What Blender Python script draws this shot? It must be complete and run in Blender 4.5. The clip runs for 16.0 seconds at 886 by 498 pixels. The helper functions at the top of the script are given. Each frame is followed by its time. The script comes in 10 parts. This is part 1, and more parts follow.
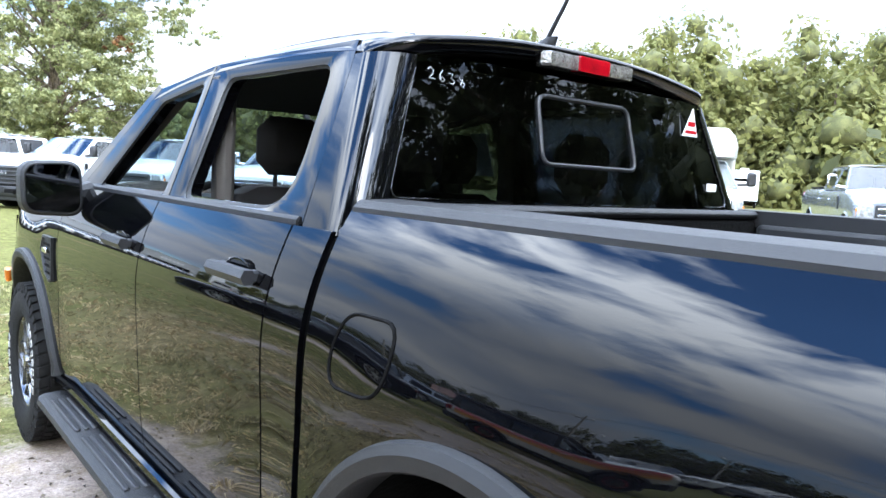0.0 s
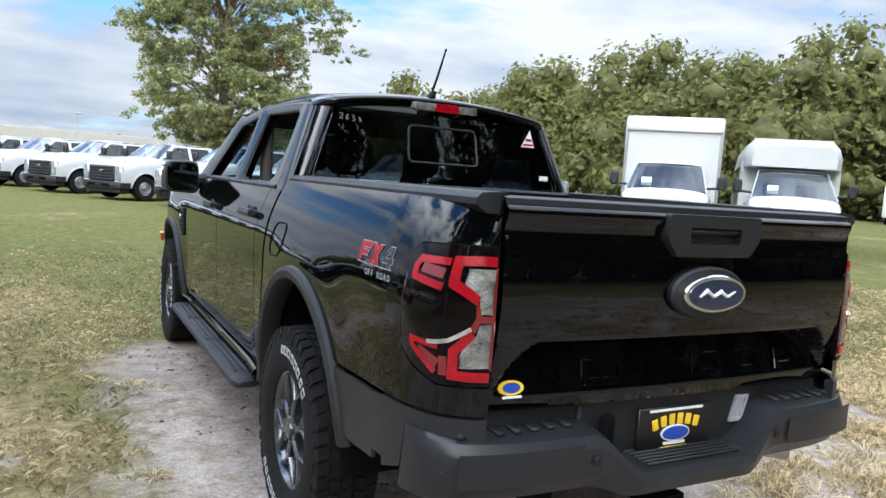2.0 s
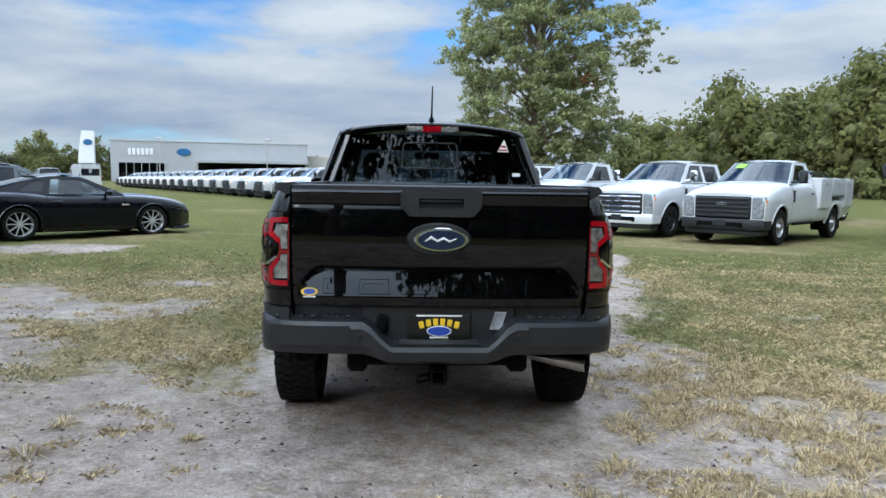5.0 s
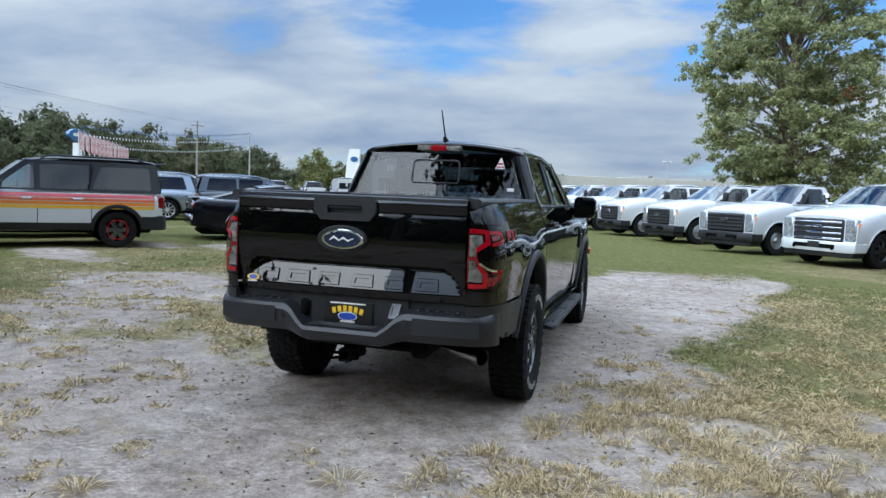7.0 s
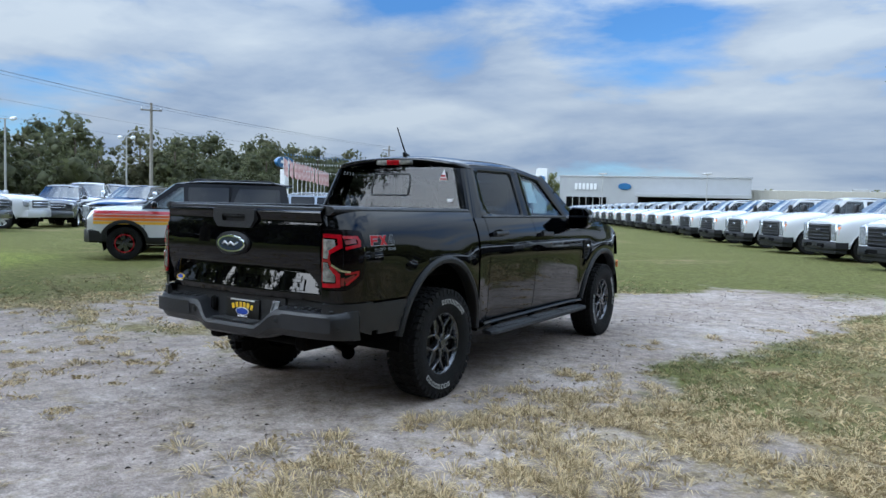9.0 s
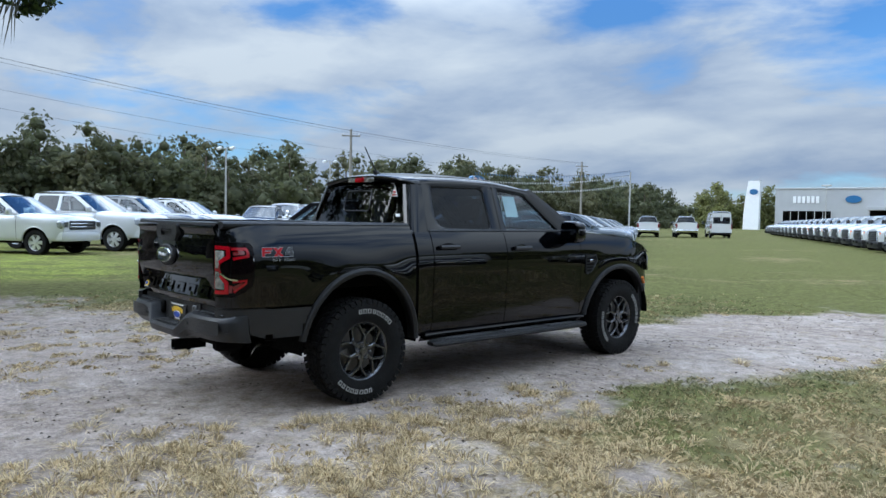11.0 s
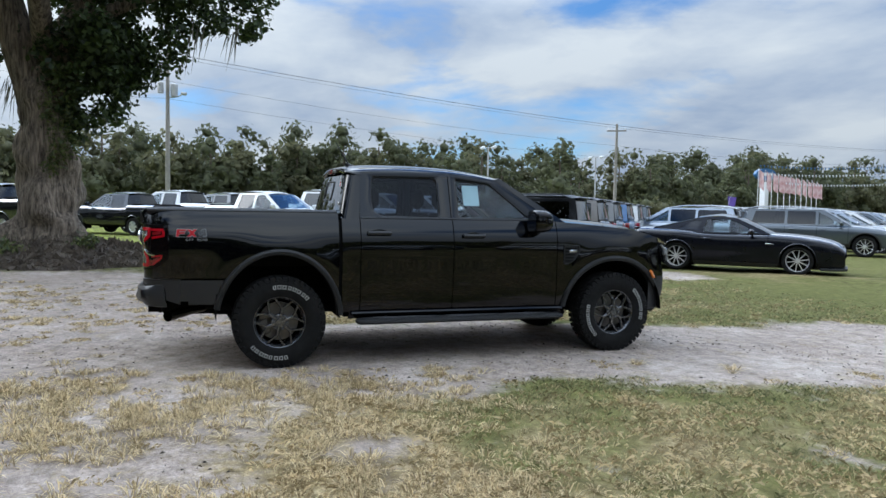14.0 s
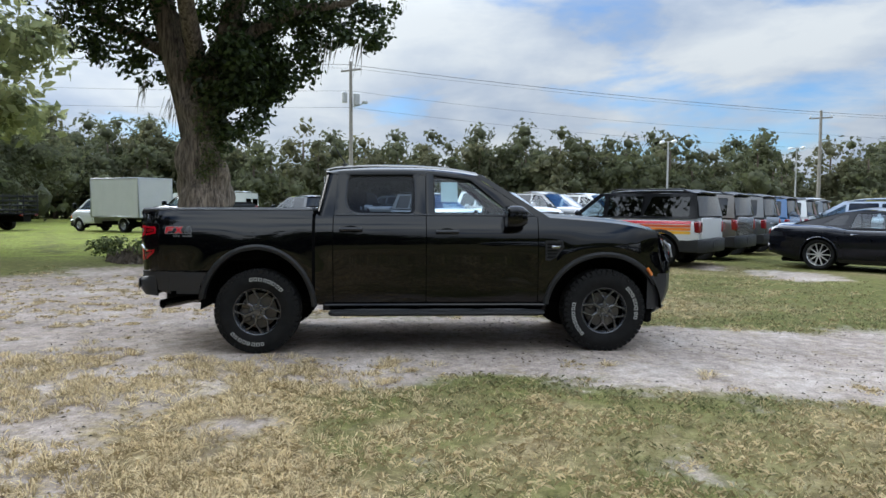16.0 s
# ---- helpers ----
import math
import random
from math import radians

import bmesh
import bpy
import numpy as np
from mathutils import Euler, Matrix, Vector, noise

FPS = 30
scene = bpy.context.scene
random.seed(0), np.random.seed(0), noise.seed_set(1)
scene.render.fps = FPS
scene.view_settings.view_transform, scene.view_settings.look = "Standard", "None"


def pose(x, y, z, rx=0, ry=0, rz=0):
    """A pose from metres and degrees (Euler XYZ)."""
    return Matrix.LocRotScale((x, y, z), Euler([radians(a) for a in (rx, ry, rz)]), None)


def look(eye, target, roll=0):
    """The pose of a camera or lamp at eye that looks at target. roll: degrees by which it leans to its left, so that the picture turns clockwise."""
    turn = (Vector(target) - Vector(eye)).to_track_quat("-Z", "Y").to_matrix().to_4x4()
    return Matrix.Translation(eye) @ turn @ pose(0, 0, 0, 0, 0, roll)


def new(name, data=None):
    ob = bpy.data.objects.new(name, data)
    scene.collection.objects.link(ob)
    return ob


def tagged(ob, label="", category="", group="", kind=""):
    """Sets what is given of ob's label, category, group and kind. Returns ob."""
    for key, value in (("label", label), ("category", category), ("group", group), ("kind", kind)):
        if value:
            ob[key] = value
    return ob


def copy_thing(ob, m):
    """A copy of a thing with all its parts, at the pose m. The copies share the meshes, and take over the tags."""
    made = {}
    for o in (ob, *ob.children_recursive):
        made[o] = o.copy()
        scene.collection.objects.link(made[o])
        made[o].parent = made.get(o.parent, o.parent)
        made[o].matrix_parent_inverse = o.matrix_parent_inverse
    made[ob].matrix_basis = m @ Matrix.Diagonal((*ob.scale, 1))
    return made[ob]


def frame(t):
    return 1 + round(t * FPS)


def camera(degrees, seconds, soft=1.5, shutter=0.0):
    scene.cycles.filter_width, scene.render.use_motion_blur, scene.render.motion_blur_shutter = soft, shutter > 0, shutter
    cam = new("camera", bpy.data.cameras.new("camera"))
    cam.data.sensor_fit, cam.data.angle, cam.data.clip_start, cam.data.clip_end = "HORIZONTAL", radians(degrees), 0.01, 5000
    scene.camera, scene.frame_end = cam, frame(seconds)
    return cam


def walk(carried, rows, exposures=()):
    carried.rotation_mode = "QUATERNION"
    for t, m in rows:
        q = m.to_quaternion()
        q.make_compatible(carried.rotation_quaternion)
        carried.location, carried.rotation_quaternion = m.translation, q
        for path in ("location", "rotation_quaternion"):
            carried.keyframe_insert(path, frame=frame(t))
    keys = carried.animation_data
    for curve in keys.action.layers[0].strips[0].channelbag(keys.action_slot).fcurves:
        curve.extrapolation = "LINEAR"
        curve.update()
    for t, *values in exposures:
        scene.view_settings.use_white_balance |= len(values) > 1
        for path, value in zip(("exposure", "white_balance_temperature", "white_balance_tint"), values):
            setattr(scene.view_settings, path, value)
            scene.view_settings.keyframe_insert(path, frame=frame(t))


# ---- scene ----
cam = camera(62.5, 16.0)
PATH = [
    (0, (-1.573, -0.73, 1.406), (-0.306, 0.805, 1.21), 3.1),
    (0.5, (-1.677, -1.221, 1.39), (-0.47, 0.364, 1.215), 3.9),
    (1, (-1.722, -1.692, 1.386), (-0.596, -0.049, 1.198), 3.8),
    (1.5, (-1.734, -2.157, 1.39), (-0.697, -0.457, 1.2), 3.9),
    (2, (-1.701, -2.632, 1.376), (-0.756, -0.879, 1.188), 3.9),
    (2.5, (-1.593, -3.065, 1.39), (-0.751, -1.26, 1.202), 3.7),
    (3, (-1.49, -3.481, 1.366), (-0.759, -1.628, 1.19), 3.1),
    (3.5, (-1.231, -3.872, 1.385), (-0.627, -1.974, 1.208), 2.2),
    (4, (-0.907, -4.097, 1.378), (-0.449, -2.159, 1.197), 1.9),
    (4.5, (-0.58, -4.367, 1.389), (-0.278, -2.399, 1.201), 1.4),
    (5, (-0.145, -4.513, 1.375), (-0.054, -2.524, 1.187), 0.9),
    (7.3, (1.991, -4.892, 1.39), (1.338, -3.007, 1.242), 2.1),
    (7.5, (2.191, -4.834, 1.407), (1.484, -2.969, 1.261), 1.9),
    (8, (2.677, -4.734, 1.411), (1.857, -2.916, 1.271), 1.9),
    (8.5, (3.146, -4.56, 1.39), (2.203, -2.801, 1.258), 1.6),
    (9, (3.619, -4.397, 1.382), (2.562, -2.703, 1.261), 1.5),
    (9.5, (3.98, -4.202, 1.395), (2.835, -2.567, 1.28), 1.6),
    (9.7, (4.182, -4.086, 1.382), (2.983, -2.489, 1.28), 1.1),
    (11.8, (5.935, -2.616, 1.418), (4.321, -1.44, 1.312), 1.3),
    (12, (6.083, -2.467, 1.417), (4.44, -1.331, 1.31), 1.1),
    (12.5, (6.437, -2.063, 1.4), (4.724, -1.036, 1.295), 0.6),
    (13, (6.718, -1.638, 1.387), (4.941, -0.726, 1.281), 0.5),
    (13.5, (7.005, -1.189, 1.4), (5.168, -0.404, 1.291), 0.9),
    (14, (7.189, -0.709, 1.384), (5.301, -0.059, 1.275), 1.1),
    (14.5, (7.379, -0.206, 1.393), (5.448, 0.304, 1.285), 1.3),
    (15, (7.489, 0.301, 1.407), (5.527, 0.672, 1.295), 1.0),
    (15.5, (7.65, 0.805, 1.405), (5.667, 1.044, 1.291), 0.6),
    (16, (7.717, 1.322, 1.38), (5.724, 1.44, 1.263), 0.3),
]
walk(cam, [(t, look(eye, target, roll)) for t, eye, target, roll in PATH],
     [(0, 2.02, 6050, 10), (0.5, 1.65, 6150, 10), (1.0, 1.24, 6300, 10), (1.5, 1.04, 6350, 10), (2.5, 0.68, 6350, 8), (3.5, 0.52, 6200, 8), (5.0, 0.40, 5950, 6),
      (8.0, 0.30, 5750, 6), (9.5, 0.27, 5700, 6), (12.0, 0.32, 5850, 6), (14.0, 0.36, 6050, 7), (16.0, 0.44, 6300, 8)])

# ---- sky, sun ----
SUN_FROM = Vector((-0.58, -0.68, 0.46)).normalized()

world = bpy.data.worlds.new("sky")
scene.world = world
world.use_nodes = True


def build_sky(nt):
    n, l = nt.nodes, nt.links
    n.clear()
    sky = n.new("ShaderNodeTexSky")
    sky.sky_type, sky.sun_disc = "NISHITA", False
    sky.sun_elevation = math.asin(SUN_FROM.z)
    sky.sun_rotation = math.atan2(SUN_FROM.x, SUN_FROM.y)
    sky.air_density, sky.dust_density, sky.ozone_density = 1.0, 0.1, 3.0
    co = n.new("ShaderNodeTexCoord")
    sep = n.new("ShaderNodeSeparateXYZ")
    l.new(co.outputs["Generated"], sep.inputs[0])
    # project the direction on a flat cloud deck
    up = n.new("ShaderNodeMath"); up.operation = "MAXIMUM"
    l.new(sep.outputs["Z"], up.inputs[0]); up.inputs[1].default_value = 0.0
    add = n.new("ShaderNodeMath"); add.operation = "ADD"
    l.new(up.outputs[0], add.inputs[0]); add.inputs[1].default_value = 0.22
    dv = []
    for k in "XY":
        d = n.new("ShaderNodeMath"); d.operation = "DIVIDE"
        l.new(sep.outputs[k], d.inputs[0]); l.new(add.outputs[0], d.inputs[1])
        dv.append(d)
    comb = n.new("ShaderNodeCombineXYZ")
    l.new(dv[0].outputs[0], comb.inputs[0]); l.new(dv[1].outputs[0], comb.inputs[1])
    big = n.new("ShaderNodeTexNoise"); big.inputs["Scale"].default_value = 0.75
    big.inputs["Detail"].default_value = 7; big.inputs["Roughness"].default_value = 0.52
    big.inputs["Distortion"].default_value = 0.35
    mp = n.new("ShaderNodeMapping"); mp.inputs["Location"].default_value = (3.1, 7.7, 0)
    mp.inputs["Rotation"].default_value = (0, 0, 0.6); mp.inputs["Scale"].default_value = (1.0, 1.25, 1)
    l.new(comb.outputs[0], mp.inputs[0]); l.new(mp.outputs[0], big.inputs["Vector"])
    cover = n.new("ShaderNodeValToRGB")
    cover.color_ramp.elements[0].position, cover.color_ramp.elements[1].position = 0.78, 1.0
    haze = n.new("ShaderNodeMapRange"); haze.interpolation_type = "SMOOTHSTEP"
    haze.inputs["From Min"].default_value, haze.inputs["From Max"].default_value = 0.0, 0.66
    haze.inputs["To Min"].default_value, haze.inputs["To Max"].default_value = 0.13, 0.0
    l.new(up.outputs[0], haze.inputs[0])
    low = n.new("ShaderNodeMath"); low.operation = "ADD"
    l.new(big.outputs["Fac"], low.inputs[0]); l.new(haze.outputs[0], low.inputs[1])
    # puffs seen from the side, drawn out along the horizon
    flat = n.new("ShaderNodeMapping"); flat.inputs["Scale"].default_value = (1.0, 1.0, 3.4); flat.inputs["Location"].default_value = (0.3, 1.9, 0.45)
    l.new(co.outputs["Generated"], flat.inputs[0])
    puff = n.new("ShaderNodeTexNoise"); puff.inputs["Scale"].default_value = 3.6
    puff.inputs["Detail"].default_value = 9; puff.inputs["Roughness"].default_value = 0.56; puff.inputs["Distortion"].default_value = 0.25
    l.new(flat.outputs[0], puff.inputs["Vector"])
    ruf = n.new("ShaderNodeMath"); ruf.operation = "MULTIPLY_ADD"; ruf.inputs[1].default_value = 0.95
    l.new(puff.outputs["Fac"], ruf.inputs[0]); l.new(low.outputs[0], ruf.inputs[2])
    total = ruf.outputs[0]
    # openings in the deck: towards the showroom, and over the wood
    for az, el, reach, amount in ((-19, 15.0, 0.983, 0.27), (-33, 14.5, 0.992, 0.17), (-58, 16.5, 0.990, 0.27), (-66, 47.0, 0.94, 0.30)):
        c_ = Vector((math.sin(radians(az)) * math.cos(radians(el)), math.cos(radians(az)) * math.cos(radians(el)), math.sin(radians(el))))
        dp = n.new("ShaderNodeVectorMath"); dp.operation = "DOT_PRODUCT"; dp.inputs[1].default_value = c_
        l.new(co.outputs["Generated"], dp.inputs[0])
        hl = n.new("ShaderNodeMapRange"); hl.interpolation_type = "SMOOTHSTEP"
        hl.inputs["From Min"].default_value, hl.inputs["From Max"].default_value, hl.inputs["To Max"].default_value = reach, 1.0, amount
        l.new(dp.outputs["Value"], hl.inputs[0])
        sb = n.new("ShaderNodeMath"); sb.operation = "SUBTRACT"
        l.new(total, sb.inputs[0]); l.new(hl.outputs[0], sb.inputs[1])
        total = sb.outputs[0]
    l.new(total, cover.inputs[0])
    fine = n.new("ShaderNodeTexNoise"); fine.inputs["Scale"].default_value = 1.5
    fine.inputs["Detail"].default_value = 6; fine.inputs["Roughness"].default_value = 0.5
    mp2 = n.new("ShaderNodeMapping"); mp2.inputs["Location"].default_value = (11, 2, 0)
    mp2.inputs["Scale"].default_value = (0.6, 1.2, 1)
    l.new(comb.outputs[0], mp2.inputs[0]); l.new(mp2.outputs[0], fine.inputs["Vector"])
    tone = n.new("ShaderNodeValToRGB")
    tone.color_ramp.elements[0].position, tone.color_ramp.elements[1].position = 0.42, 0.62
    tone.color_ramp.elements[0].color = (5.0, 6.05, 7.9, 1)
    tone.color_ramp.elements[1].color = (9.3, 9.8, 10.3, 1)
    two = n.new("ShaderNodeMath"); two.operation = "MULTIPLY_ADD"; two.inputs[1].default_value = 0.55
    half_ = n.new("ShaderNodeMath"); half_.operation = "MULTIPLY"; half_.inputs[1].default_value = 0.5
    l.new(fine.outputs["Fac"], half_.inputs[0]); l.new(puff.outputs["Fac"], two.inputs[0]); l.new(half_.outputs[0], two.inputs[2])
    l.new(two.outputs[0], tone.inputs[0])
    mix = n.new("ShaderNodeMix"); mix.data_type = "RGBA"
    l.new(cover.outputs[0], mix.inputs["Factor"])
    # cloud decks are brighter overhead than at the horizon
    grad = n.new("ShaderNodeMath"); grad.operation = "MULTIPLY_ADD"
    l.new(up.outputs[0], grad.inputs[0]); grad.inputs[1].default_value = 0.9; grad.inputs[2].default_value = 0.72
    high = n.new("ShaderNodeMapRange"); high.interpolation_type = "SMOOTHSTEP"
    high.inputs["From Min"].default_value, high.inputs["From Max"].default_value = 0.24, 0.60
    high.inputs["To Min"].default_value, high.inputs["To Max"].default_value = 0.0, 2.5
    l.new(up.outputs[0], high.inputs[0])
    # the half of the sky with the sun is the brighter one
    side = n.new("ShaderNodeMapRange"); side.interpolation_type = "SMOOTHSTEP"
    side.inputs["From Min"].default_value, side.inputs["From Max"].default_value = -0.6, 0.6
    side.inputs["To Min"].default_value, side.inputs["To Max"].default_value = 1.75, 0.55
    l.new(sep.outputs["X"], side.inputs[0])
    tall_ = n.new("ShaderNodeMath"); tall_.operation = "MULTIPLY_ADD"
    l.new(side.outputs[0], tall_.inputs[0]); l.new(high.outputs[0], tall_.inputs[1]); l.new(grad.outputs[0], tall_.inputs[2])
    grad = tall_
    lit = n.new("ShaderNodeVectorMath"); lit.operation = "SCALE"
    # and towards the sun
    dot = n.new("ShaderNodeVectorMath"); dot.operation = "DOT_PRODUCT"
    l.new(co.outputs["Generated"], dot.inputs[0]); dot.inputs[1].default_value = SUN_FROM
    pos = n.new("ShaderNodeMath"); pos.operation = "MAXIMUM"; pos.inputs[1].default_value = 0.0
    l.new(dot.outputs["Value"], pos.inputs[0])
    pwr = n.new("ShaderNodeMath"); pwr.operation = "POWER"; pwr.inputs[1].default_value = 5.0
    l.new(pos.outputs[0], pwr.inputs[0])
    glow = n.new("ShaderNodeMath"); glow.operation = "MULTIPLY_ADD"; glow.inputs[1].default_value = 0.6; glow.inputs[2].default_value = 1.0
    l.new(pwr.outputs[0], glow.inputs[0])
    both = n.new("ShaderNodeMath"); both.operation = "MULTIPLY"
    l.new(grad.outputs[0], both.inputs[0]); l.new(glow.outputs[0], both.inputs[1])
    l.new(tone.outputs[0], lit.inputs[0]); l.new(both.outputs[0], lit.inputs["Scale"])
    deep = n.new("ShaderNodeVectorMath"); deep.operation = "MULTIPLY"
    l.new(sky.outputs[0], deep.inputs[0]); deep.inputs[1].default_value = (1.0, 1.38, 1.8)
    # thin high haze brightens the blue towards the zenith
    veil = n.new("ShaderNodeMapRange"); veil.interpolation_type = "SMOOTHSTEP"
    veil.inputs["From Min"].default_value, veil.inputs["From Max"].default_value = 0.22, 0.65
    veil.inputs["To Min"].default_value, veil.inputs["To Max"].default_value = 0.0, 1.1
    l.new(up.outputs[0], veil.inputs[0])
    veil2 = n.new("ShaderNodeMath"); veil2.operation = "MULTIPLY_ADD"; veil2.inputs[2].default_value = 1.0
    l.new(veil.outputs[0], veil2.inputs[0]); l.new(side.outputs[0], veil2.inputs[1])
    pale = n.new("ShaderNodeVectorMath"); pale.operation = "SCALE"
    l.new(deep.outputs[0], pale.inputs[0]); l.new(veil2.outputs[0], pale.inputs["Scale"])
    l.new(pale.outputs[0], mix.inputs["A"]); l.new(lit.outputs[0], mix.inputs["B"])
    bg = n.new("ShaderNodeBackground"); bg.inputs["Strength"].default_value = 0.066
    out = n.new("ShaderNodeOutputWorld")
    l.new(mix.outputs["Result"], bg.inputs["Color"]); l.new(bg.outputs[0], out.inputs[0])


build_sky(world.node_tree)

sun = new("sun", bpy.data.lights.new("sun", "SUN"))
sun.data.energy, sun.data.angle, sun.data.color = 1.5, radians(38.0), (1.0, 0.94, 0.87)
sun.matrix_basis = look(SUN_FROM * 50, (0, 0, 0))

# ---- materials ----
def mat(name, color, rough=0.5, metal=0.0, coat=0.0, vary=0.12, scale=8.0, bump=0.0, bscale=60.0, rvary=0.0, obvary=0.0, island=0.0, spec=0.5, color2=None, trans=0.0, coat_ior=1.5):
    """Principled material with colour variation at two scales, fine relief and uneven gloss."""
    m = bpy.data.materials.new(name)
    m.use_nodes = True
    n, l = m.node_tree.nodes, m.node_tree.links
    b = n["Principled BSDF"]
    co = n.new("ShaderNodeTexCoord")
    n1 = n.new("ShaderNodeTexNoise"); n1.inputs["Scale"].default_value = scale; n1.inputs["Detail"].default_value = 4
    n2 = n.new("ShaderNodeTexNoise"); n2.inputs["Scale"].default_value = scale * 9; n2.inputs["Detail"].default_value = 3
    l.new(co.outputs["Object"], n1.inputs["Vector"]); l.new(co.outputs["Object"], n2.inputs["Vector"])
    mixf = n.new("ShaderNodeMath"); mixf.operation = "MULTIPLY_ADD"
    l.new(n2.outputs["Fac"], mixf.inputs[0]); mixf.inputs[1].default_value = 0.4
    sc = n.new("ShaderNodeMath"); sc.operation = "MULTIPLY"; sc.inputs[1].default_value = 0.6
    l.new(n1.outputs["Fac"], sc.inputs[0]); l.new(sc.outputs[0], mixf.inputs[2])
    fac = mixf.outputs[0]
    for amount, node, key in ((obvary, "ShaderNodeObjectInfo", "Random"), (island, "ShaderNodeNewGeometry", "Random Per Island")):
        if amount:
            r = n.new(node)
            a = n.new("ShaderNodeMath"); a.operation = "MULTIPLY_ADD"
            l.new(r.outputs[key], a.inputs[0]); a.inputs[1].default_value = amount
            l.new(fac, a.inputs[2])
            o = n.new("ShaderNodeMath"); o.operation = "SUBTRACT"; l.new(a.outputs[0], o.inputs[0]); o.inputs[1].default_value = amount / 2
            fac = o.outputs[0]
    ramp = n.new("ShaderNodeValToRGB")
    c = Vector(color[:3])
    lo = c * (1 - vary)
    hi = Vector(color2[:3]) if color2 else c * (1 + vary)
    ramp.color_ramp.elements[0].position, ramp.color_ramp.elements[1].position = 0.3, 0.7
    ramp.color_ramp.elements[0].color, ramp.color_ramp.elements[1].color = (*lo, 1), (*hi, 1)
    l.new(fac, ramp.inputs[0]); l.new(ramp.outputs[0], b.inputs["Base Color"])
    b.inputs["Roughness"].default_value, b.inputs["Metallic"].default_value = rough, metal
    b.inputs["Coat Weight"].default_value, b.inputs["Coat Roughness"].default_value, b.inputs["Coat IOR"].default_value = coat, 0.03, coat_ior
    b.inputs["Specular IOR Level"].default_value = spec
    if trans:
        b.inputs["Subsurface Weight"].default_value = 0.0
        tr = n.new("ShaderNodeBsdfTranslucent"); l.new(ramp.outputs[0], tr.inputs["Color"])
        mx = n.new("ShaderNodeMixShader"); mx.inputs[0].default_value = trans
        out = n["Material Output"]
        l.new(b.outputs[0], mx.inputs[1]); l.new(tr.outputs[0], mx.inputs[2]); l.new(mx.outputs[0], out.inputs[0])
    if rvary:
        rr = n.new("ShaderNodeMapRange"); rr.inputs["To Min"].default_value = max(0.0, rough - rvary); rr.inputs["To Max"].default_value = rough + rvary
        l.new(fac, rr.inputs[0]); l.new(rr.outputs[0], b.inputs["Roughness"])
    if bump:
        n3 = n.new("ShaderNodeTexNoise"); n3.inputs["Scale"].default_value = bscale; n3.inputs["Detail"].default_value = 5
        l.new(co.outputs["Object"], n3.inputs["Vector"])
        bp = n.new("ShaderNodeBump"); bp.inputs["Strength"].default_value = bump; bp.inputs["Distance"].default_value = 0.02
        l.new(n3.outputs["Fac"], bp.inputs["Height"]); l.new(bp.outputs[0], b.inputs["Normal"])
    return m


def ragged(m, scale, cut):
    """Cuts the sheets of a leaf material into sprays of small leaves."""
    n, l = m.node_tree.nodes, m.node_tree.links
    out = n["Material Output"]
    src = out.inputs[0].links[0].from_socket
    co = n.new("ShaderNodeTexCoord")
    nz = n.new("ShaderNodeTexNoise"); nz.inputs["Scale"].default_value, nz.inputs["Detail"].default_value = scale, 2.0
    l.new(co.outputs["Object"], nz.inputs["Vector"])
    gt = n.new("ShaderNodeMath"); gt.operation = "GREATER_THAN"; gt.inputs[1].default_value = cut
    l.new(nz.outputs["Fac"], gt.inputs[0])
    tr = n.new("ShaderNodeBsdfTransparent")
    mx = n.new("ShaderNodeMixShader")
    l.new(gt.outputs[0], mx.inputs[0]); l.new(src, mx.inputs[1]); l.new(tr.outputs[0], mx.inputs[2])
    l.new(mx.outputs[0], out.inputs[0])
    return m


def glass(name, tint, gloss=0.0):
    """Thin tinted car glass: lets light through straight, mirrors by Fresnel."""
    m = bpy.data.materials.new(name)
    m.use_nodes = True
    n, l = m.node_tree.nodes, m.node_tree.links
    n.remove(n["Principled BSDF"])
    tr = n.new("ShaderNodeBsdfTransparent"); tr.inputs[0].default_value = (*tint, 1)
    gl = n.new("ShaderNodeBsdfGlossy"); gl.inputs["Roughness"].default_value = 0.012
    gl.inputs["Color"].default_value = (0.95, 0.97, 1, 1)
    lw = n.new("ShaderNodeLayerWeight"); lw.inputs["Blend"].default_value = 0.5
    pw = n.new("ShaderNodeMath"); pw.operation = "POWER"; pw.inputs[1].default_value = 4.2
    l.new(lw.outputs["Facing"], pw.inputs[0])
    ad = n.new("ShaderNodeMath"); ad.operation = "MULTIPLY_ADD"; ad.use_clamp = True
    l.new(pw.outputs[0], ad.inputs[0]); ad.inputs[1].default_value = 0.9; ad.inputs[2].default_value = 0.06 + gloss
    mx = n.new("ShaderNodeMixShader")
    l.new(ad.outputs[0], mx.inputs[0]); l.new(tr.outputs[0], mx.inputs[1]); l.new(gl.outputs[0], mx.inputs[2])
    l.new(mx.outputs[0], n["Material Output"].inputs[0])
    return m


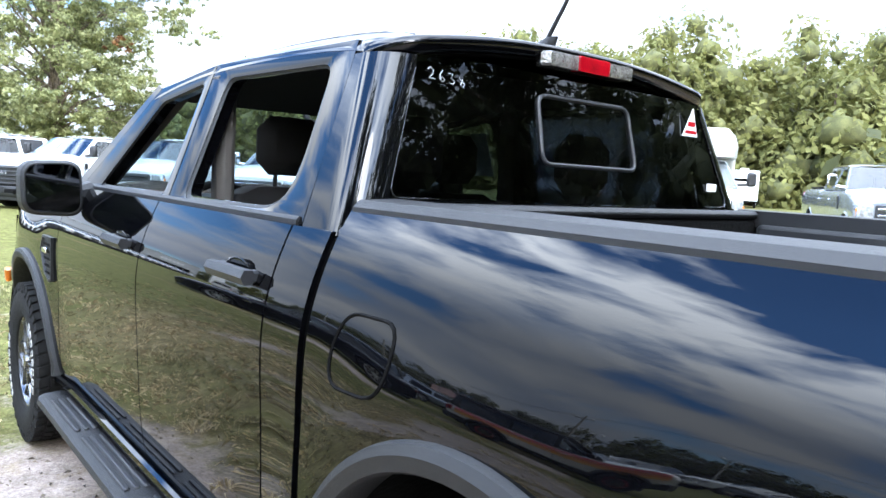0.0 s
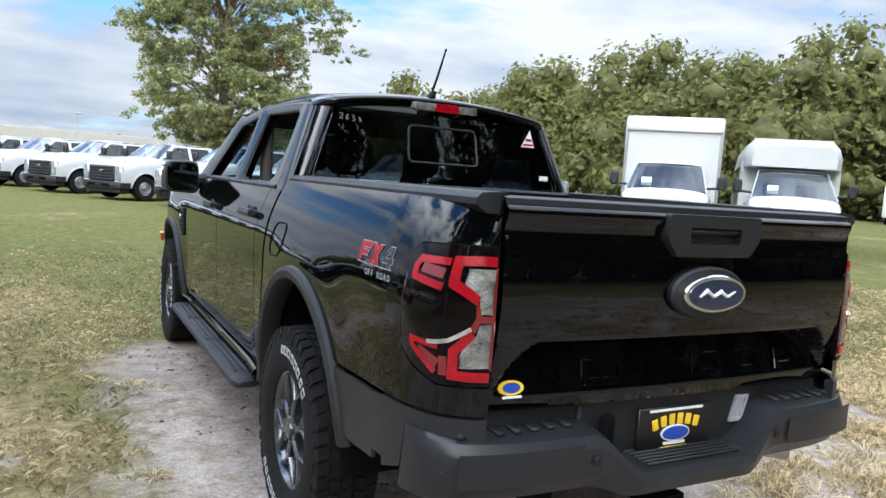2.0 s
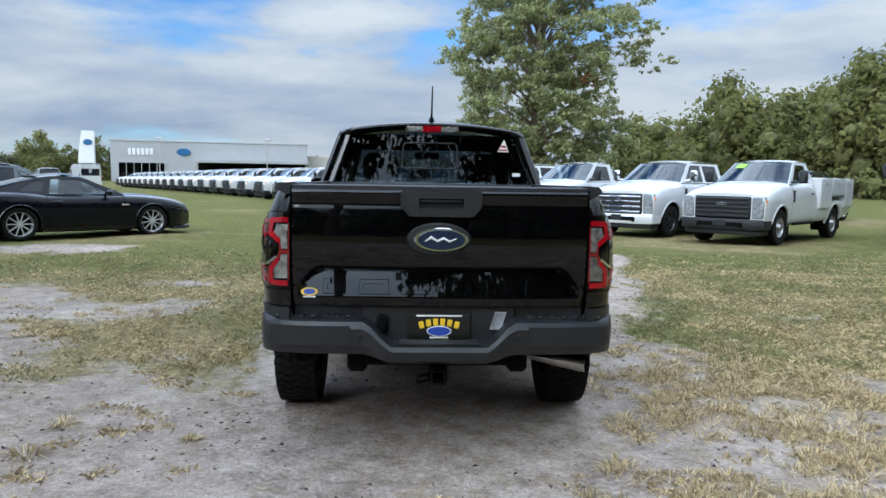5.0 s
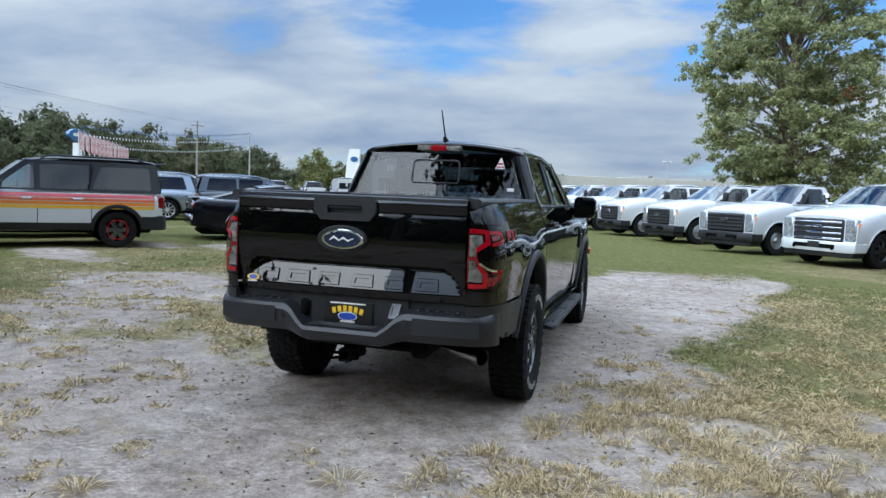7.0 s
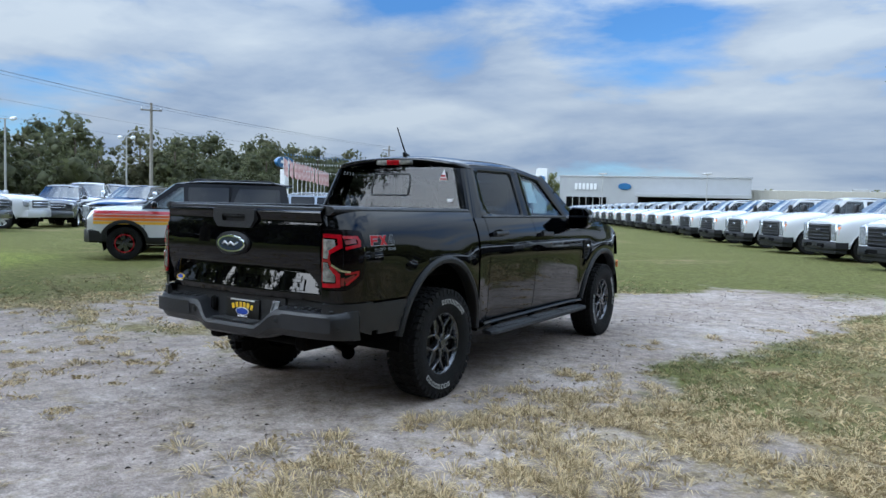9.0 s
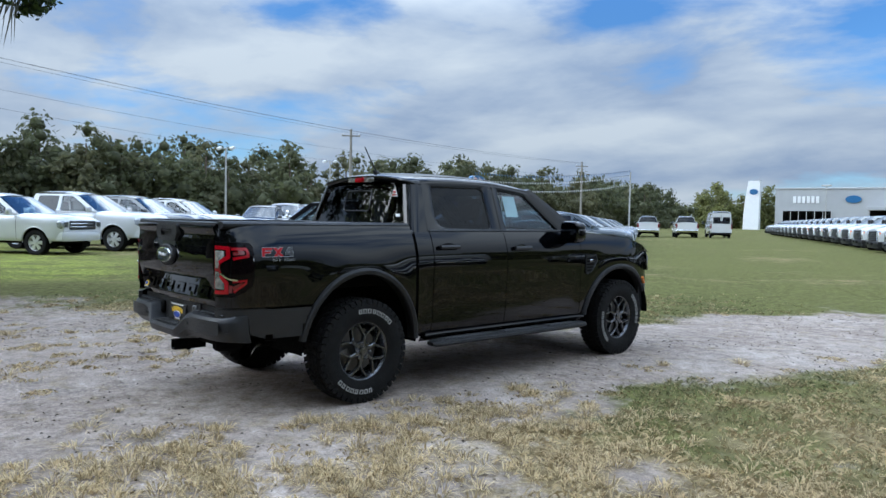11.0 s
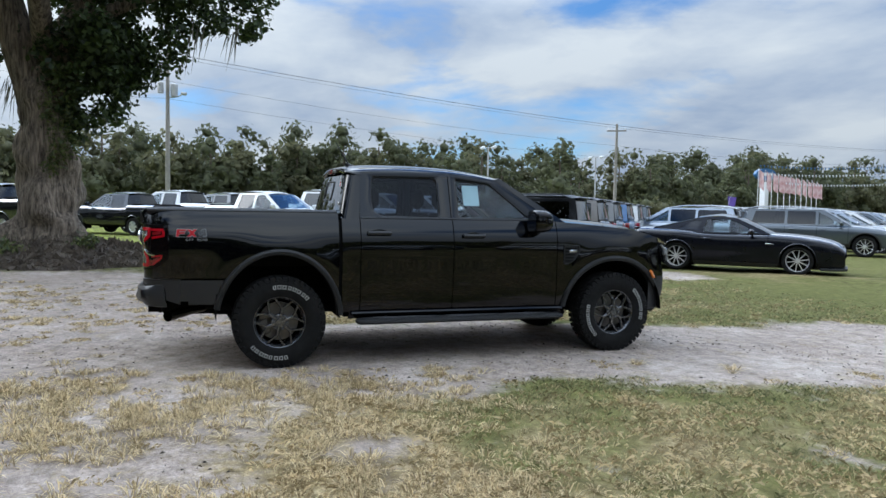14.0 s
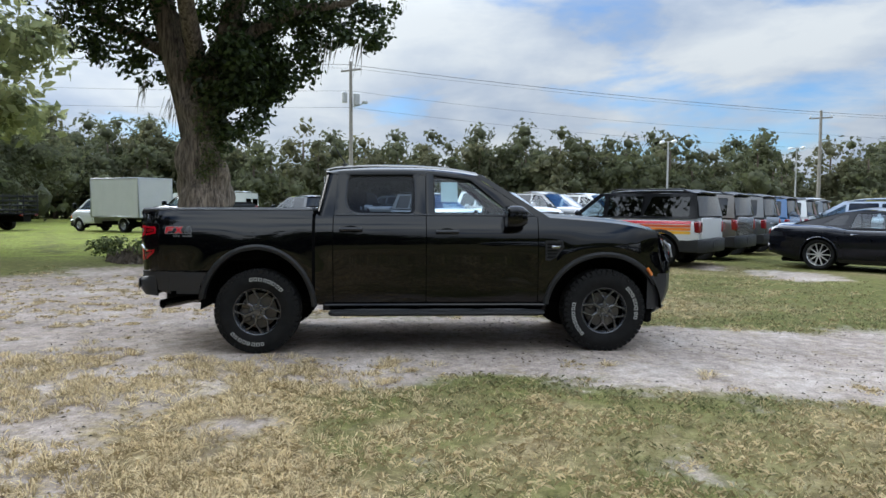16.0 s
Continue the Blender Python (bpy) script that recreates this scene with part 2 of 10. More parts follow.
def gloss_black(name, color, f0, gain, power, rough):
    """Deep black lacquer: dark face-on, mirror-like towards grazing angles."""
    m = bpy.data.materials.new(name)
    m.use_nodes = True
    n, l = m.node_tree.nodes, m.node_tree.links
    n.remove(n["Principled BSDF"])
    co = n.new("ShaderNodeTexCoord")
    nz = n.new("ShaderNodeTexNoise"); nz.inputs["Scale"].default_value = 7.0; nz.inputs["Detail"].default_value = 6
    l.new(co.outputs["Object"], nz.inputs["Vector"])
    rp = n.new("ShaderNodeValToRGB")
    rp.color_ramp.elements[0].color, rp.color_ramp.elements[1].color = (*[c * 0.7 for c in color], 1), (*[c * 1.4 for c in color], 1)
    l.new(nz.outputs["Fac"], rp.inputs[0])
    df = n.new("ShaderNodeBsdfDiffuse"); l.new(rp.outputs[0], df.inputs["Color"])
    gl = n.new("ShaderNodeBsdfGlossy"); gl.inputs["Color"].default_value = (0.96, 0.97, 1, 1)
    rr = n.new("ShaderNodeMapRange"); rr.inputs["To Min"].default_value, rr.inputs["To Max"].default_value = rough * 0.5, rough * 1.6
    l.new(nz.outputs["Fac"], rr.inputs[0]); l.new(rr.outputs[0], gl.inputs["Roughness"])
    lw = n.new("ShaderNodeLayerWeight"); lw.inputs["Blend"].default_value = 0.5
    pw = n.new("ShaderNodeMath"); pw.operation = "POWER"; pw.inputs[1].default_value = power
    l.new(lw.outputs["Facing"], pw.inputs[0])
    ad = n.new("ShaderNodeMath"); ad.operation = "MULTIPLY_ADD"; ad.use_clamp = True
    l.new(pw.outputs[0], ad.inputs[0]); ad.inputs[1].default_value = gain; ad.inputs[2].default_value = f0
    mx = n.new("ShaderNodeMixShader")
    l.new(ad.outputs[0], mx.inputs[0]); l.new(df.outputs[0], mx.inputs[1]); l.new(gl.outputs[0], mx.inputs[2])
    l.new(mx.outputs[0], n["Material Output"].inputs[0])
    return m


PAINT_BLACK = mat("black_paint", (0.0012, 0.0013, 0.0018), 0.02, 0, 0, 0.2, 7, rvary=0.01, spec=0.41)
PAINT_WHITE = mat("white_paint", (0.57, 0.58, 0.585), 0.25, 0, 0.8, 0.03, 3, rvary=0.05)
PAINT_NAVY = gloss_black("charcoal_paint", (0.005, 0.0055, 0.008), 0.018, 0.9, 2.6, 0.05)
PAINT_GREY = mat("grey_paint", (0.10, 0.105, 0.11), 0.22, 0.4, 1.0, 0.08, 20)
PAINT_SLATE = mat("slate_blue_paint", (0.07, 0.085, 0.10), 0.22, 0.4, 1.0, 0.08, 20)
PAINT_BROWN = mat("grey_brown_paint", (0.12, 0.11, 0.10), 0.25, 0.3, 1.0, 0.08, 20)
PAINT_BLUE = mat("blue_paint", (0.03, 0.10, 0.24), 0.22, 0.2, 1.0, 0.08, 20)
PAINT_SILVER = mat("silver_blue_paint", (0.27, 0.31, 0.37), 0.25, 0.5, 1.0, 0.06, 20)
PAINT_DARK = gloss_black("dark_paint", (0.008, 0.0085, 0.010), 0.02, 0.9, 2.8, 0.06)
STRIPES = [mat("red_stripe", (0.45, 0.02, 0.03), 0.3, 0, 0.8), mat("rust_stripe", (0.55, 0.09, 0.02), 0.3, 0, 0.8),
           mat("orange_stripe", (0.75, 0.22, 0.02), 0.3, 0, 0.8), mat("yellow_stripe", (0.8, 0.45, 0.03), 0.3, 0, 0.8)]
PLASTIC = mat("textured_dark_plastic", (0.0105, 0.011, 0.012), 0.5, 0, 0, 0.18, 14, 0.25, 900, 0.08, spec=0.4)
PLASTIC_GREY = mat("grey_satin_plastic", (0.015, 0.0158, 0.018), 0.4, 0, 0, 0.15, 10, 0.12, 700, 0.06, spec=0.45)
BLACK = mat("black_underbody", (0.003, 0.003, 0.003), 0.85, 0, 0, 0.2, 6, 0.3, 40, spec=0.1)
RUBBER = mat("tyre_rubber", (0.0055, 0.0055, 0.0055), 0.82, 0, 0, 0.25, 18, 0.3, 140, 0.08, color2=(0.012, 0.0117, 0.0113), spec=0.2)
RIM_DARK = mat("dark_grey_alloy", (0.115, 0.12, 0.13), 0.26, 0.85, 0.3, 0.15, 20, rvary=0.08)
RIM_SILVER = mat("bright_silver_alloy", (0.72, 0.72, 0.73), 0.3, 0.6, 0.3, 0.08, 20)
RIM_BLACK = mat("black_alloy", (0.02, 0.02, 0.022), 0.3, 0.3, 0.5, 0.1, 20)
STEEL = mat("steel_wheel", (0.38, 0.38, 0.39), 0.35, 0.8, 0, 0.1, 15)
CHROME = mat("chrome", (0.75, 0.76, 0.78), 0.07, 1.0, 0, 0.03, 12)
EXHAUST = mat("exhaust_steel", (0.45, 0.43, 0.40), 0.22, 1.0, 0, 0.15, 25)
LETTER_WHITE = mat("tyre_lettering_white", (0.42, 0.42, 0.40), 0.7, 0, 0, 0.25, 40)
RED_LENS = mat("red_lens", (0.16, 0.003, 0.006), 0.12, 0, 1.0, 0.1, 60, 0.15, 300)
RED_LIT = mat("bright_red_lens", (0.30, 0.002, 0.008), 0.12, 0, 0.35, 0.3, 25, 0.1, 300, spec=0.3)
CLEAR_LENS = mat("clear_ribbed_lens", (0.13, 0.125, 0.115), 0.16, 0.6, 0.5, 0.8, 26, 0.35, 160, color2=(0.42, 0.41, 0.38))
SMOKE_LENS = gloss_black("smoked_lens", (0.004, 0.0025, 0.0028), 0.012, 0.9, 3.0, 0.03)
AMBER = mat("amber_lens", (0.75, 0.20, 0.02), 0.15, 0, 1.0)
HEADLAMP = mat("headlamp_lens", (0.34, 0.36, 0.38), 0.15, 0.5, 1.0, 0.7, 16, 0.3, 60)
BLUE_BADGE = mat("badge_blue", (0.016, 0.026, 0.07), 0.18, 0.3, 0.8)
INTERIOR = mat("dark_interior_trim", (0.008, 0.008, 0.008), 0.8, 0, 0, 0.2, 15, 0.2, 200, spec=0.2)
INTERIOR_LIGHT = mat("beige_pillar_trim", (0.075, 0.068, 0.06), 0.75, 0, 0, 0.1, 15, 0.1, 200)
SEAT = mat("black_seat_cloth", (0.009, 0.009, 0.0095), 0.9, 0, 0, 0.25, 25, 0.4, 350)
PAPER = mat("printed_paper", (0.62, 0.68, 0.66), 0.7, 0, 0, 0.12, 12)
STICKER_WHITE = mat("sticker_white", (0.75, 0.74, 0.72), 0.5, 0, 0, 0.05, 30)
STICKER_RED = mat("sticker_red", (0.36, 0.006, 0.012), 0.4, 0, 0, 0.08, 30, spec=0.15)
STICKER_YELLOW = mat("sticker_yellow", (0.8, 0.52, 0.02), 0.45, 0, 0, 0.08, 30)
STICKER_BLUE = mat("sticker_blue", (0.02, 0.06, 0.35), 0.4, 0, 0, 0.08, 30)
STICKER_BLACK = mat("sticker_black", (0.006, 0.006, 0.006), 0.35, 0, 0, 0.1, 30)
STICKER_GREY = mat("sticker_grey", (0.28, 0.29, 0.30), 0.45, 0, 0, 0.1, 30)
STICKER_GREEN = mat("sticker_green", (0.25, 0.62, 0.04), 0.5, 0, 0, 0.08, 30)
GLASS_CLEAR = glass("window_glass", (0.72, 0.80, 0.80))
GLASS_SIDE = glass("side_window_glass", (0.60, 0.74, 0.80), -0.025)
GLASS_PRIVACY = glass("dark_side_glass", (0.05, 0.065, 0.085), -0.045)
GLASS_TINT = glass("privacy_glass", (0.035, 0.038, 0.042), -0.015)
GLASS_REAR = glass("dark_rear_glass", (0.08, 0.087, 0.09), -0.035)
GLASS_SHIELD = glass("windshield_glass", (0.34, 0.42, 0.45), 0.03)
MIRROR = mat("mirror_glass", (0.12, 0.13, 0.15), 0.02, 1.0, 0, 0.02)
BOX_WHITE = mat("white_box_panel", (0.44, 0.445, 0.42), 0.42, 0, 0.1, 0.05, 1.5, rvary=0.06)
ALU = mat("aluminium_trim", (0.42, 0.43, 0.44), 0.32, 0.9, 0, 0.08, 12)
BARK = mat("oak_bark", (0.105, 0.083, 0.066), 0.92, 0, 0, 0.55, 5, 1.0, 16, color2=(0.23, 0.19, 0.155))
def furrows(m):
    """Upright furrows and pale streaks over bark."""
    n, l = m.node_tree.nodes, m.node_tree.links
    b = n["Principled BSDF"]
    co = n.new("ShaderNodeTexCoord")
    mp = n.new("ShaderNodeMapping"); mp.inputs["Scale"].default_value = (15, 15, 1.9)
    l.new(co.outputs["Object"], mp.inputs[0])
    nz = n.new("ShaderNodeTexNoise"); nz.inputs["Scale"].default_value, nz.inputs["Detail"].default_value, nz.inputs["Roughness"].default_value = 1.0, 8.0, 0.68
    l.new(mp.outputs[0], nz.inputs["Vector"])
    rp = n.new("ShaderNodeValToRGB")
    rp.color_ramp.elements[0].position, rp.color_ramp.elements[1].position = 0.36, 0.64
    rp.color_ramp.elements[0].color, rp.color_ramp.elements[1].color = (0.05, 0.038, 0.028, 1), (0.37, 0.295, 0.225, 1)
    l.new(nz.outputs["Fac"], rp.inputs[0]); l.new(rp.outputs[0], b.inputs["Base Color"])
    bp = n.new("ShaderNodeBump"); bp.inputs["Strength"].default_value, bp.inputs["Distance"].default_value = 1.0, 0.12
    l.new(nz.outputs["Fac"], bp.inputs["Height"]); l.new(bp.outputs[0], b.inputs["Normal"])


furrows(BARK)
BARK_PINE = mat("pine_bark", (0.12, 0.09, 0.07), 0.92, 0, 0, 0.4, 3, 0.8, 12)
LEAF_OAK = mat("oak_leaves", (0.026, 0.046, 0.014), 0.55, 0, 0, 0.3, 0.6, island=0.7, color2=(0.055, 0.085, 0.018), trans=0.35)
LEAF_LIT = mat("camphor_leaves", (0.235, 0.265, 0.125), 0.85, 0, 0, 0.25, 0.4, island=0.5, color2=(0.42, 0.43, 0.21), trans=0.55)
LEAF_RUST = mat("dead_leaves", (0.20, 0.085, 0.03), 0.7, 0, 0, 0.3, 0.5, island=0.8, color2=(0.30, 0.15, 0.06), trans=0.25)
LEAF_FOREST = mat("forest_leaves", (0.072, 0.083, 0.038), 0.9, 0, 0, 0.3, 0.12, island=0.3, color2=(0.118, 0.126, 0.058), trans=0.5)
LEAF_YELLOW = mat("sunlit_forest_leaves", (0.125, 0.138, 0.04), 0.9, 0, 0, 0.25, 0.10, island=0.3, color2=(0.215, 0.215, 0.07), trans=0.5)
LEAF_OLIVE = mat("olive_forest_leaves", (0.095, 0.10, 0.047), 0.9, 0, 0, 0.25, 0.10, island=0.3, color2=(0.158, 0.15, 0.075), trans=0.5)
for lm, sc_ in ((LEAF_FOREST, 7.0), (LEAF_YELLOW, 5.0), (LEAF_OLIVE, 7.0), (LEAF_LIT, 7.0)):
    ragged(lm, sc_, 0.62)
MOSS = mat("spanish_moss", (0.19, 0.185, 0.15), 0.9, 0, 0, 0.3, 2, island=0.5, trans=0.3)
POLE_WOOD = mat("weathered_pole_wood", (0.25, 0.23, 0.20), 0.85, 0, 0, 0.25, 6, 0.4, 30)
POLE_METAL = mat("galvanised_pole", (0.42, 0.42, 0.41), 0.5, 0.6, 0, 0.12, 6)
WIRE = mat("cable_grey", (0.09, 0.09, 0.09), 0.6)
WALL_GREY = mat("grey_metal_cladding", (0.36, 0.37, 0.38), 0.5, 0.2, 0, 0.06, 0.6, 0.1, 4)
WALL_BEIGE = mat("beige_metal_cladding", (0.40, 0.38, 0.33), 0.6, 0, 0, 0.07, 0.6)
FLAG_RED = mat("flag_red_white", (0.55, 0.20, 0.19), 0.8, 0, 0, 0.2, 2, color2=(0.75, 0.62, 0.60), trans=0.3)
SIGN_BLUE = mat("sign_blue", (0.02, 0.11, 0.26), 0.35, 0, 0.4, 0.08, 2)
SIGN_WHITE = mat("sign_white", (0.7, 0.71, 0.72), 0.45, 0, 0.1, 0.05, 2)

# ---- mesh tools ----
def lerp(a, b, t):
    return a + (b - a) * t


def curve(pts, x):
    """Piecewise-linear value through (x, value) pairs."""
    if x <= pts[0][0]:
        return pts[0][1]
    for (x0, v0), (x1, v1) in zip(pts, pts[1:]):
        if x <= x1:
            return lerp(v0, v1, (x - x0) / (x1 - x0))
    return pts[-1][1]


def smooth_curve(pts, x):
    """Monotone-ish cubic (Catmull-Rom) value through (x, value) pairs."""
    if x <= pts[0][0]:
        return pts[0][1]
    if x >= pts[-1][0]:
        return pts[-1][1]
    for i in range(len(pts) - 1):
        x0, v0 = pts[i]
        x1, v1 = pts[i + 1]
        if x <= x1:
            h, t = x1 - x0, (x - x0) / (x1 - x0)
            m0 = (v1 - pts[i - 1][1]) / (x1 - pts[i - 1][0]) if i else (v1 - v0) / h
            m1 = (pts[i + 2][1] - v0) / (pts[i + 2][0] - x0) if i + 2 < len(pts) else (v1 - v0) / h
            t2, t3 = t * t, t * t * t
            return (2 * t3 - 3 * t2 + 1) * v0 + (t3 - 2 * t2 + t) * h * m0 + (3 * t2 - 2 * t3) * v1 + (t3 - t2) * h * m1


def sstep(a, b, x):
    t = min(1.0, max(0.0, (x - a) / (b - a)))
    return t * t * (3 - 2 * t)


class Shape:
    """Collects vertices and faces of one part."""

    def __init__(self):
        self.v, self.f = [], []

    def add(self, verts, faces):
        k = len(self.v)
        self.v += [tuple(p) for p in verts]
        self.f += [tuple(i + k for i in q) for q in faces]
        return self

    def box(self, x0, x1, y0, y1, z0, z1, b=0.01, m=None):
        """Box with chamfered edges."""
        b = min(b, (x1 - x0) * 0.45, (y1 - y0) * 0.45, (z1 - z0) * 0.45)
        verts, idx = [], {}
        for sx in (0, 1):
            for sy in (0, 1):
                for sz in (0, 1):
                    c = ((x0, x1)[sx], (y0, y1)[sy], (z0, z1)[sz])
                    d = (b if sx == 0 else -b, b if sy == 0 else -b, b if sz == 0 else -b)
                    for a in range(3):
                        p = [c[i] + (d[i] if i != a else 0) for i in range(3)]
                        idx[sx, sy, sz, a] = len(verts)
                        verts.append(p)
        faces = []
        for a in range(3):
            o1, o2 = (a + 1) % 3, (a + 2) % 3
            for s in (0, 1):
                loop = []
                for u, w in ((0, 0), (1, 0), (1, 1), (0, 1)):
                    k = [0, 0, 0]
                    k[a], k[o1], k[o2] = s, u, w
                    loop.append(idx[(*k, a)])
                faces.append(loop if s else loop[::-1])
            for u in (0, 1):
                for w in (0, 1):
                    k0, k1 = [0, 0, 0], [0, 0, 0]
                    k0[a], k1[a] = 0, 1
                    k0[o1] = k1[o1] = u
                    k0[o2] = k1[o2] = w
                    loop = [idx[(*k0, o1)], idx[(*k1, o1)], idx[(*k1, o2)], idx[(*k0, o2)]]
                    faces.append(loop if (u == w) else loop[::-1])
        for sx in (0, 1):
            for sy in (0, 1):
                for sz in (0, 1):
                    loop = [idx[sx, sy, sz, a] for a in range(3)]
                    faces.append(loop if (sx + sy + sz) % 2 else loop[::-1])
        if m is not None:
            verts = [m @ Vector(p) for p in verts]
        return self.add(verts, faces)

    def grid(self, fn, nu, nv, keep=None):
        """Sheet fn(u, v) over the unit square."""
        verts = [fn(i / nu, j / nv) for j in range(nv + 1) for i in range(nu + 1)]
        faces = []
        for j in range(nv):
            for i in range(nu):
                if keep is None or keep((i + 0.5) / nu, (j + 0.5) / nv):
                    a = j * (nu + 1) + i
                    faces.append((a, a + 1, a + nu + 2, a + nu + 1))
        return self.add(verts, faces)

    def loft(self, rings, closed=True, caps=True):
        """Skin through rings of equal length."""
        n = len(rings[0])
        verts = [p for r in rings for p in r]
        faces = []
        for k in range(len(rings) - 1):
            for i in range(n if closed else n - 1):
                j = (i + 1) % n
                faces.append((k * n + i, k * n + j, (k + 1) * n + j, (k + 1) * n + i))
        if caps and closed:
            faces.append(tuple(range(n - 1, -1, -1)))
            faces.append(tuple((len(rings) - 1) * n + i for i in range(n)))
        return self.add(verts, faces)

    def tube(self, path, r, n=8, caps=True):
        """Round bar along a path; r: one radius or one a point."""
        path = [Vector(p) for p in path]
        rs = r if isinstance(r, (list, tuple)) else [r] * len(path)
        rings = []
        side = None
        for i, p in enumerate(path):
            d = (path[min(i + 1, len(path) - 1)] - path[max(i - 1, 0)]).normalized()
            if side is None:
                side = d.orthogonal().normalized()
            side = (side - d * side.dot(d)).normalized()
            up = d.cross(side)
            rings.append([p + (side * math.cos(a) + up * math.sin(a)) * rs[i] for a in (k * math.tau / n for k in range(n))])
        return self.loft(rings, True, caps)

    def lathe(self, prof, n=40, axis="x", at=(0, 0, 0), closed=False):
        """Turns (along, radius) pairs round an axis."""
        rings = []
        for k in range(n):
            a = k * math.tau / n
            c, s = math.cos(a), math.sin(a)
            ring = []
            for h, r in prof:
                p = {"x": (h, r * c, r * s), "y": (r * c, h, r * s), "z": (r * c, r * s, h)}[axis]
                ring.append((p[0] + at[0], p[1] + at[1], p[2] + at[2]))
            rings.append(ring)
        m = len(prof)
        verts = [p for r in rings for p in r]
        faces = []
        for k in range(n):
            q = (k + 1) % n
            for i in range(m if closed else m - 1):
                j = (i + 1) % m
                faces.append((k * m + i, k * m + j, q * m + j, q * m + i))
        return self.add(verts, faces)

    def prism(self, poly, axis, a, b, bevel=0.0):
        """Polygon pushed along an axis from a to b; poly in the two other coordinates, in x, y, z order."""
        def put(p, h):
            return {"x": (h, p[0], p[1]), "y": (p[0], h, p[1]), "z": (p[0], p[1], h)}[axis]
        cx = sum(p[0] for p in poly) / len(poly)
        cy = sum(p[1] for p in poly) / len(poly)
        if bevel:
            d = bevel if b > a else -bevel
            small = []
            for p in poly:
                r = math.hypot(p[0] - cx, p[1] - cy) or 1
                small.append((p[0] - (p[0] - cx) / r * bevel, p[1] - (p[1] - cy) / r * bevel))
            rings = [[put(p, a) for p in small], [put(p, a + d) for p in poly], [put(p, b - d) for p in poly], [put(p, b) for p in small]]
        else:
            rings = [[put(p, a) for p in poly], [put(p, b) for p in poly]]
        return self.loft(rings)

    def mirror(self):
        """The same again on the other side of x = 0."""
        k = len(self.v)
        self.v += [(-x, y, z) for x, y, z in self.v]
        self.f += [tuple(i + k for i in reversed(q)) for q in self.f]
        return self

    def flip(self):
        """A copy mirrored in x."""
        s = Shape()
        s.v = [(-x, y, z) for x, y, z in self.v]
        s.f = [tuple(reversed(q)) for q in self.f]
        return s

    def mesh(self, name, material, sharp=38, recalc=True):
        me = bpy.data.meshes.new(name)
        me.from_pydata(self.v, [], self.f)
        if recalc:
            bm = bmesh.new()
            bm.from_mesh(me)
            bmesh.ops.remove_doubles(bm, verts=bm.verts, dist=0.0002)
            bmesh.ops.recalc_face_normals(bm, faces=bm.faces)
            bm.to_mesh(me)
            bm.free()
        me.materials.append(material)
        me.polygons.foreach_set("use_smooth", [True] * len(me.polygons))
        if sharp:
            me.set_sharp_from_angle(angle=radians(sharp))
        return me


def part(name, shape, material, parent=None, label="", at=None, sharp=38, recalc=True):
    """One mesh object under a thing or a part."""
    me = shape.mesh(name, material, sharp, recalc) if isinstance(shape, Shape) else shape
    ob = new(name, me)
    if parent is not None:
        ob.parent = parent
    if at is not None:
        ob.matrix_basis = at
    return tagged(ob, label)


def pair(name, shape, material, parent, label="", sharp=38):
    """A part and its mirror image on the other side."""
    part(name, shape, material, parent, label, sharp=sharp)
    part(name, shape.flip(), material, parent, label, sharp=sharp)


def thing(name, label, category, m=None, group="", kind=""):
    ob = new(name)
    ob.empty_display_size = 0.3
    if m is not None:
        ob.matrix_basis = m
    return tagged(ob, label, category, group, kind)


def text_shape(words, size, depth=0.002):
    cu = bpy.data.curves.new("words", "FONT")
    cu.body, cu.size, cu.extrude, cu.align_x, cu.align_y = words, size, depth, "CENTER", "CENTER"
    ob = bpy.data.objects.new("words", cu)
    me = bpy.data.meshes.new_from_object(ob)
    s = Shape()
    s.add([tuple(v.co) for v in me.vertices], [tuple(p.vertices) for p in me.polygons])
    bpy.data.objects.remove(ob)
    return s


# ---- ground ----
def ground_height(x, y):
    rise = 0.2 * sstep(7.5, 11.4, x - 0.8 * (y - 10)) * sstep(2.0, 4.5, y) * sstep(5.0, 9.0, x)
    return rise - min(0.25, 0.01 * max(0.0, -x - 12))


def fine_height(x, y):
    """Small unevenness, none under the tyres."""
    near = sstep(1.2, 4.0, max(abs(x) - 0.6, abs(y - 1.6) - 1.9))
    n = noise.fractal(Vector((x * 0.35, y * 0.35, 0.3)), 1.0, 2.0, 3)
    return ground_height(x, y) + (0.012 + 0.03 * near) * n * sstep(150, 60, math.hypot(x, y))


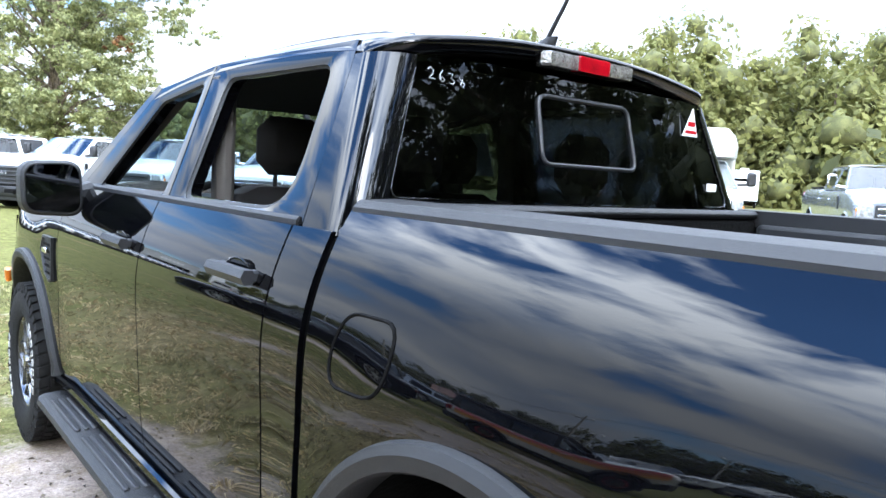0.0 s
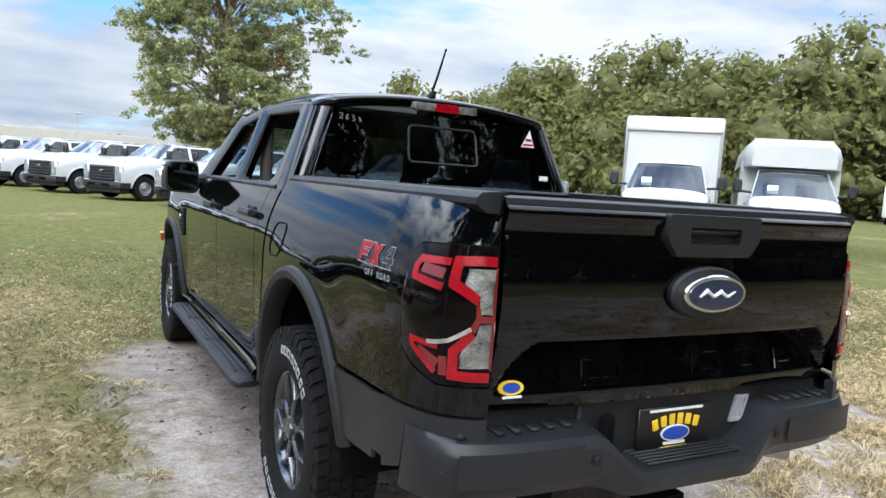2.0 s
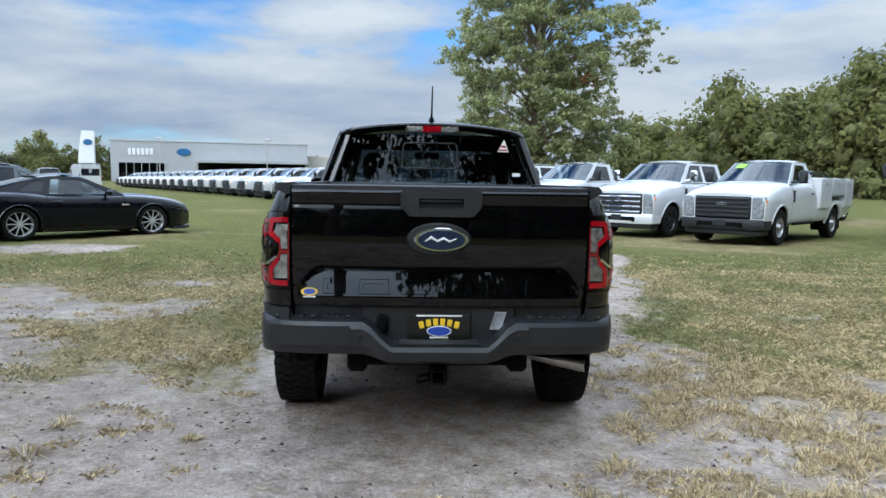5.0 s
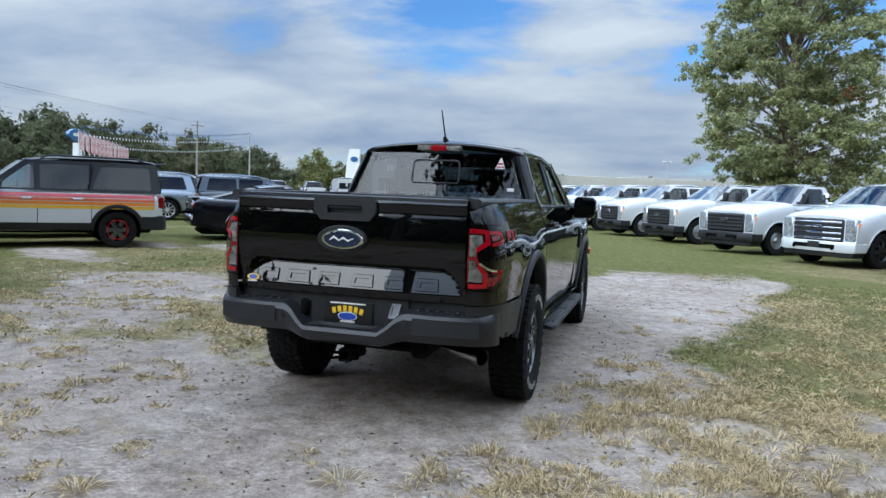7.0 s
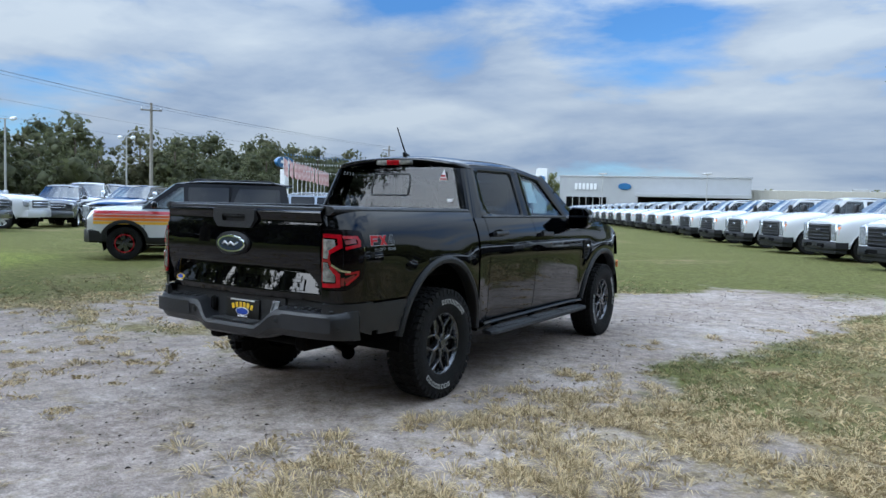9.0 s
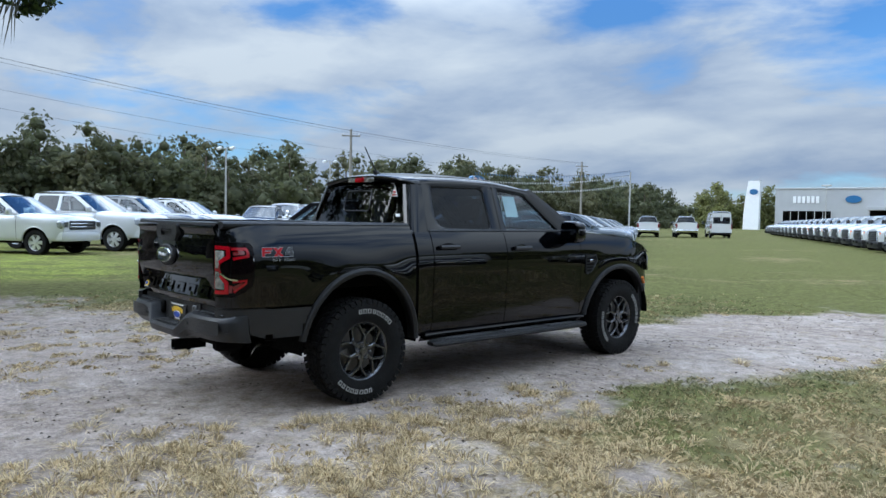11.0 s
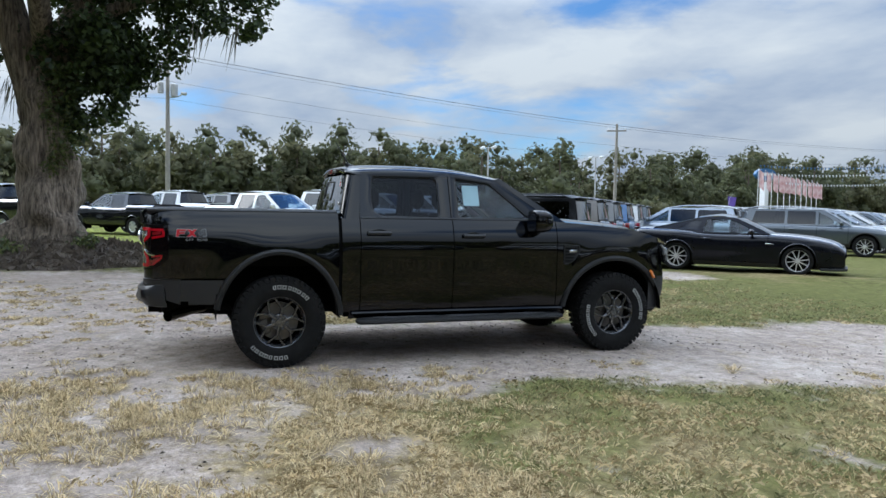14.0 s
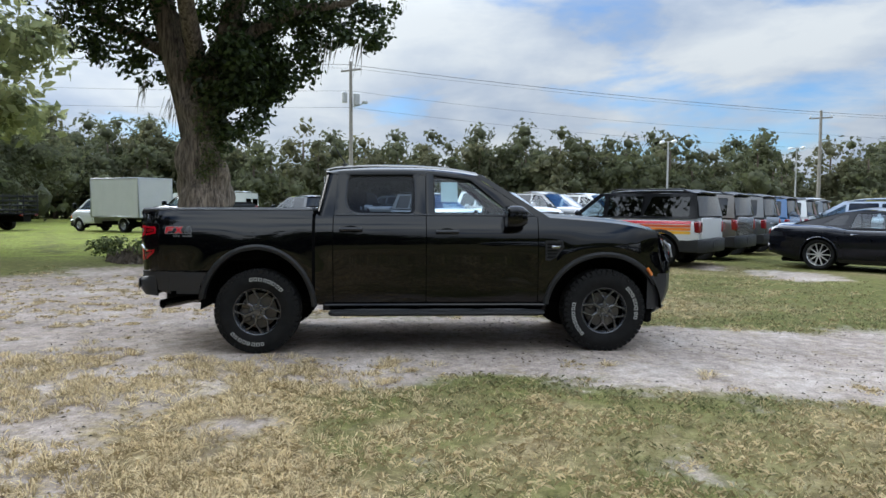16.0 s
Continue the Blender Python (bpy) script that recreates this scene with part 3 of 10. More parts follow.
def masks(x, y):
    """How sandy and how dry the ground is."""
    wx = x + 0.9 * noise.noise(Vector((x * 0.55, y * 0.55, 5.1))) + 0.35 * noise.noise(Vector((x * 2.1, y * 2.1, 1.7)))
    wy = y + 0.9 * noise.noise(Vector((x * 0.55, y * 0.55, 9.4))) + 0.35 * noise.noise(Vector((x * 2.1, y * 2.1, 3.2)))
    bend = 0.24 * max(0.0, wy - 2.0)
    band = (1.5 - abs(wx - 0.35 - bend)) if -3 < wy < 30 else -1
    band = min(band, (9.5 - wy) * 0.3)
    yard = 1 - math.hypot((wx + 2.0) / 7.0, (wy + 3.1) / 3.6)
    sand = sstep(-0.45, 0.5, band)
    sand = max(sand, sstep(-0.32, 0.25, yard))
    for cx, cy, r in ((3.6, -0.75, 0.45), (4.1, 2.9, 0.22), (3.3, 0.5, 0.2), (2.1, -1.75, 0.5), (-6.5, 9.3, 0.9), (-5.2, 3.3, 1.2), (-8.6, 5.8, 0.9), (2.6, -3.2, 0.7), (10.5, 8.5, 1.2), (-9.0, 8.3, 0.6), (-2.9, 3.2, 0.6), (-4.0, 1.6, 0.7)):
        sand = max(sand, 0.9 * sstep(r + 0.35, r - 0.35, math.hypot((wx - cx) * 0.7, wy - cy)))
    patch = noise.noise(Vector((x * 0.9 + 40, y * 0.9, 2.0)))
    sand = max(sand, 0.7 * sstep(0.46, 0.66, patch) * sstep(9, 5, math.hypot(x, y)) * sstep(4.0, 2.5, x))
    dry = sstep(8.2, 4.6, wx) * sstep(0.7, 1.6, wx) * sstep(1.5, 0.35, wy - 0.05 * wx) * sstep(-9, -6, wy)
    dry = max(dry, 0.8 * sstep(0.0, 0.9, sand) * sstep(1.0, 0.3, sand))
    dry = max(dry, 0.5 * sstep(0.15, 0.5, noise.noise(Vector((x * 0.2, y * 0.2, 7)))) * (1.0 - 0.8 * sstep(-4.0, -7.0, x) * sstep(5.0, 2.0, y)))
    dry = max(dry, 0.55 * sstep(-0.6, -1.6, wx) * sstep(-8.0, -5.0, wx) * sstep(9.0, 5.0, wy))
    dry = max(dry, (0.42 + 0.5 * noise.noise(Vector((x * 0.75, y * 0.75, 21)))) * sstep(1.8, 3.2, wx) * sstep(9.0, 6.0, wy))
    return sand, dry


def ground_material():
    m = bpy.data.materials.new("sandy_lot_with_short_grass")
    m.use_nodes = True
    n, l = m.node_tree.nodes, m.node_tree.links
    b = n["Principled BSDF"]
    co = n.new("ShaderNodeTexCoord")

    def nz(scale, detail=4, rough=0.55):
        t = n.new("ShaderNodeTexNoise")
        t.inputs["Scale"].default_value, t.inputs["Detail"].default_value, t.inputs["Roughness"].default_value = scale, detail, rough
        l.new(co.outputs["Object"], t.inputs["Vector"])
        return t.outputs["Fac"]

    def ramp(fac, *stops):
        r = n.new("ShaderNodeValToRGB")
        while len(r.color_ramp.elements) < len(stops):
            r.color_ramp.elements.new(0.5)
        for e, (p, c) in zip(r.color_ramp.elements, stops):
            e.position, e.color = p, (*c, 1)
        l.new(fac, r.inputs[0])
        return r.outputs[0]

    def mix(f, a, c):
        x = n.new("ShaderNodeMix"); x.data_type = "RGBA"
        l.new(f, x.inputs["Factor"]); l.new(a, x.inputs["A"]); l.new(c, x.inputs["B"])
        return x.outputs["Result"]

    def math2(op, a, c):
        x = n.new("ShaderNodeMath"); x.operation = op
        for k, v in enumerate((a, c)):
            if isinstance(v, (int, float)):
                x.inputs[k].default_value = v
            else:
                l.new(v, x.inputs[k])
        return x.outputs[0]

    def attr(name):
        a = n.new("ShaderNodeAttribute"); a.attribute_name = name
        return a.outputs["Fac"]

    def rng(f, a, c):
        r = n.new("ShaderNodeMapRange"); r.interpolation_type = "SMOOTHSTEP"
        r.inputs["From Min"].default_value, r.inputs["From Max"].default_value = a, c
        l.new(f, r.inputs[0])
        return r.outputs[0]

    sandc = mix(nz(3.0, 6), ramp(nz(0.7, 5), (0.3, (0.25, 0.204, 0.172)), (0.5, (0.37, 0.314, 0.272)), (0.7, (0.585, 0.522, 0.462))),
                ramp(nz(40, 5), (0.35, (0.20, 0.16, 0.134)), (0.65, (0.415, 0.353, 0.306))))
    green = mix(nz(0.35, 5), ramp(nz(14, 10, 0.8), (0.36, (0.036, 0.041, 0.010)), (0.5, (0.102, 0.107, 0.034)), (0.64, (0.185, 0.182, 0.074))),
                ramp(nz(17, 10, 0.8), (0.36, (0.052, 0.056, 0.015)), (0.5, (0.13, 0.13, 0.043)), (0.64, (0.228, 0.214, 0.092))))
    straw = ramp(nz(15, 10, 0.8), (0.36, (0.09, 0.068, 0.034)), (0.5, (0.23, 0.18, 0.096)), (0.64, (0.40, 0.325, 0.19)))
    grass = mix(rng(math2("ADD", attr("dry"), math2("ADD", math2("MULTIPLY", math2("SUBTRACT", nz(1.3, 6), 0.5), 1.5), math2("MULTIPLY", math2("SUBTRACT", nz(0.22, 4), 0.48), 1.6))), 0.1, 0.95), green, straw)
    cut = rng(math2("ADD", attr("sand"), math2("MULTIPLY", math2("SUBTRACT", nz(2.2, 12, 0.82), 0.5), 2.9)), 0.22, 0.82)
    col = mix(cut, grass, sandc)
    # yellow-green lawn round the oak, with its sunshine put into a brighter colour
    col = mix(math2("MULTIPLY", attr("sunny"), rng(nz(0.8, 6, 0.65), 0.34, 0.6)), col, ramp(nz(12, 8, 0.75), (0.36, (0.10, 0.125, 0.022)), (0.5, (0.20, 0.235, 0.045)), (0.64, (0.30, 0.33, 0.08))))
    # trodden, mottled sand
    mott = ramp(nz(6.0, 12, 0.8), (0.36, (0.34, 0.32, 0.30)), (0.5, (0.92, 0.91, 0.90)), (0.64, (1.4, 1.4, 1.4)))
    mul = n.new("ShaderNodeMix"); mul.data_type, mul.blend_type = "RGBA", "MULTIPLY"; mul.inputs["Factor"].default_value = 0.75
    l.new(col, mul.inputs["A"]); l.new(mott, mul.inputs["B"])
    col = mul.outputs["Result"]
    # thin dead grass lying on the sand
    thin = rng(nz(4.2, 10, 0.75), 0.52, 0.62)
    col = mix(math2("MULTIPLY", math2("MULTIPLY", thin, cut), 0.45), col, straw)
    # damp dark soil patches in the sand
    damp = rng(nz(1.1, 9, 0.65), 0.50, 0.64)
    col = mix(math2("MULTIPLY", math2("MULTIPLY", damp, cut), 0.26), col, ramp(nz(30, 3), (0.3, (0.13, 0.112, 0.098)), (0.7, (0.21, 0.185, 0.165))))
    # fine dark grit
    grit = n.new("ShaderNodeMix"); grit.data_type, grit.blend_type = "RGBA", "MULTIPLY"; grit.inputs["Factor"].default_value = 0.8
    l.new(col, grit.inputs["A"]); l.new(ramp(nz(85, 8, 0.8), (0.38, (0.55, 0.53, 0.51)), (0.5, (1.0, 0.99, 0.98)), (0.62, (1.22, 1.22, 1.22))), grit.inputs["B"])
    col = grit.outputs["Result"]
    # pressed tyre tracks in the sand
    sep = n.new("ShaderNodeSeparateXYZ"); l.new(co.outputs["Object"], sep.inputs[0])
    X, Y = sep.outputs["X"], sep.outputs["Y"]
    press = None
    for x0, y0, ang in ((-1.35, -1.4, 0.35), (-2.95, -1.4, 0.35), (0.85, -0.9, -0.12), (-0.75, -0.9, -0.12), (-3.2, -3.1, 1.25)):
        nx_, ny_ = math.cos(ang), math.sin(ang)
        dx, dy = math2("SUBTRACT", X, x0), math2("SUBTRACT", Y, y0)
        u = math2("ADD", math2("ADD", math2("MULTIPLY", dx, nx_), math2("MULTIPLY", dy, ny_)), math2("MULTIPLY", math2("SUBTRACT", nz(0.5, 2), 0.5), 0.35))
        v = math2("SUBTRACT", math2("MULTIPLY", dy, nx_), math2("MULTIPLY", dx, ny_))
        au = math2("ABSOLUTE", u, 0.0)
        wide = rng(au, 0.125, 0.105)
        tread = math2("SINE", math2("ADD", math2("MULTIPLY", v, 105.0), math2("MULTIPLY", math2("SINE", math2("MULTIPLY", u, 75.0), 0.0), 1.6)), 0.0)
        m_ = math2("MULTIPLY", math2("MULTIPLY", wide, rng(v, 0.3, -0.5)), math2("MULTIPLY", rng(nz(1.7, 4), 0.42, 0.56), math2("ADD", math2("MULTIPLY", tread, 0.5), 0.5)))
        press = m_ if press is None else math2("MAXIMUM", press, m_)
    press = math2("MULTIPLY", press, cut)
    col = mix(math2("MULTIPLY", press, 0.55), col, ramp(nz(30, 3), (0.3, (0.12, 0.103, 0.09)), (0.7, (0.19, 0.168, 0.15))))
    l.new(col, b.inputs["Base Color"])
    b.inputs["Roughness"].default_value = 0.95
    b.inputs["Specular IOR Level"].default_value = 0.05
    bp = n.new("ShaderNodeBump"); bp.inputs["Strength"].default_value, bp.inputs["Distance"].default_value = 0.55, 0.03
    hgt = math2("SUBTRACT", math2("ADD", math2("MULTIPLY", nz(60, 6, 0.7), 0.5), nz(9, 5)), math2("MULTIPLY", press, 0.35))
    l.new(hgt, bp.inputs["Height"]); l.new(bp.outputs[0], b.inputs["Normal"])
    return m


def build_ground():
    def line(lo, hi, step, far):
        a = list(np.arange(lo, hi + 1e-6, step))
        d, p = step, hi
        while p < far:
            d *= 1.17
            p += d
            a.append(p)
        d, p = step, lo
        while p > -far:
            d *= 1.17
            p -= d
            a.insert(0, p)
        return a
    xs, ys = line(-9, 9.5, 0.14, 1500), line(-8, 11, 0.14, 1500)
    verts = [(x, y, fine_height(x, y)) for y in ys for x in xs]
    nx = len(xs)
    faces = [(j * nx + i, j * nx + i + 1, (j + 1) * nx + i + 1, (j + 1) * nx + i) for j in range(len(ys) - 1) for i in range(nx - 1)]
    me = bpy.data.meshes.new("ground")
    me.from_pydata(verts, [], faces)
    sand = me.attributes.new("sand", "FLOAT", "POINT")
    dry = me.attributes.new("dry", "FLOAT", "POINT")
    both = [masks(v[0], v[1]) if abs(v[0]) < 60 and abs(v[1]) < 60 else (0.0, 0.12) for v in verts]
    sunny = me.attributes.new("sunny", "FLOAT", "POINT")
    sunny.data.foreach_set("value", [sstep(-9.5, -12.5, v[0]) * sstep(7.0, 1.0, v[1]) for v in verts])
    sand.data.foreach_set("value", [m[0] for m in both])
    dry.data.foreach_set("value", [m[1] for m in both])
    me.materials.append(ground_material())
    me.polygons.foreach_set("use_smooth", [True] * len(me.polygons))
    return tagged(new("ground", me), "pale sandy lot with patchy green and straw-dry grass", "ground", kind="structure")


build_ground()

# ---- vehicles parked round about ----
def round_loop(poly, r, k=4):
    """Polygon with rounded corners, k + 1 points a corner."""
    out, n = [], len(poly)
    for i, p in enumerate(poly):
        a, c, p = Vector(poly[i - 1]), Vector(poly[(i + 1) % n]), Vector(p)
        da, dc = (a - p), (c - p)
        ra, rc = min(r, da.length * 0.45), min(r, dc.length * 0.45)
        s, e = p + da.normalized() * ra, p + dc.normalized() * rc
        for j in range(k + 1):
            t = j / k
            out.append(tuple(s * (1 - t) ** 2 + p * 2 * t * (1 - t) + e * t * t))
    return out


WHEELS = {}


def wheel_meshes(R, W, rim_r, style, rim_mat):
    """Tyre and rim meshes about the x axis, outer face at +x."""
    key = (R, W, rim_r, style, rim_mat.name)
    if key in WHEELS:
        return WHEELS[key]
    h = W / 2
    t = Shape().lathe([(-h * 0.8, rim_r), (-h * 0.98, rim_r + (R - rim_r) * 0.45), (-h * 0.9, R * 0.965), (-h * 0.6, R), (h * 0.6, R),
                       (h * 0.9, R * 0.965), (h * 0.98, rim_r + (R - rim_r) * 0.45), (h * 0.8, rim_r), (h * 0.62, rim_r * 0.97), (-h * 0.8, rim_r)], 30)
    tyre = t.mesh("tyre", RUBBER, 30)
    s = Shape().lathe([(-h * 0.7, rim_r * 0.96), (h * 0.55, rim_r * 0.93), (h * 0.72, rim_r * 0.98), (h * 0.8, rim_r * 1.01), (h * 0.74, rim_r * 1.02), (-h * 0.7, rim_r * 1.01)], 26)
    face = h * 0.62
    if style == "steel":
        s.lathe([(face - 0.05, 0.0), (face + 0.06, 0.0), (face + 0.055, rim_r * 0.28), (face - 0.02, rim_r * 0.42), (face - 0.01, rim_r * 0.62), (face - 0.05, rim_r * 0.95)], 32)
        for k in range(8):
            a = k * math.tau / 8
            s.lathe([(face - 0.01, 0.001), (face + 0.03, 0.012), (face + 0.03, 0.0)], 8, "x", (0, math.cos(a) * rim_r * 0.5, math.sin(a) * rim_r * 0.5))
    else:
        n = {"ten": 10, "six": 6, "seven": 7}[style]
        for k in range(n):
            a = k * math.tau / n
            wid = 0.013 if style == "ten" else 0.036
            for da in ((0.0,) if style == "ten" else (-0.13, 0.13)):
                c, sn = math.cos(a), math.sin(a)
                c2, s2 = math.cos(a + da), math.sin(a + da)
                rings = []
                for r, hh, ww in ((rim_r * 0.16, face + 0.01, wid), (rim_r * 0.6, face + 0.005, wid * 0.85), (rim_r * 0.97, face - 0.005, wid)):
                    cc, ss = (c, sn) if r < rim_r * 0.3 else (c2, s2)
                    tx, ty = -ss, cc
                    rings.append([(hh, cc * r + tx * ww, ss * r + ty * ww), (hh, cc * r - tx * ww, ss * r - ty * ww),
                                  (hh - 0.03, cc * r - tx * ww, ss * r - ty * ww), (hh - 0.03, cc * r + tx * ww, ss * r + ty * ww)])
                s.loft(rings)
        s.lathe([(face - 0.03, 0.0), (face + 0.02, 0.0), (face + 0.018, rim_r * 0.16), (face - 0.02, rim_r * 0.2)], 20)
    rim = s.mesh("rim", rim_mat, 35)
    d = Shape().lathe([(-h * 0.6, 0.0), (-h * 0.6, rim_r * 0.96)], 18)
    d.lathe([(-0.02, 0.03), (-0.02, rim_r * 0.72), (0.01, rim_r * 0.72), (0.01, 0.03)], 18)
    d.box(-0.05, 0.03, rim_r * 0.35, rim_r * 0.74, -0.09, 0.09)
    disc = d.mesh("brake_disc", BLACK)
    WHEELS[key] = (tyre, rim, disc)
    return WHEELS[key]


def add_wheel(parent, x, y, R, W, rim_r, style, rim_mat, turn=0.0):
    tyre, rim, disc = wheel_meshes(R, W, rim_r, style, rim_mat)
    m = pose(x, y, R, 0, 0, 0 if x > 0 else 180) @ pose(0, 0, 0, turn)
    w = part("wheel", tyre, None, parent, at=m)
    part("rim", rim, None, w)
    part("brake_disc", disc, None, w)
    return w


class Car:
    """A road vehicle from its side profile; origin on the ground under the rear axle, y ahead."""

    def __init__(self, name, label, category, m, spec, group=""):
        self.s = spec
        self.root = thing(name, label, category, m, group)

    def half(self, y, z):
        s = self.s
        zb, zt = curve(s["bottom"], y), smooth_curve(s["top"], y)
        f = (z - zb) / max(0.05, zt - zb)
        return smooth_curve(s["width"], y) * smooth_curve(s.get("flank", ((0, 0.93), (0.08, 0.965), (0.25, 0.985), (0.5, 1.0), (0.72, 1.0), (0.86, 0.975), (0.96, 0.925), (1.0, 0.85))), f)

    def body(self):
        s = self.s
        y0, y1 = s["top"][0][0], s["top"][-1][0]
        n = int((y1 - y0) / 0.07)
        fz = [k / 15 for k in range(16)]
        rings = []
        for i in range(n + 1):
            y = lerp(y0, y1, i / n)
            zb, zt = curve(s["bottom"], y), smooth_curve(s["top"], y)
            w = smooth_curve(s["width"], y)
            ring = [(0.0, y, zb), (self.half(y, zb) * 0.7, y, zb)]
            for f in fz:
                z = lerp(zb, zt, f)
                ring.append((self.half(y, z), y, z))
            e = ring[-1][0]
            cr = s.get("crown", 0.03)
            ring += [(e * 0.75, y, zt + cr * 0.5), (e * 0.4, y, zt + cr * 0.9), (0.0, y, zt + cr)]
            rings.append(ring)
        Ra = s["arch"]
        for yw in (0.0, s["wb"]):
            for ring in rings:
                for k, (x, y, z) in enumerate(ring):
                    d = math.hypot(y - yw, z - s["R"])
                    if x > 0.5 * smooth_curve(s["width"], y) and k < 17 and abs(d - Ra) < 0.036:
                        ring[k] = (x, yw + (y - yw) * Ra / d, s["R"] + (z - s["R"]) * Ra / d)
        b = Shape()
        m = len(rings[0])
        verts = [p for r in rings for p in r]
        faces = []
        for i in range(len(rings) - 1):
            for k in range(m - 1):
                q = (i * m + k, i * m + k + 1, (i + 1) * m + k + 1, (i + 1) * m + k)
                ps = [verts[a] for a in q]
                c = [sum(p[j] for p in ps) / 4 for j in range(3)]
                if k < 17 and c[0] > 0.55 * smooth_curve(s["width"], c[1]) and min(math.hypot(c[1] - yw, c[2] - s["R"]) for yw in (0.0, s["wb"])) < Ra:
                    continue
                faces.append(q)
        faces.append(tuple(range(m)))
        faces.append(tuple((len(rings) - 1) * m + k for k in range(m - 1, -1, -1)))
        b.add(verts, faces)
        b.mirror()
        part("body", b, s["paint"], self.root)
        for yw in (0.0, s["wb"]):
            w = smooth_curve(s["width"], yw)
            for sx in (1, -1):
                well = Shape()
                well.grid(lambda u, v, yw=yw, sx=sx, w=w: (sx * (w - 0.025 - 0.4 * v), yw + Ra * 1.0 * math.cos(math.pi * (1.12 - 1.24 * u)), s["R"] + Ra * math.sin(math.pi * (1.12 - 1.24 * u))), 20, 2)
                well.add([(sx * (w - 0.4), yw + Ra * math.cos(a * math.pi / 10 - 0.3), s["R"] + Ra * math.sin(a * math.pi / 10 - 0.3)) for a in range(13)], [tuple(range(13))])
                part("wheel_arch_liner", well, BLACK, self.root)
        lw = s.get("lip", 0.03)
        for yw in (0.0, s["wb"]):
            rings = []
            for k in range(25):
                a = math.pi * (0.0 + 1.0 * k / 24)
                ring = []
                for r, o in ((Ra - 0.005, -0.03), (Ra - 0.005, 0.012), (Ra + lw * 0.5, 0.018), (Ra + lw, 0.006), (Ra + lw, -0.03)):
                    y, z = yw + r * math.cos(a), s["R"] + r * math.sin(a)
                    ring.append((self.half(y, max(z, curve(s["bottom"], y))) + o, y, z))
                rings.append(ring)
            pair("arch_trim", Shape().loft(rings, True, True), s.get("lip_mat", s["paint"]), self.root)

    def wheels(self):
        s = self.s
        for yw in (0.0, s["wb"]):
            for sx in (1, -1):
                x = smooth_curve(s["width"], yw) - s["tyre"] / 2 - 0.015
                add_wheel(self.root, sx * x, yw, s["R"], s["tyre"], s["rim_r"], s["rim"], s["rim_mat"], 17 * yw)

    def gx(self, z):
        s = self.s
        return lerp(s["gw"][0], s["gw"][1], (z - s["belt"]) / (s["roof"] - s["belt"]))

    def cabin(self):
        """Pillars, panes, roof; cells: (outer corners, window corners, glass) in y, z."""
        s = self.s
        for sx in (1, -1):
            for outer, inner, gl in s["cells"]:
                lo, li = round_loop(outer, 0.004), round_loop(inner, 0.05)
                f = Shape()
                fl = [[(sx * (self.gx(z) + o), y, z) for y, z in lp] for lp, o in ((li, -0.03), (li, 0.0), (lo, 0.0), (lo, -0.03))]
                f.loft(fl, True, False)
                part("window_frame", f, s.get("frame_mat", s["paint"]), self.root)
                p = Shape().add([(sx * (self.gx(z) - 0.012), y, z) for y, z in li], [tuple(range(len(li)))])
                g = part("side_window", p, gl, self.root)
                g.visible_shadow = False
        (yr0, zr0), (yr1, zr1) = s["roof_span"]
        edge = s["gw"][1]
        # roof skin, falling to the front and the back
        r = Shape().grid(lambda u, v: (lerp(-1, 1, u) * self.gx(smooth_curve(s["roof_line"], lerp(yr0, yr1, v))) * 1.005, lerp(yr0, yr1, v),
                                       smooth_curve(s["roof_line"], lerp(yr0, yr1, v)) + 0.045 * (1 - abs(lerp(-1, 1, u)) ** 2.6) - 0.004), 16, 16)
        r.grid(lambda u, v: (lerp(-1, 1, u) * edge * 0.98, lerp(yr0, yr1, v), smooth_curve(s["roof_line"], lerp(yr0, yr1, v)) - 0.03), 4, 8)
        part("roof", r, s.get("roof_mat", s["paint"]), self.root)

        def pane(name, low, high, gl, bow, rim):
            (ya, za), (yb, zb) = low, high
            wa, wb2 = self.gx(za) - rim, self.gx(zb) - rim
            sh = Shape().grid(lambda u, v: (lerp(-1, 1, u) * lerp(wa, wb2, v), lerp(ya, yb, v) + bow * (1 - lerp(-1, 1, u) ** 2), lerp(za, zb, v)), 12, 4)
            g = part(name, sh, gl, self.root)
            g.visible_shadow = False
        pane("windshield", s["shield"][0], s["shield"][1], GLASS_SHIELD, 0.09, 0.01)
        pane("rear_window", s["back"][0], s["back"][1], s.get("back_glass", GLASS_TINT), -0.03, 0.03)
        zf = s["belt"] - 0.06
        for ys in s["seats"]:
            for x0 in (-0.62, 0.12):
                part("seat", Shape().prism([(ys - 0.12, zf - 0.3), (ys + 0.05, zf - 0.3), (ys + 0.03, zf + 0.2), (ys - 0.02, zf + 0.42), (ys - 0.1, zf + 0.42), (ys - 0.13, zf + 0.2)], "x", x0 + 0.02, x0 + 0.48, 0.03), SEAT, self.root)
        sy = s["shield"][0][0]
        part("dashboard", Shape().box(-0.7, 0.7, sy - 0.45, sy - 0.06, zf - 0.2, zf + 0.05, 0.05), INTERIOR, self.root)
        part("steering_wheel", Shape().lathe([(sy - 0.6, 0.17), (sy - 0.585, 0.185), (sy - 0.57, 0.17)], 20, "y", (-0.38, 0, zf + 0.08)), INTERIOR, self.root)

    def strip(self, name, y0, y1, z0, z1, material, off=0.004, ny=24, nz=2, label=""):
        """Panel that follows the flank on both sides."""
        b = Shape().grid(lambda u, v: (self.half(lerp(y0, y1, u), lerp(z0, z1, v)) + off, lerp(y0, y1, u), lerp(z0, z1, v)), ny, nz)
        pair(name, b, material, self.root, label)

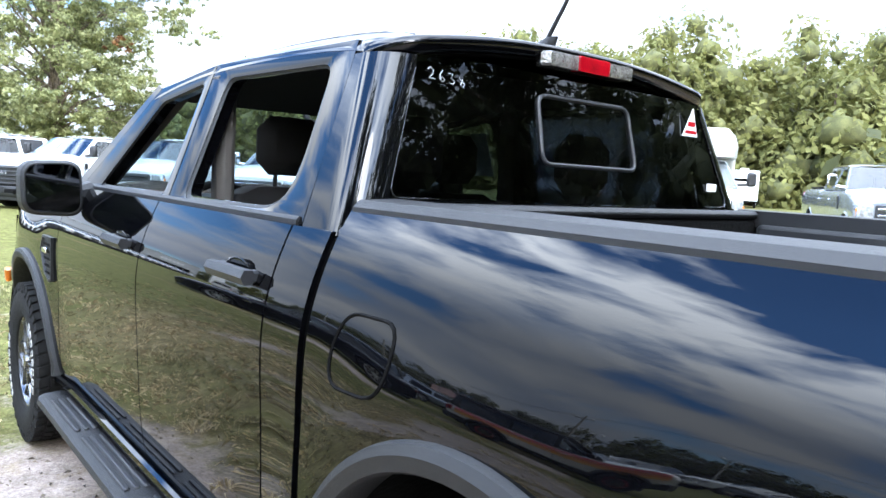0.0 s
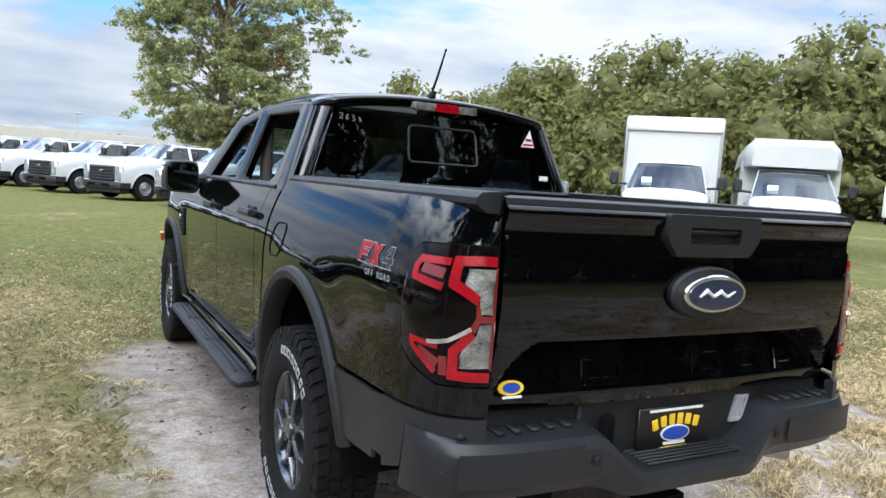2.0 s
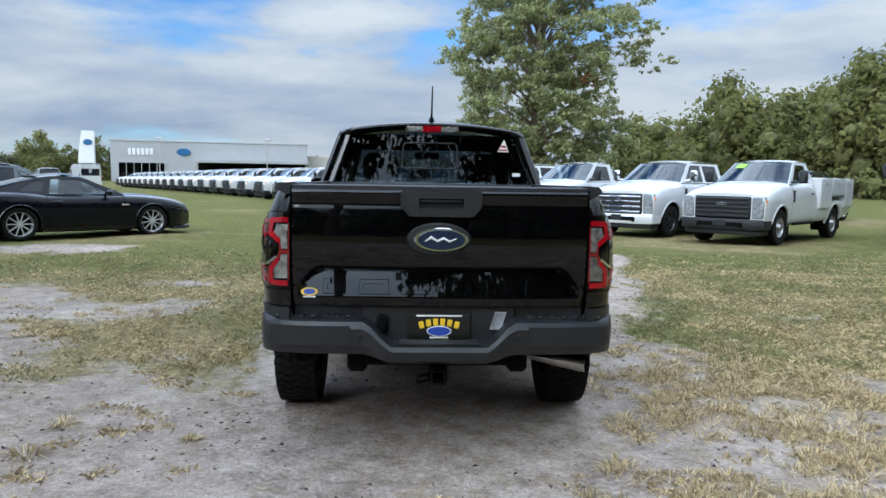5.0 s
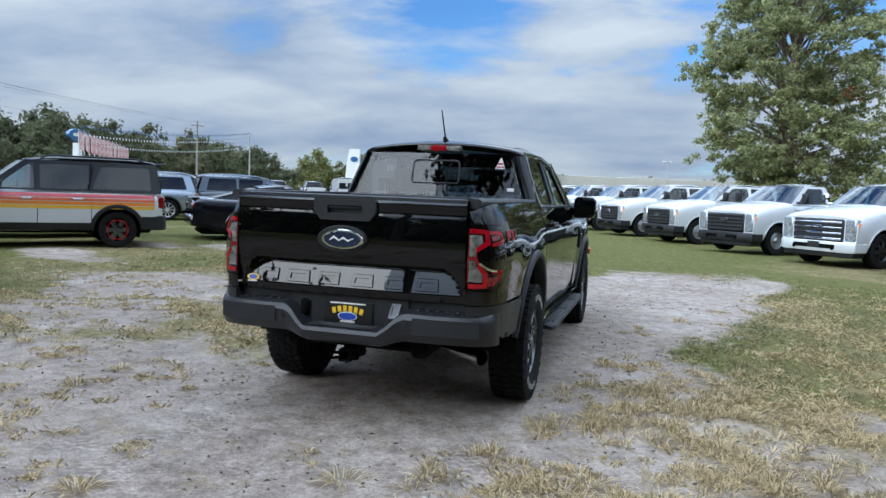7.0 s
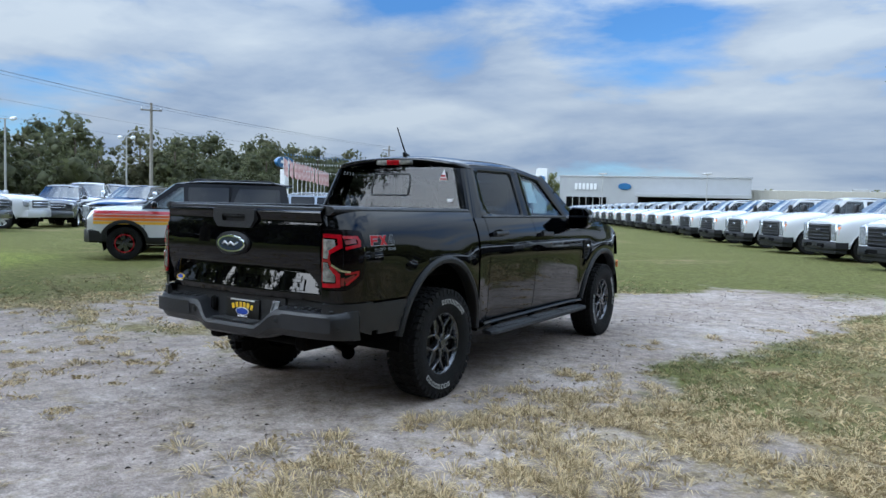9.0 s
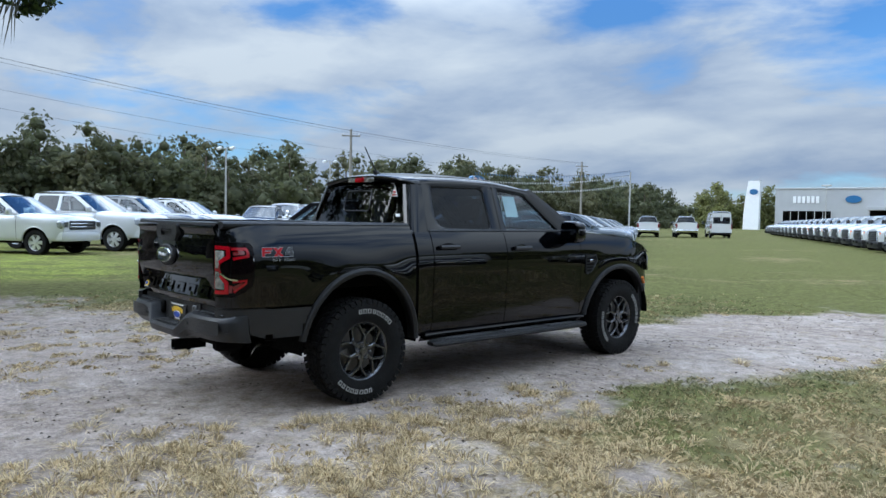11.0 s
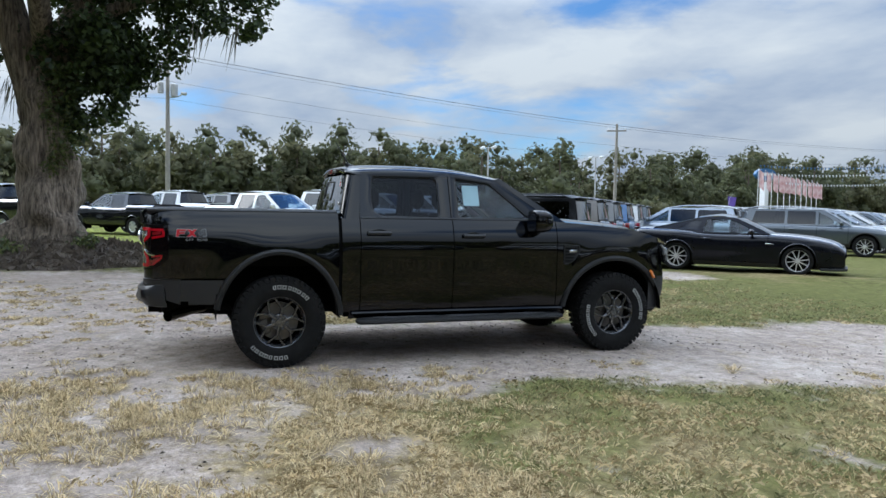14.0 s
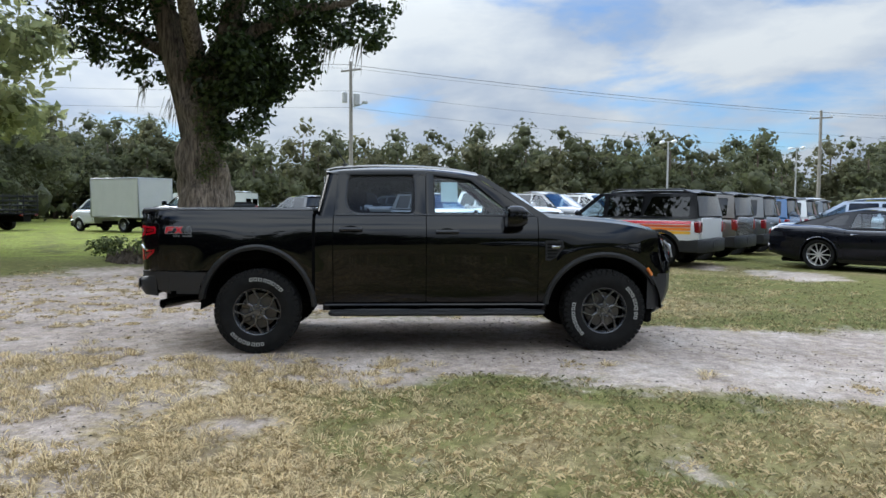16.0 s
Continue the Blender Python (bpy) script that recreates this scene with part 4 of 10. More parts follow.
    def seams(self, ys, z0, z1):
        for y in ys:
            b = Shape().grid(lambda u, v: (self.half(y + (u - 0.5) * 0.012, lerp(z0, z1, v)) + 0.0015, y + (u - 0.5) * 0.012, lerp(z0, z1, v)), 1, 14)
            pair("door_seam", b, BLACK, self.root)

    def handles(self, ys, z, material):
        for y in ys:
            for sx in (1, -1):
                x = self.half(y, z)
                a, b = sorted((sx * (x - 0.005), sx * (x + 0.035)))
                part("door_handle", Shape().box(a, b, y - 0.09, y + 0.09, z - 0.018, z + 0.018, 0.015), material, self.root)

    def mirrors(self, y, z, w, h, material, reach=0.28):
        for sx in (1, -1):
            x = self.gx(z)
            a, b = sorted((sx * (x + reach - w), sx * (x + reach)))
            hs = part("side_mirror", Shape().box(a, b, y - 0.05, y + 0.07, z, z + h, 0.04).tube([(sx * (x - 0.03), y, z + 0.02), (sx * (x + reach - w * 0.6), y, z + 0.05)], 0.03), material, self.root)
            part("mirror_glass", Shape().box(a + 0.015, b - 0.015, y - 0.054, y - 0.05, z + 0.015, z + h - 0.015, 0.001), MIRROR, hs)


def oval(rx, rz, n=28):
    return [(rx * math.cos(k * math.tau / n), rz * math.sin(k * math.tau / n)) for k in range(n)]


def oval_badge(parent, m, rx, rz, mat_ring=CHROME, mat_field=BLUE_BADGE):
    """Oval maker's badge, plain: ring, field and a light bar. Faces -y in its own frame."""
    b = part("oval_badge", Shape().prism(oval(rx, rz), "y", -0.012, 0.006, 0.004), mat_ring, parent, at=m)
    part("badge_field", Shape().prism(oval(rx * 0.88, rz * 0.82), "y", -0.016, -0.006, 0.002), mat_field, b, "blue oval field")
    bar = Shape().tube([(a * rx, -0.0175, c * rz) for a, c in ((-0.58, -0.12), (-0.38, 0.22), (-0.14, -0.10), (0.08, 0.16), (0.30, -0.12), (0.56, 0.14))], [rz * q for q in (0.05, 0.13, 0.09, 0.12, 0.09, 0.04)], 6)
    part("badge_stroke", bar, STICKER_GREY if mat_field is PLASTIC else STICKER_WHITE, b)
    return b


def heavy_pickup(m, cab="crew", front="black", bed="pickup", label="", group="", paint=None, hubs="steel", sticker=False):
    wb = {"reg": 3.6, "crew": 4.06}[cab]
    cowl = wb - 0.62
    rear = {"reg": cowl - 1.55, "crew": cowl - 2.45}[cab]
    top_y = cowl - 0.66
    zb = 1.40
    paint = paint or PAINT_WHITE
    tail = -1.25
    bed_z = 1.42 if bed == "pickup" else 1.05
    nose = wb + 0.93
    spec = dict(wb=wb, R=0.41, arch=0.5, tyre=0.27, rim_r=0.235, rim="steel" if hubs == "steel" else "six", rim_mat=STEEL if hubs == "steel" else RIM_BLACK, paint=paint,
                lip=0.04, bottom=((tail, 0.62), (-0.6, 0.5), (wb - 0.6, 0.47), (wb + 0.5, 0.45), (nose, 0.42)),
                top=((tail, bed_z), (rear - 0.12, bed_z), (rear - 0.03, bed_z), (rear + 0.02, zb), (cowl - 0.1, zb), (cowl + 0.1, zb + 0.02), (wb + 0.1, zb - 0.04), (wb + 0.55, zb - 0.13), (nose - 0.12, zb - 0.21), (nose, zb - 0.27)),
                width=((tail, 0.99), (-0.5, 1.005), (wb, 1.005), (nose - 0.2, 1.0), (nose, 0.975)), crown=0.06,
                belt=zb, roof=1.96, gw=(0.90, 0.70), roof_span=((rear + 0.02, 0), (top_y + 0.03, 0)),
                roof_line=((rear, 1.93), (rear + 0.35, 1.97), (top_y - 0.4, 1.97), (top_y + 0.03, 1.92)),
                shield=((cowl + 0.06, zb + 0.02), (top_y + 0.03, 1.92)), back=((rear, zb + 0.02), (rear + 0.06, 1.92)), back_glass=GLASS_TINT,
                seats=(rear + 0.45,) if cab == "reg" else (rear + 0.35, rear + 1.4))
    top_z = 1.93
    if cab == "reg":
        spec["cells"] = [(((rear, zb), (rear + 0.05, top_z), (top_y, top_z), (cowl + 0.06, zb)), ((rear + 0.2, zb + 0.03), (rear + 0.22, top_z - 0.06), (top_y - 0.06, top_z - 0.06), (cowl - 0.16, zb - 0.02 + 0.03)), GLASS_CLEAR)]
    else:
        mid = rear + 1.12
        spec["cells"] = [(((rear, zb), (rear + 0.05, top_z), (mid, top_z), (mid, zb)), ((rear + 0.2, zb + 0.03), (rear + 0.22, top_z - 0.06), (mid - 0.06, top_z - 0.06), (mid - 0.06, zb + 0.03)), GLASS_TINT),
                         (((mid, zb), (mid, top_z), (top_y, top_z), (cowl + 0.06, zb)), ((mid + 0.05, zb + 0.03), (mid + 0.05, top_z - 0.06), (top_y - 0.06, top_z - 0.06), (cowl - 0.16, zb + 0.01)), GLASS_CLEAR)]
    c = Car("pickup_truck", label, "pickup truck", m, spec, group)
    c.body(), c.wheels(), c.cabin()
    R = c.root
    c.seams((rear + 0.02, cowl + 0.02) if cab == "reg" else (rear + 0.02, rear + 1.12, cowl + 0.02), 0.55, zb - 0.02)
    c.handles((rear + 0.3,) if cab == "reg" else (rear + 0.28, rear + 1.4), 1.18, PLASTIC if front == "black" else CHROME)
    c.mirrors(cowl - 0.15, zb + 0.03, 0.2, 0.30, PLASTIC if front == "black" else CHROME, 0.36)
    # front end
    gm = PLASTIC if front == "black" else CHROME
    part("grille_frame", Shape().box(-0.66, 0.66, nose - 0.06, nose + 0.035, 0.60, 1.11, 0.03), PLASTIC, R)
    for k in range(5 if front == "black" else 4):
        z = 0.655 + k * (0.098 if front == "black" else 0.125)
        part("grille_bar", Shape().box(-0.62, 0.62, nose + 0.03, nose + 0.06, z - 0.018, z + 0.028, 0.012), gm, R)
    for sx in (-1, 1):
        a, b = sorted((sx * 0.67, sx * 0.965))
        part("headlamp", Shape().box(a, b, nose - 0.16, nose + 0.03, 0.61, 1.13, 0.04), HEADLAMP, R)
        a, b = sorted((sx * 0.94, sx * 0.985))
        part("marker_lamp", Shape().box(a, b, nose - 0.12, nose - 0.03, 0.80, 1.04, 0.015), AMBER, R)
        part("tow_hook", Shape().tube([(sx * 0.5, nose + 0.1, 0.42), (sx * 0.5, nose + 0.19, 0.42), (sx * 0.5, nose + 0.19, 0.49), (sx * 0.5, nose + 0.1, 0.49)], 0.016), BLACK, R)
        part("fender_vent", Shape().box(*sorted((sx * (c.half(wb - 0.68, 1.12) - 0.01), sx * (c.half(wb - 0.68, 1.12) + 0.012))), wb - 0.73, wb - 0.62, 0.98, 1.26, 0.01), PLASTIC, R)
    bump = PLASTIC if front == "black" else paint
    part("front_bumper", Shape().prism([(-0.99, nose - 0.35), (-0.97, nose + 0.02), (-0.80, nose + 0.13), (0.80, nose + 0.13), (0.97, nose + 0.02), (0.99, nose - 0.35)], "z", 0.36, 0.60, 0.03), bump, R)
    part("air_dam", Shape().prism([(-0.93, nose - 0.35), (-0.9, nose - 0.02), (-0.72, nose + 0.06), (0.72, nose + 0.06), (0.9, nose - 0.02), (0.93, nose - 0.35)], "z", 0.24, 0.36, 0.02), PLASTIC, R)
    part("bumper_opening", Shape().box(-0.55, 0.55, nose + 0.1, nose + 0.135, 0.42, 0.54, 0.02), BLACK, R)
    part("front_plate", Shape().box(-0.155, 0.155, nose + 0.135, nose + 0.145, 0.44, 0.58, 0.004), PLASTIC, R)
    oval_badge(R, pose(0, nose + 0.065, 0.92, 0, 0, 180), 0.14, 0.055, CHROME, BLUE_BADGE if front != "black" else PLASTIC)
    pair("side_step", Shape().box(0.93, 1.02, rear + 0.1, cowl - 0.1, 0.44, 0.50, 0.02), BLACK, R)
    part("underbody", Shape().box(-0.6, 0.6, tail + 0.2, wb + 0.5, 0.40, 0.56, 0.05).tube([(-0.85, 0, 0.41), (0.85, 0, 0.41)], 0.06).tube([(-0.85, wb, 0.41), (0.85, wb, 0.41)], 0.05), BLACK, R)
    if sticker:
        part("price_sticker", Shape().grid(lambda u, v: (0.36 + 0.24 * u - 0.05 * v, lerp(cowl + 0.06, top_y + 0.03, 0.72 + 0.2 * v) + 0.075 - 0.03 * u, lerp(zb, 1.92, 0.72 + 0.2 * v) + 0.02), 4, 2), STICKER_GREEN, R, "green windshield price sticker")
    if bed == "pickup":
        part("bed_floor", Shape().box(-0.80, 0.80, tail + 0.08, rear - 0.14, bed_z + 0.02, bed_z + 0.062, 0.01), BLACK, R)
        part("tailgate_panel", Shape().box(-0.80, 0.80, tail - 0.02, tail + 0.0, 0.80, bed_z - 0.04, 0.015), paint, R)
        part("rear_bumper", Shape().box(-0.96, 0.96, tail - 0.22, tail + 0.02, 0.56, 0.74, 0.03), CHROME if front != "black" else PLASTIC, R)
        for sx in (-1, 1):
            a, b = sorted((sx * 0.84, sx * 0.985))
            part("tail_lamp", Shape().box(a, b, tail - 0.03, tail + 0.09, 0.92, 1.34, 0.02), RED_LENS, R)
    else:
        for sx in (-1, 1):
            a, b = sorted((sx * 0.60, sx * 1.06))
            cb = part("utility_cabinet", Shape().box(a, b, rear - 0.95, rear - 0.1, 0.80, 1.58, 0.015).box(a, b, tail + 0.0, -0.58, 0.80, 1.58, 0.015).box(a, b, -0.6, rear - 0.94, 1.12, 1.58, 0.015), paint, R)
            for y0, y1, z0, z1 in ((rear - 0.92, rear - 0.13, 0.84, 1.54), (-0.55, rear - 0.97, 1.16, 1.54), (tail + 0.04, -0.62, 0.84, 1.54)):
                q, w = sorted((sx * 1.058, sx * 1.072))
                d = part("cabinet_door", Shape().box(q, w, y0, y1, z0, z1, 0.006), paint, cb)
                q, w = sorted((sx * 1.07, sx * 1.095))
                part("latch", Shape().box(q, w, (y0 + y1) / 2 - 0.04, (y0 + y1) / 2 + 0.04, z1 - 0.14, z1 - 0.08, 0.008), ALU, cb)
        part("bed_floor", Shape().box(-0.6, 0.6, tail, rear - 0.1, 1.04, 1.09, 0.01), ALU, R)
        part("ladder_rack", Shape().tube([(-0.6, rear - 0.15, 1.55), (-0.6, rear - 0.15, 1.72), (0.6, rear - 0.15, 1.72), (0.6, rear - 0.15, 1.55)], 0.03).tube([(0, rear - 0.15, 1.3), (0, rear - 0.15, 1.72)], 0.025), PLASTIC, R)
    return c.root


def light_pickup(m, paint, label, group=""):
    wb, zb = 3.68, 1.26
    cowl, rear = wb - 0.72, wb - 0.72 - 2.55
    top_y, nose, tail = cowl - 0.78, wb + 0.93, -1.22
    spec = dict(wb=wb, R=0.40, arch=0.48, tyre=0.27, rim_r=0.25, rim="six", rim_mat=RIM_SILVER, paint=paint, lip=0.03, lip_mat=paint,
                bottom=((tail, 0.6), (-0.6, 0.47), (wb - 0.6, 0.44), (wb + 0.5, 0.45), (nose, 0.5)),
                top=((tail, 1.36), (rear - 0.1, 1.37), (rear - 0.02, 1.37), (rear + 0.04, zb), (cowl - 0.1, zb), (cowl + 0.1, zb + 0.02), (wb + 0.4, zb - 0.02), (nose - 0.12, zb - 0.09), (nose, zb - 0.2)),
                width=((tail, 0.97), (-0.5, 0.995), (wb, 0.995), (nose - 0.3, 0.96), (nose, 0.86)), crown=0.05, belt=zb, roof=1.92, gw=(0.90, 0.66),
                roof_span=((rear + 0.06, 0), (top_y + 0.03, 0)), roof_line=((rear, 1.87), (rear + 0.4, 1.92), (top_y - 0.5, 1.91), (top_y + 0.03, 1.83)),
                shield=((cowl + 0.1, zb + 0.02), (top_y + 0.03, 1.83)), back=((rear, zb + 0.02), (rear + 0.16, 1.87)), seats=(rear + 0.4, rear + 1.5))
    mid, tz = rear + 1.15, 1.86
    spec["cells"] = [(((rear, zb), (rear + 0.16, tz), (mid, tz), (mid, zb)), ((rear + 0.26, zb + 0.03), (rear + 0.32, tz - 0.06), (mid - 0.06, tz - 0.06), (mid - 0.06, zb + 0.03)), GLASS_TINT),
                     (((mid, zb), (mid, tz), (top_y - 0.1, tz), (cowl + 0.1, zb)), ((mid + 0.05, zb + 0.03), (mid + 0.05, tz - 0.06), (top_y - 0.18, tz - 0.07), (cowl - 0.14, zb + 0.02)), GLASS_CLEAR)]
    c = Car("pickup_truck", label, "pickup truck", m, spec, group)
    c.body(), c.wheels(), c.cabin()
    R = c.root
    c.seams((rear + 0.04, mid, cowl + 0.06), 0.5, zb - 0.02)
    c.handles((rear + 0.3, mid + 0.2), 1.1, PLASTIC)
    c.mirrors(cowl - 0.12, zb + 0.02, 0.22, 0.18, paint, 0.30)
    part("grille_frame", Shape().box(-0.62, 0.62, nose - 0.1, nose + 0.03, 0.80, 1.10, 0.04), PLASTIC, R)
    for k in range(2):
        part("grille_bar", Shape().box(-0.6, 0.6, nose + 0.02, nose + 0.05, 0.88 + k * 0.1, 0.92 + k * 0.1, 0.01), CHROME, R)
    part("front_bumper", Shape().prism([(-0.92, nose - 0.4), (-0.9, nose - 0.02), (-0.7, nose + 0.1), (0.7, nose + 0.1), (0.9, nose - 0.02), (0.92, nose - 0.4)], "z", 0.46, 0.74, 0.03), paint, R)
    for sx in (-1, 1):
        part("headlamp", Shape().box(*sorted((sx * 0.62, sx * 0.93)), nose - 0.28, nose + 0.0, 0.84, 1.1, 0.05), HEADLAMP, R)
        part("tail_lamp", Shape().box(*sorted((sx * 0.83, sx * 0.975)), tail - 0.02, tail + 0.12, 0.90, 1.28, 0.02), RED_LENS, R)
    part("bed_floor", Shape().box(-0.76, 0.76, tail + 0.08, rear - 0.12, 1.375, 1.425, 0.01), BLACK, R)
    part("tailgate_panel", Shape().box(-0.78, 0.78, tail - 0.02, tail, 0.8, 1.33, 0.015), paint, R)
    part("rear_bumper", Shape().box(-0.92, 0.92, tail - 0.2, tail + 0.02, 0.52, 0.72, 0.03), CHROME, R)
    part("underbody", Shape().box(-0.6, 0.6, tail + 0.2, wb + 0.5, 0.36, 0.52, 0.05), BLACK, R)
    return R


def boxy_suv(m, paint, label, group="", stripes=False, roof_mat=None):
    wb, zb = 2.67, 1.12
    nose, tail = wb + 0.75, -0.86
    cowl, top_y = wb - 0.42, wb - 1.05
    spec = dict(wb=wb, R=0.365, arch=0.44, tyre=0.235, rim_r=0.235, rim="six", rim_mat=RIM_DARK if stripes else RIM_BLACK, paint=paint, lip=0.075, lip_mat=PLASTIC,
                bottom=((tail, 0.5), (-0.5, 0.36), (wb - 0.5, 0.34), (wb + 0.5, 0.36), (nose, 0.45)),
                top=((tail, 1.06), (tail + 0.06, zb), (cowl - 0.1, zb), (cowl + 0.08, zb + 0.03), (wb + 0.45, zb + 0.0), (nose - 0.08, zb - 0.06), (nose, zb - 0.16)),
                width=((tail, 0.86), (tail + 0.2, 0.915), (wb, 0.93), (nose - 0.25, 0.90), (nose, 0.82)), crown=0.04, belt=zb, roof=1.72, gw=(0.875, 0.70),
                roof_span=((tail + 0.02, 0), (top_y + 0.03, 0)), roof_line=((tail, 1.70), (tail + 0.4, 1.76), (top_y - 0.5, 1.75), (top_y + 0.03, 1.68)), roof_mat=roof_mat or PLASTIC, frame_mat=PAINT_DARK if stripes else paint,
                shield=((cowl + 0.08, zb + 0.02), (top_y + 0.03, 1.68)), back=((tail + 0.0, zb + 0.06), (tail + 0.1, 1.69)), seats=(0.15, 1.15))
    tz = 1.70
    a, b2 = 0.52, 1.42
    spec["cells"] = [(((tail + 0.02, zb), (tail + 0.1, tz), (a - 0.02, tz), (a + 0.0, zb)), ((tail + 0.22, zb + 0.05), (tail + 0.24, tz - 0.07), (a - 0.24, tz - 0.07), (a - 0.06, zb + 0.05)), GLASS_TINT),
                     (((a, zb), (a - 0.02, tz), (b2, tz), (b2, zb)), ((a + 0.04, zb + 0.04), (a - 0.12, tz - 0.06), (b2 - 0.05, tz - 0.06), (b2 - 0.05, zb + 0.04)), GLASS_TINT),
                     (((b2, zb), (b2, tz), (top_y, tz), (cowl + 0.08, zb)), ((b2 + 0.05, zb + 0.04), (b2 + 0.05, tz - 0.06), (top_y - 0.07, tz - 0.07), (cowl - 0.12, zb + 0.03)), GLASS_CLEAR)]
    c = Car("suv", label, "SUV", m, spec, group)
    c.body(), c.wheels(), c.cabin()
    R = c.root
    c.seams((0.48, b2, cowl + 0.02), 0.5, zb - 0.02)
    c.handles((0.72, b2 + 0.18), 0.97, paint)
    c.mirrors(cowl - 0.2, zb + 0.02, 0.2, 0.16, PAINT_DARK, 0.26)
    c.strip("rocker_cladding", 0.46, wb - 0.48, 0.35, 0.50, PLASTIC, 0.012)
    if stripes:
        for sx in (-1, 1):
            for wy in (0, wb):
                part("accent_ring", Shape().lathe([(sx * 0.875, 0.18), (sx * 0.895, 0.184), (sx * 0.895, 0.197), (sx * 0.875, 0.202)], 36, "x", (0, wy, 0.365)), STICKER_RED, R, "red accent ring on the rim")
        for k, (mt, z0, z1) in enumerate(zip(STRIPES, (1.0, 0.93, 0.855, 0.78), (1.07, 0.985, 0.915, 0.84))):
            c.strip("side_stripe", tail + 0.16, wb + 0.62, z0, z1, mt, 0.004, 50, 2)
    part("rear_hatch", Shape().box(-0.70, 0.70, tail - 0.025, tail + 0.01, 0.66, 1.14, 0.03), paint, R)
    part("rear_bumper", Shape().prism([(-0.92, tail + 0.4), (-0.9, tail + 0.0), (-0.72, tail - 0.1), (0.72, tail - 0.1), (0.9, tail), (0.92, tail + 0.4)], "z", 0.36, 0.66, 0.03), PLASTIC, R)
    part("front_bumper", Shape().prism([(-0.9, nose - 0.4), (-0.88, nose - 0.05), (-0.68, nose + 0.08), (0.68, nose + 0.08), (0.88, nose - 0.05), (0.9, nose - 0.4)], "z", 0.38, 0.66, 0.03), PLASTIC, R)
    part("grille", Shape().box(-0.78, 0.78, nose - 0.08, nose + 0.03, 0.74, 0.96, 0.03), PLASTIC, R)
    part("rear_plate", Shape().box(-0.15, 0.15, tail - 0.115, tail - 0.1, 0.46, 0.6, 0.004), PLASTIC, R)
    for sx in (-1, 1):
        part("tail_lamp", Shape().box(*sorted((sx * 0.70, sx * 0.89)), tail - 0.045, tail + 0.12, 0.80, 1.07, 0.03), RED_LENS, R)
        part("headlamp", Shape().lathe([(nose - 0.1, 0.001), (nose + 0.045, 0.1), (nose + 0.05, 0.0)], 20, "y", (sx * 0.66, 0, 0.85)), HEADLAMP, R)
        part("roof_rail", Shape().tube([(sx * 0.66, tail + 0.35, 1.75), (sx * 0.66, tail + 0.45, 1.80), (sx * 0.66, 1.2, 1.80), (sx * 0.66, 1.35, 1.74)], 0.018), PLASTIC, R)
    part("rear_spoiler", Shape().box(-0.66, 0.66, tail - 0.06, tail + 0.12, 1.69, 1.735, 0.015), PAINT_DARK, R)
    part("underbody", Shape().box(-0.55, 0.55, tail + 0.15, wb + 0.5, 0.28, 0.42, 0.05), BLACK, R)
    return R


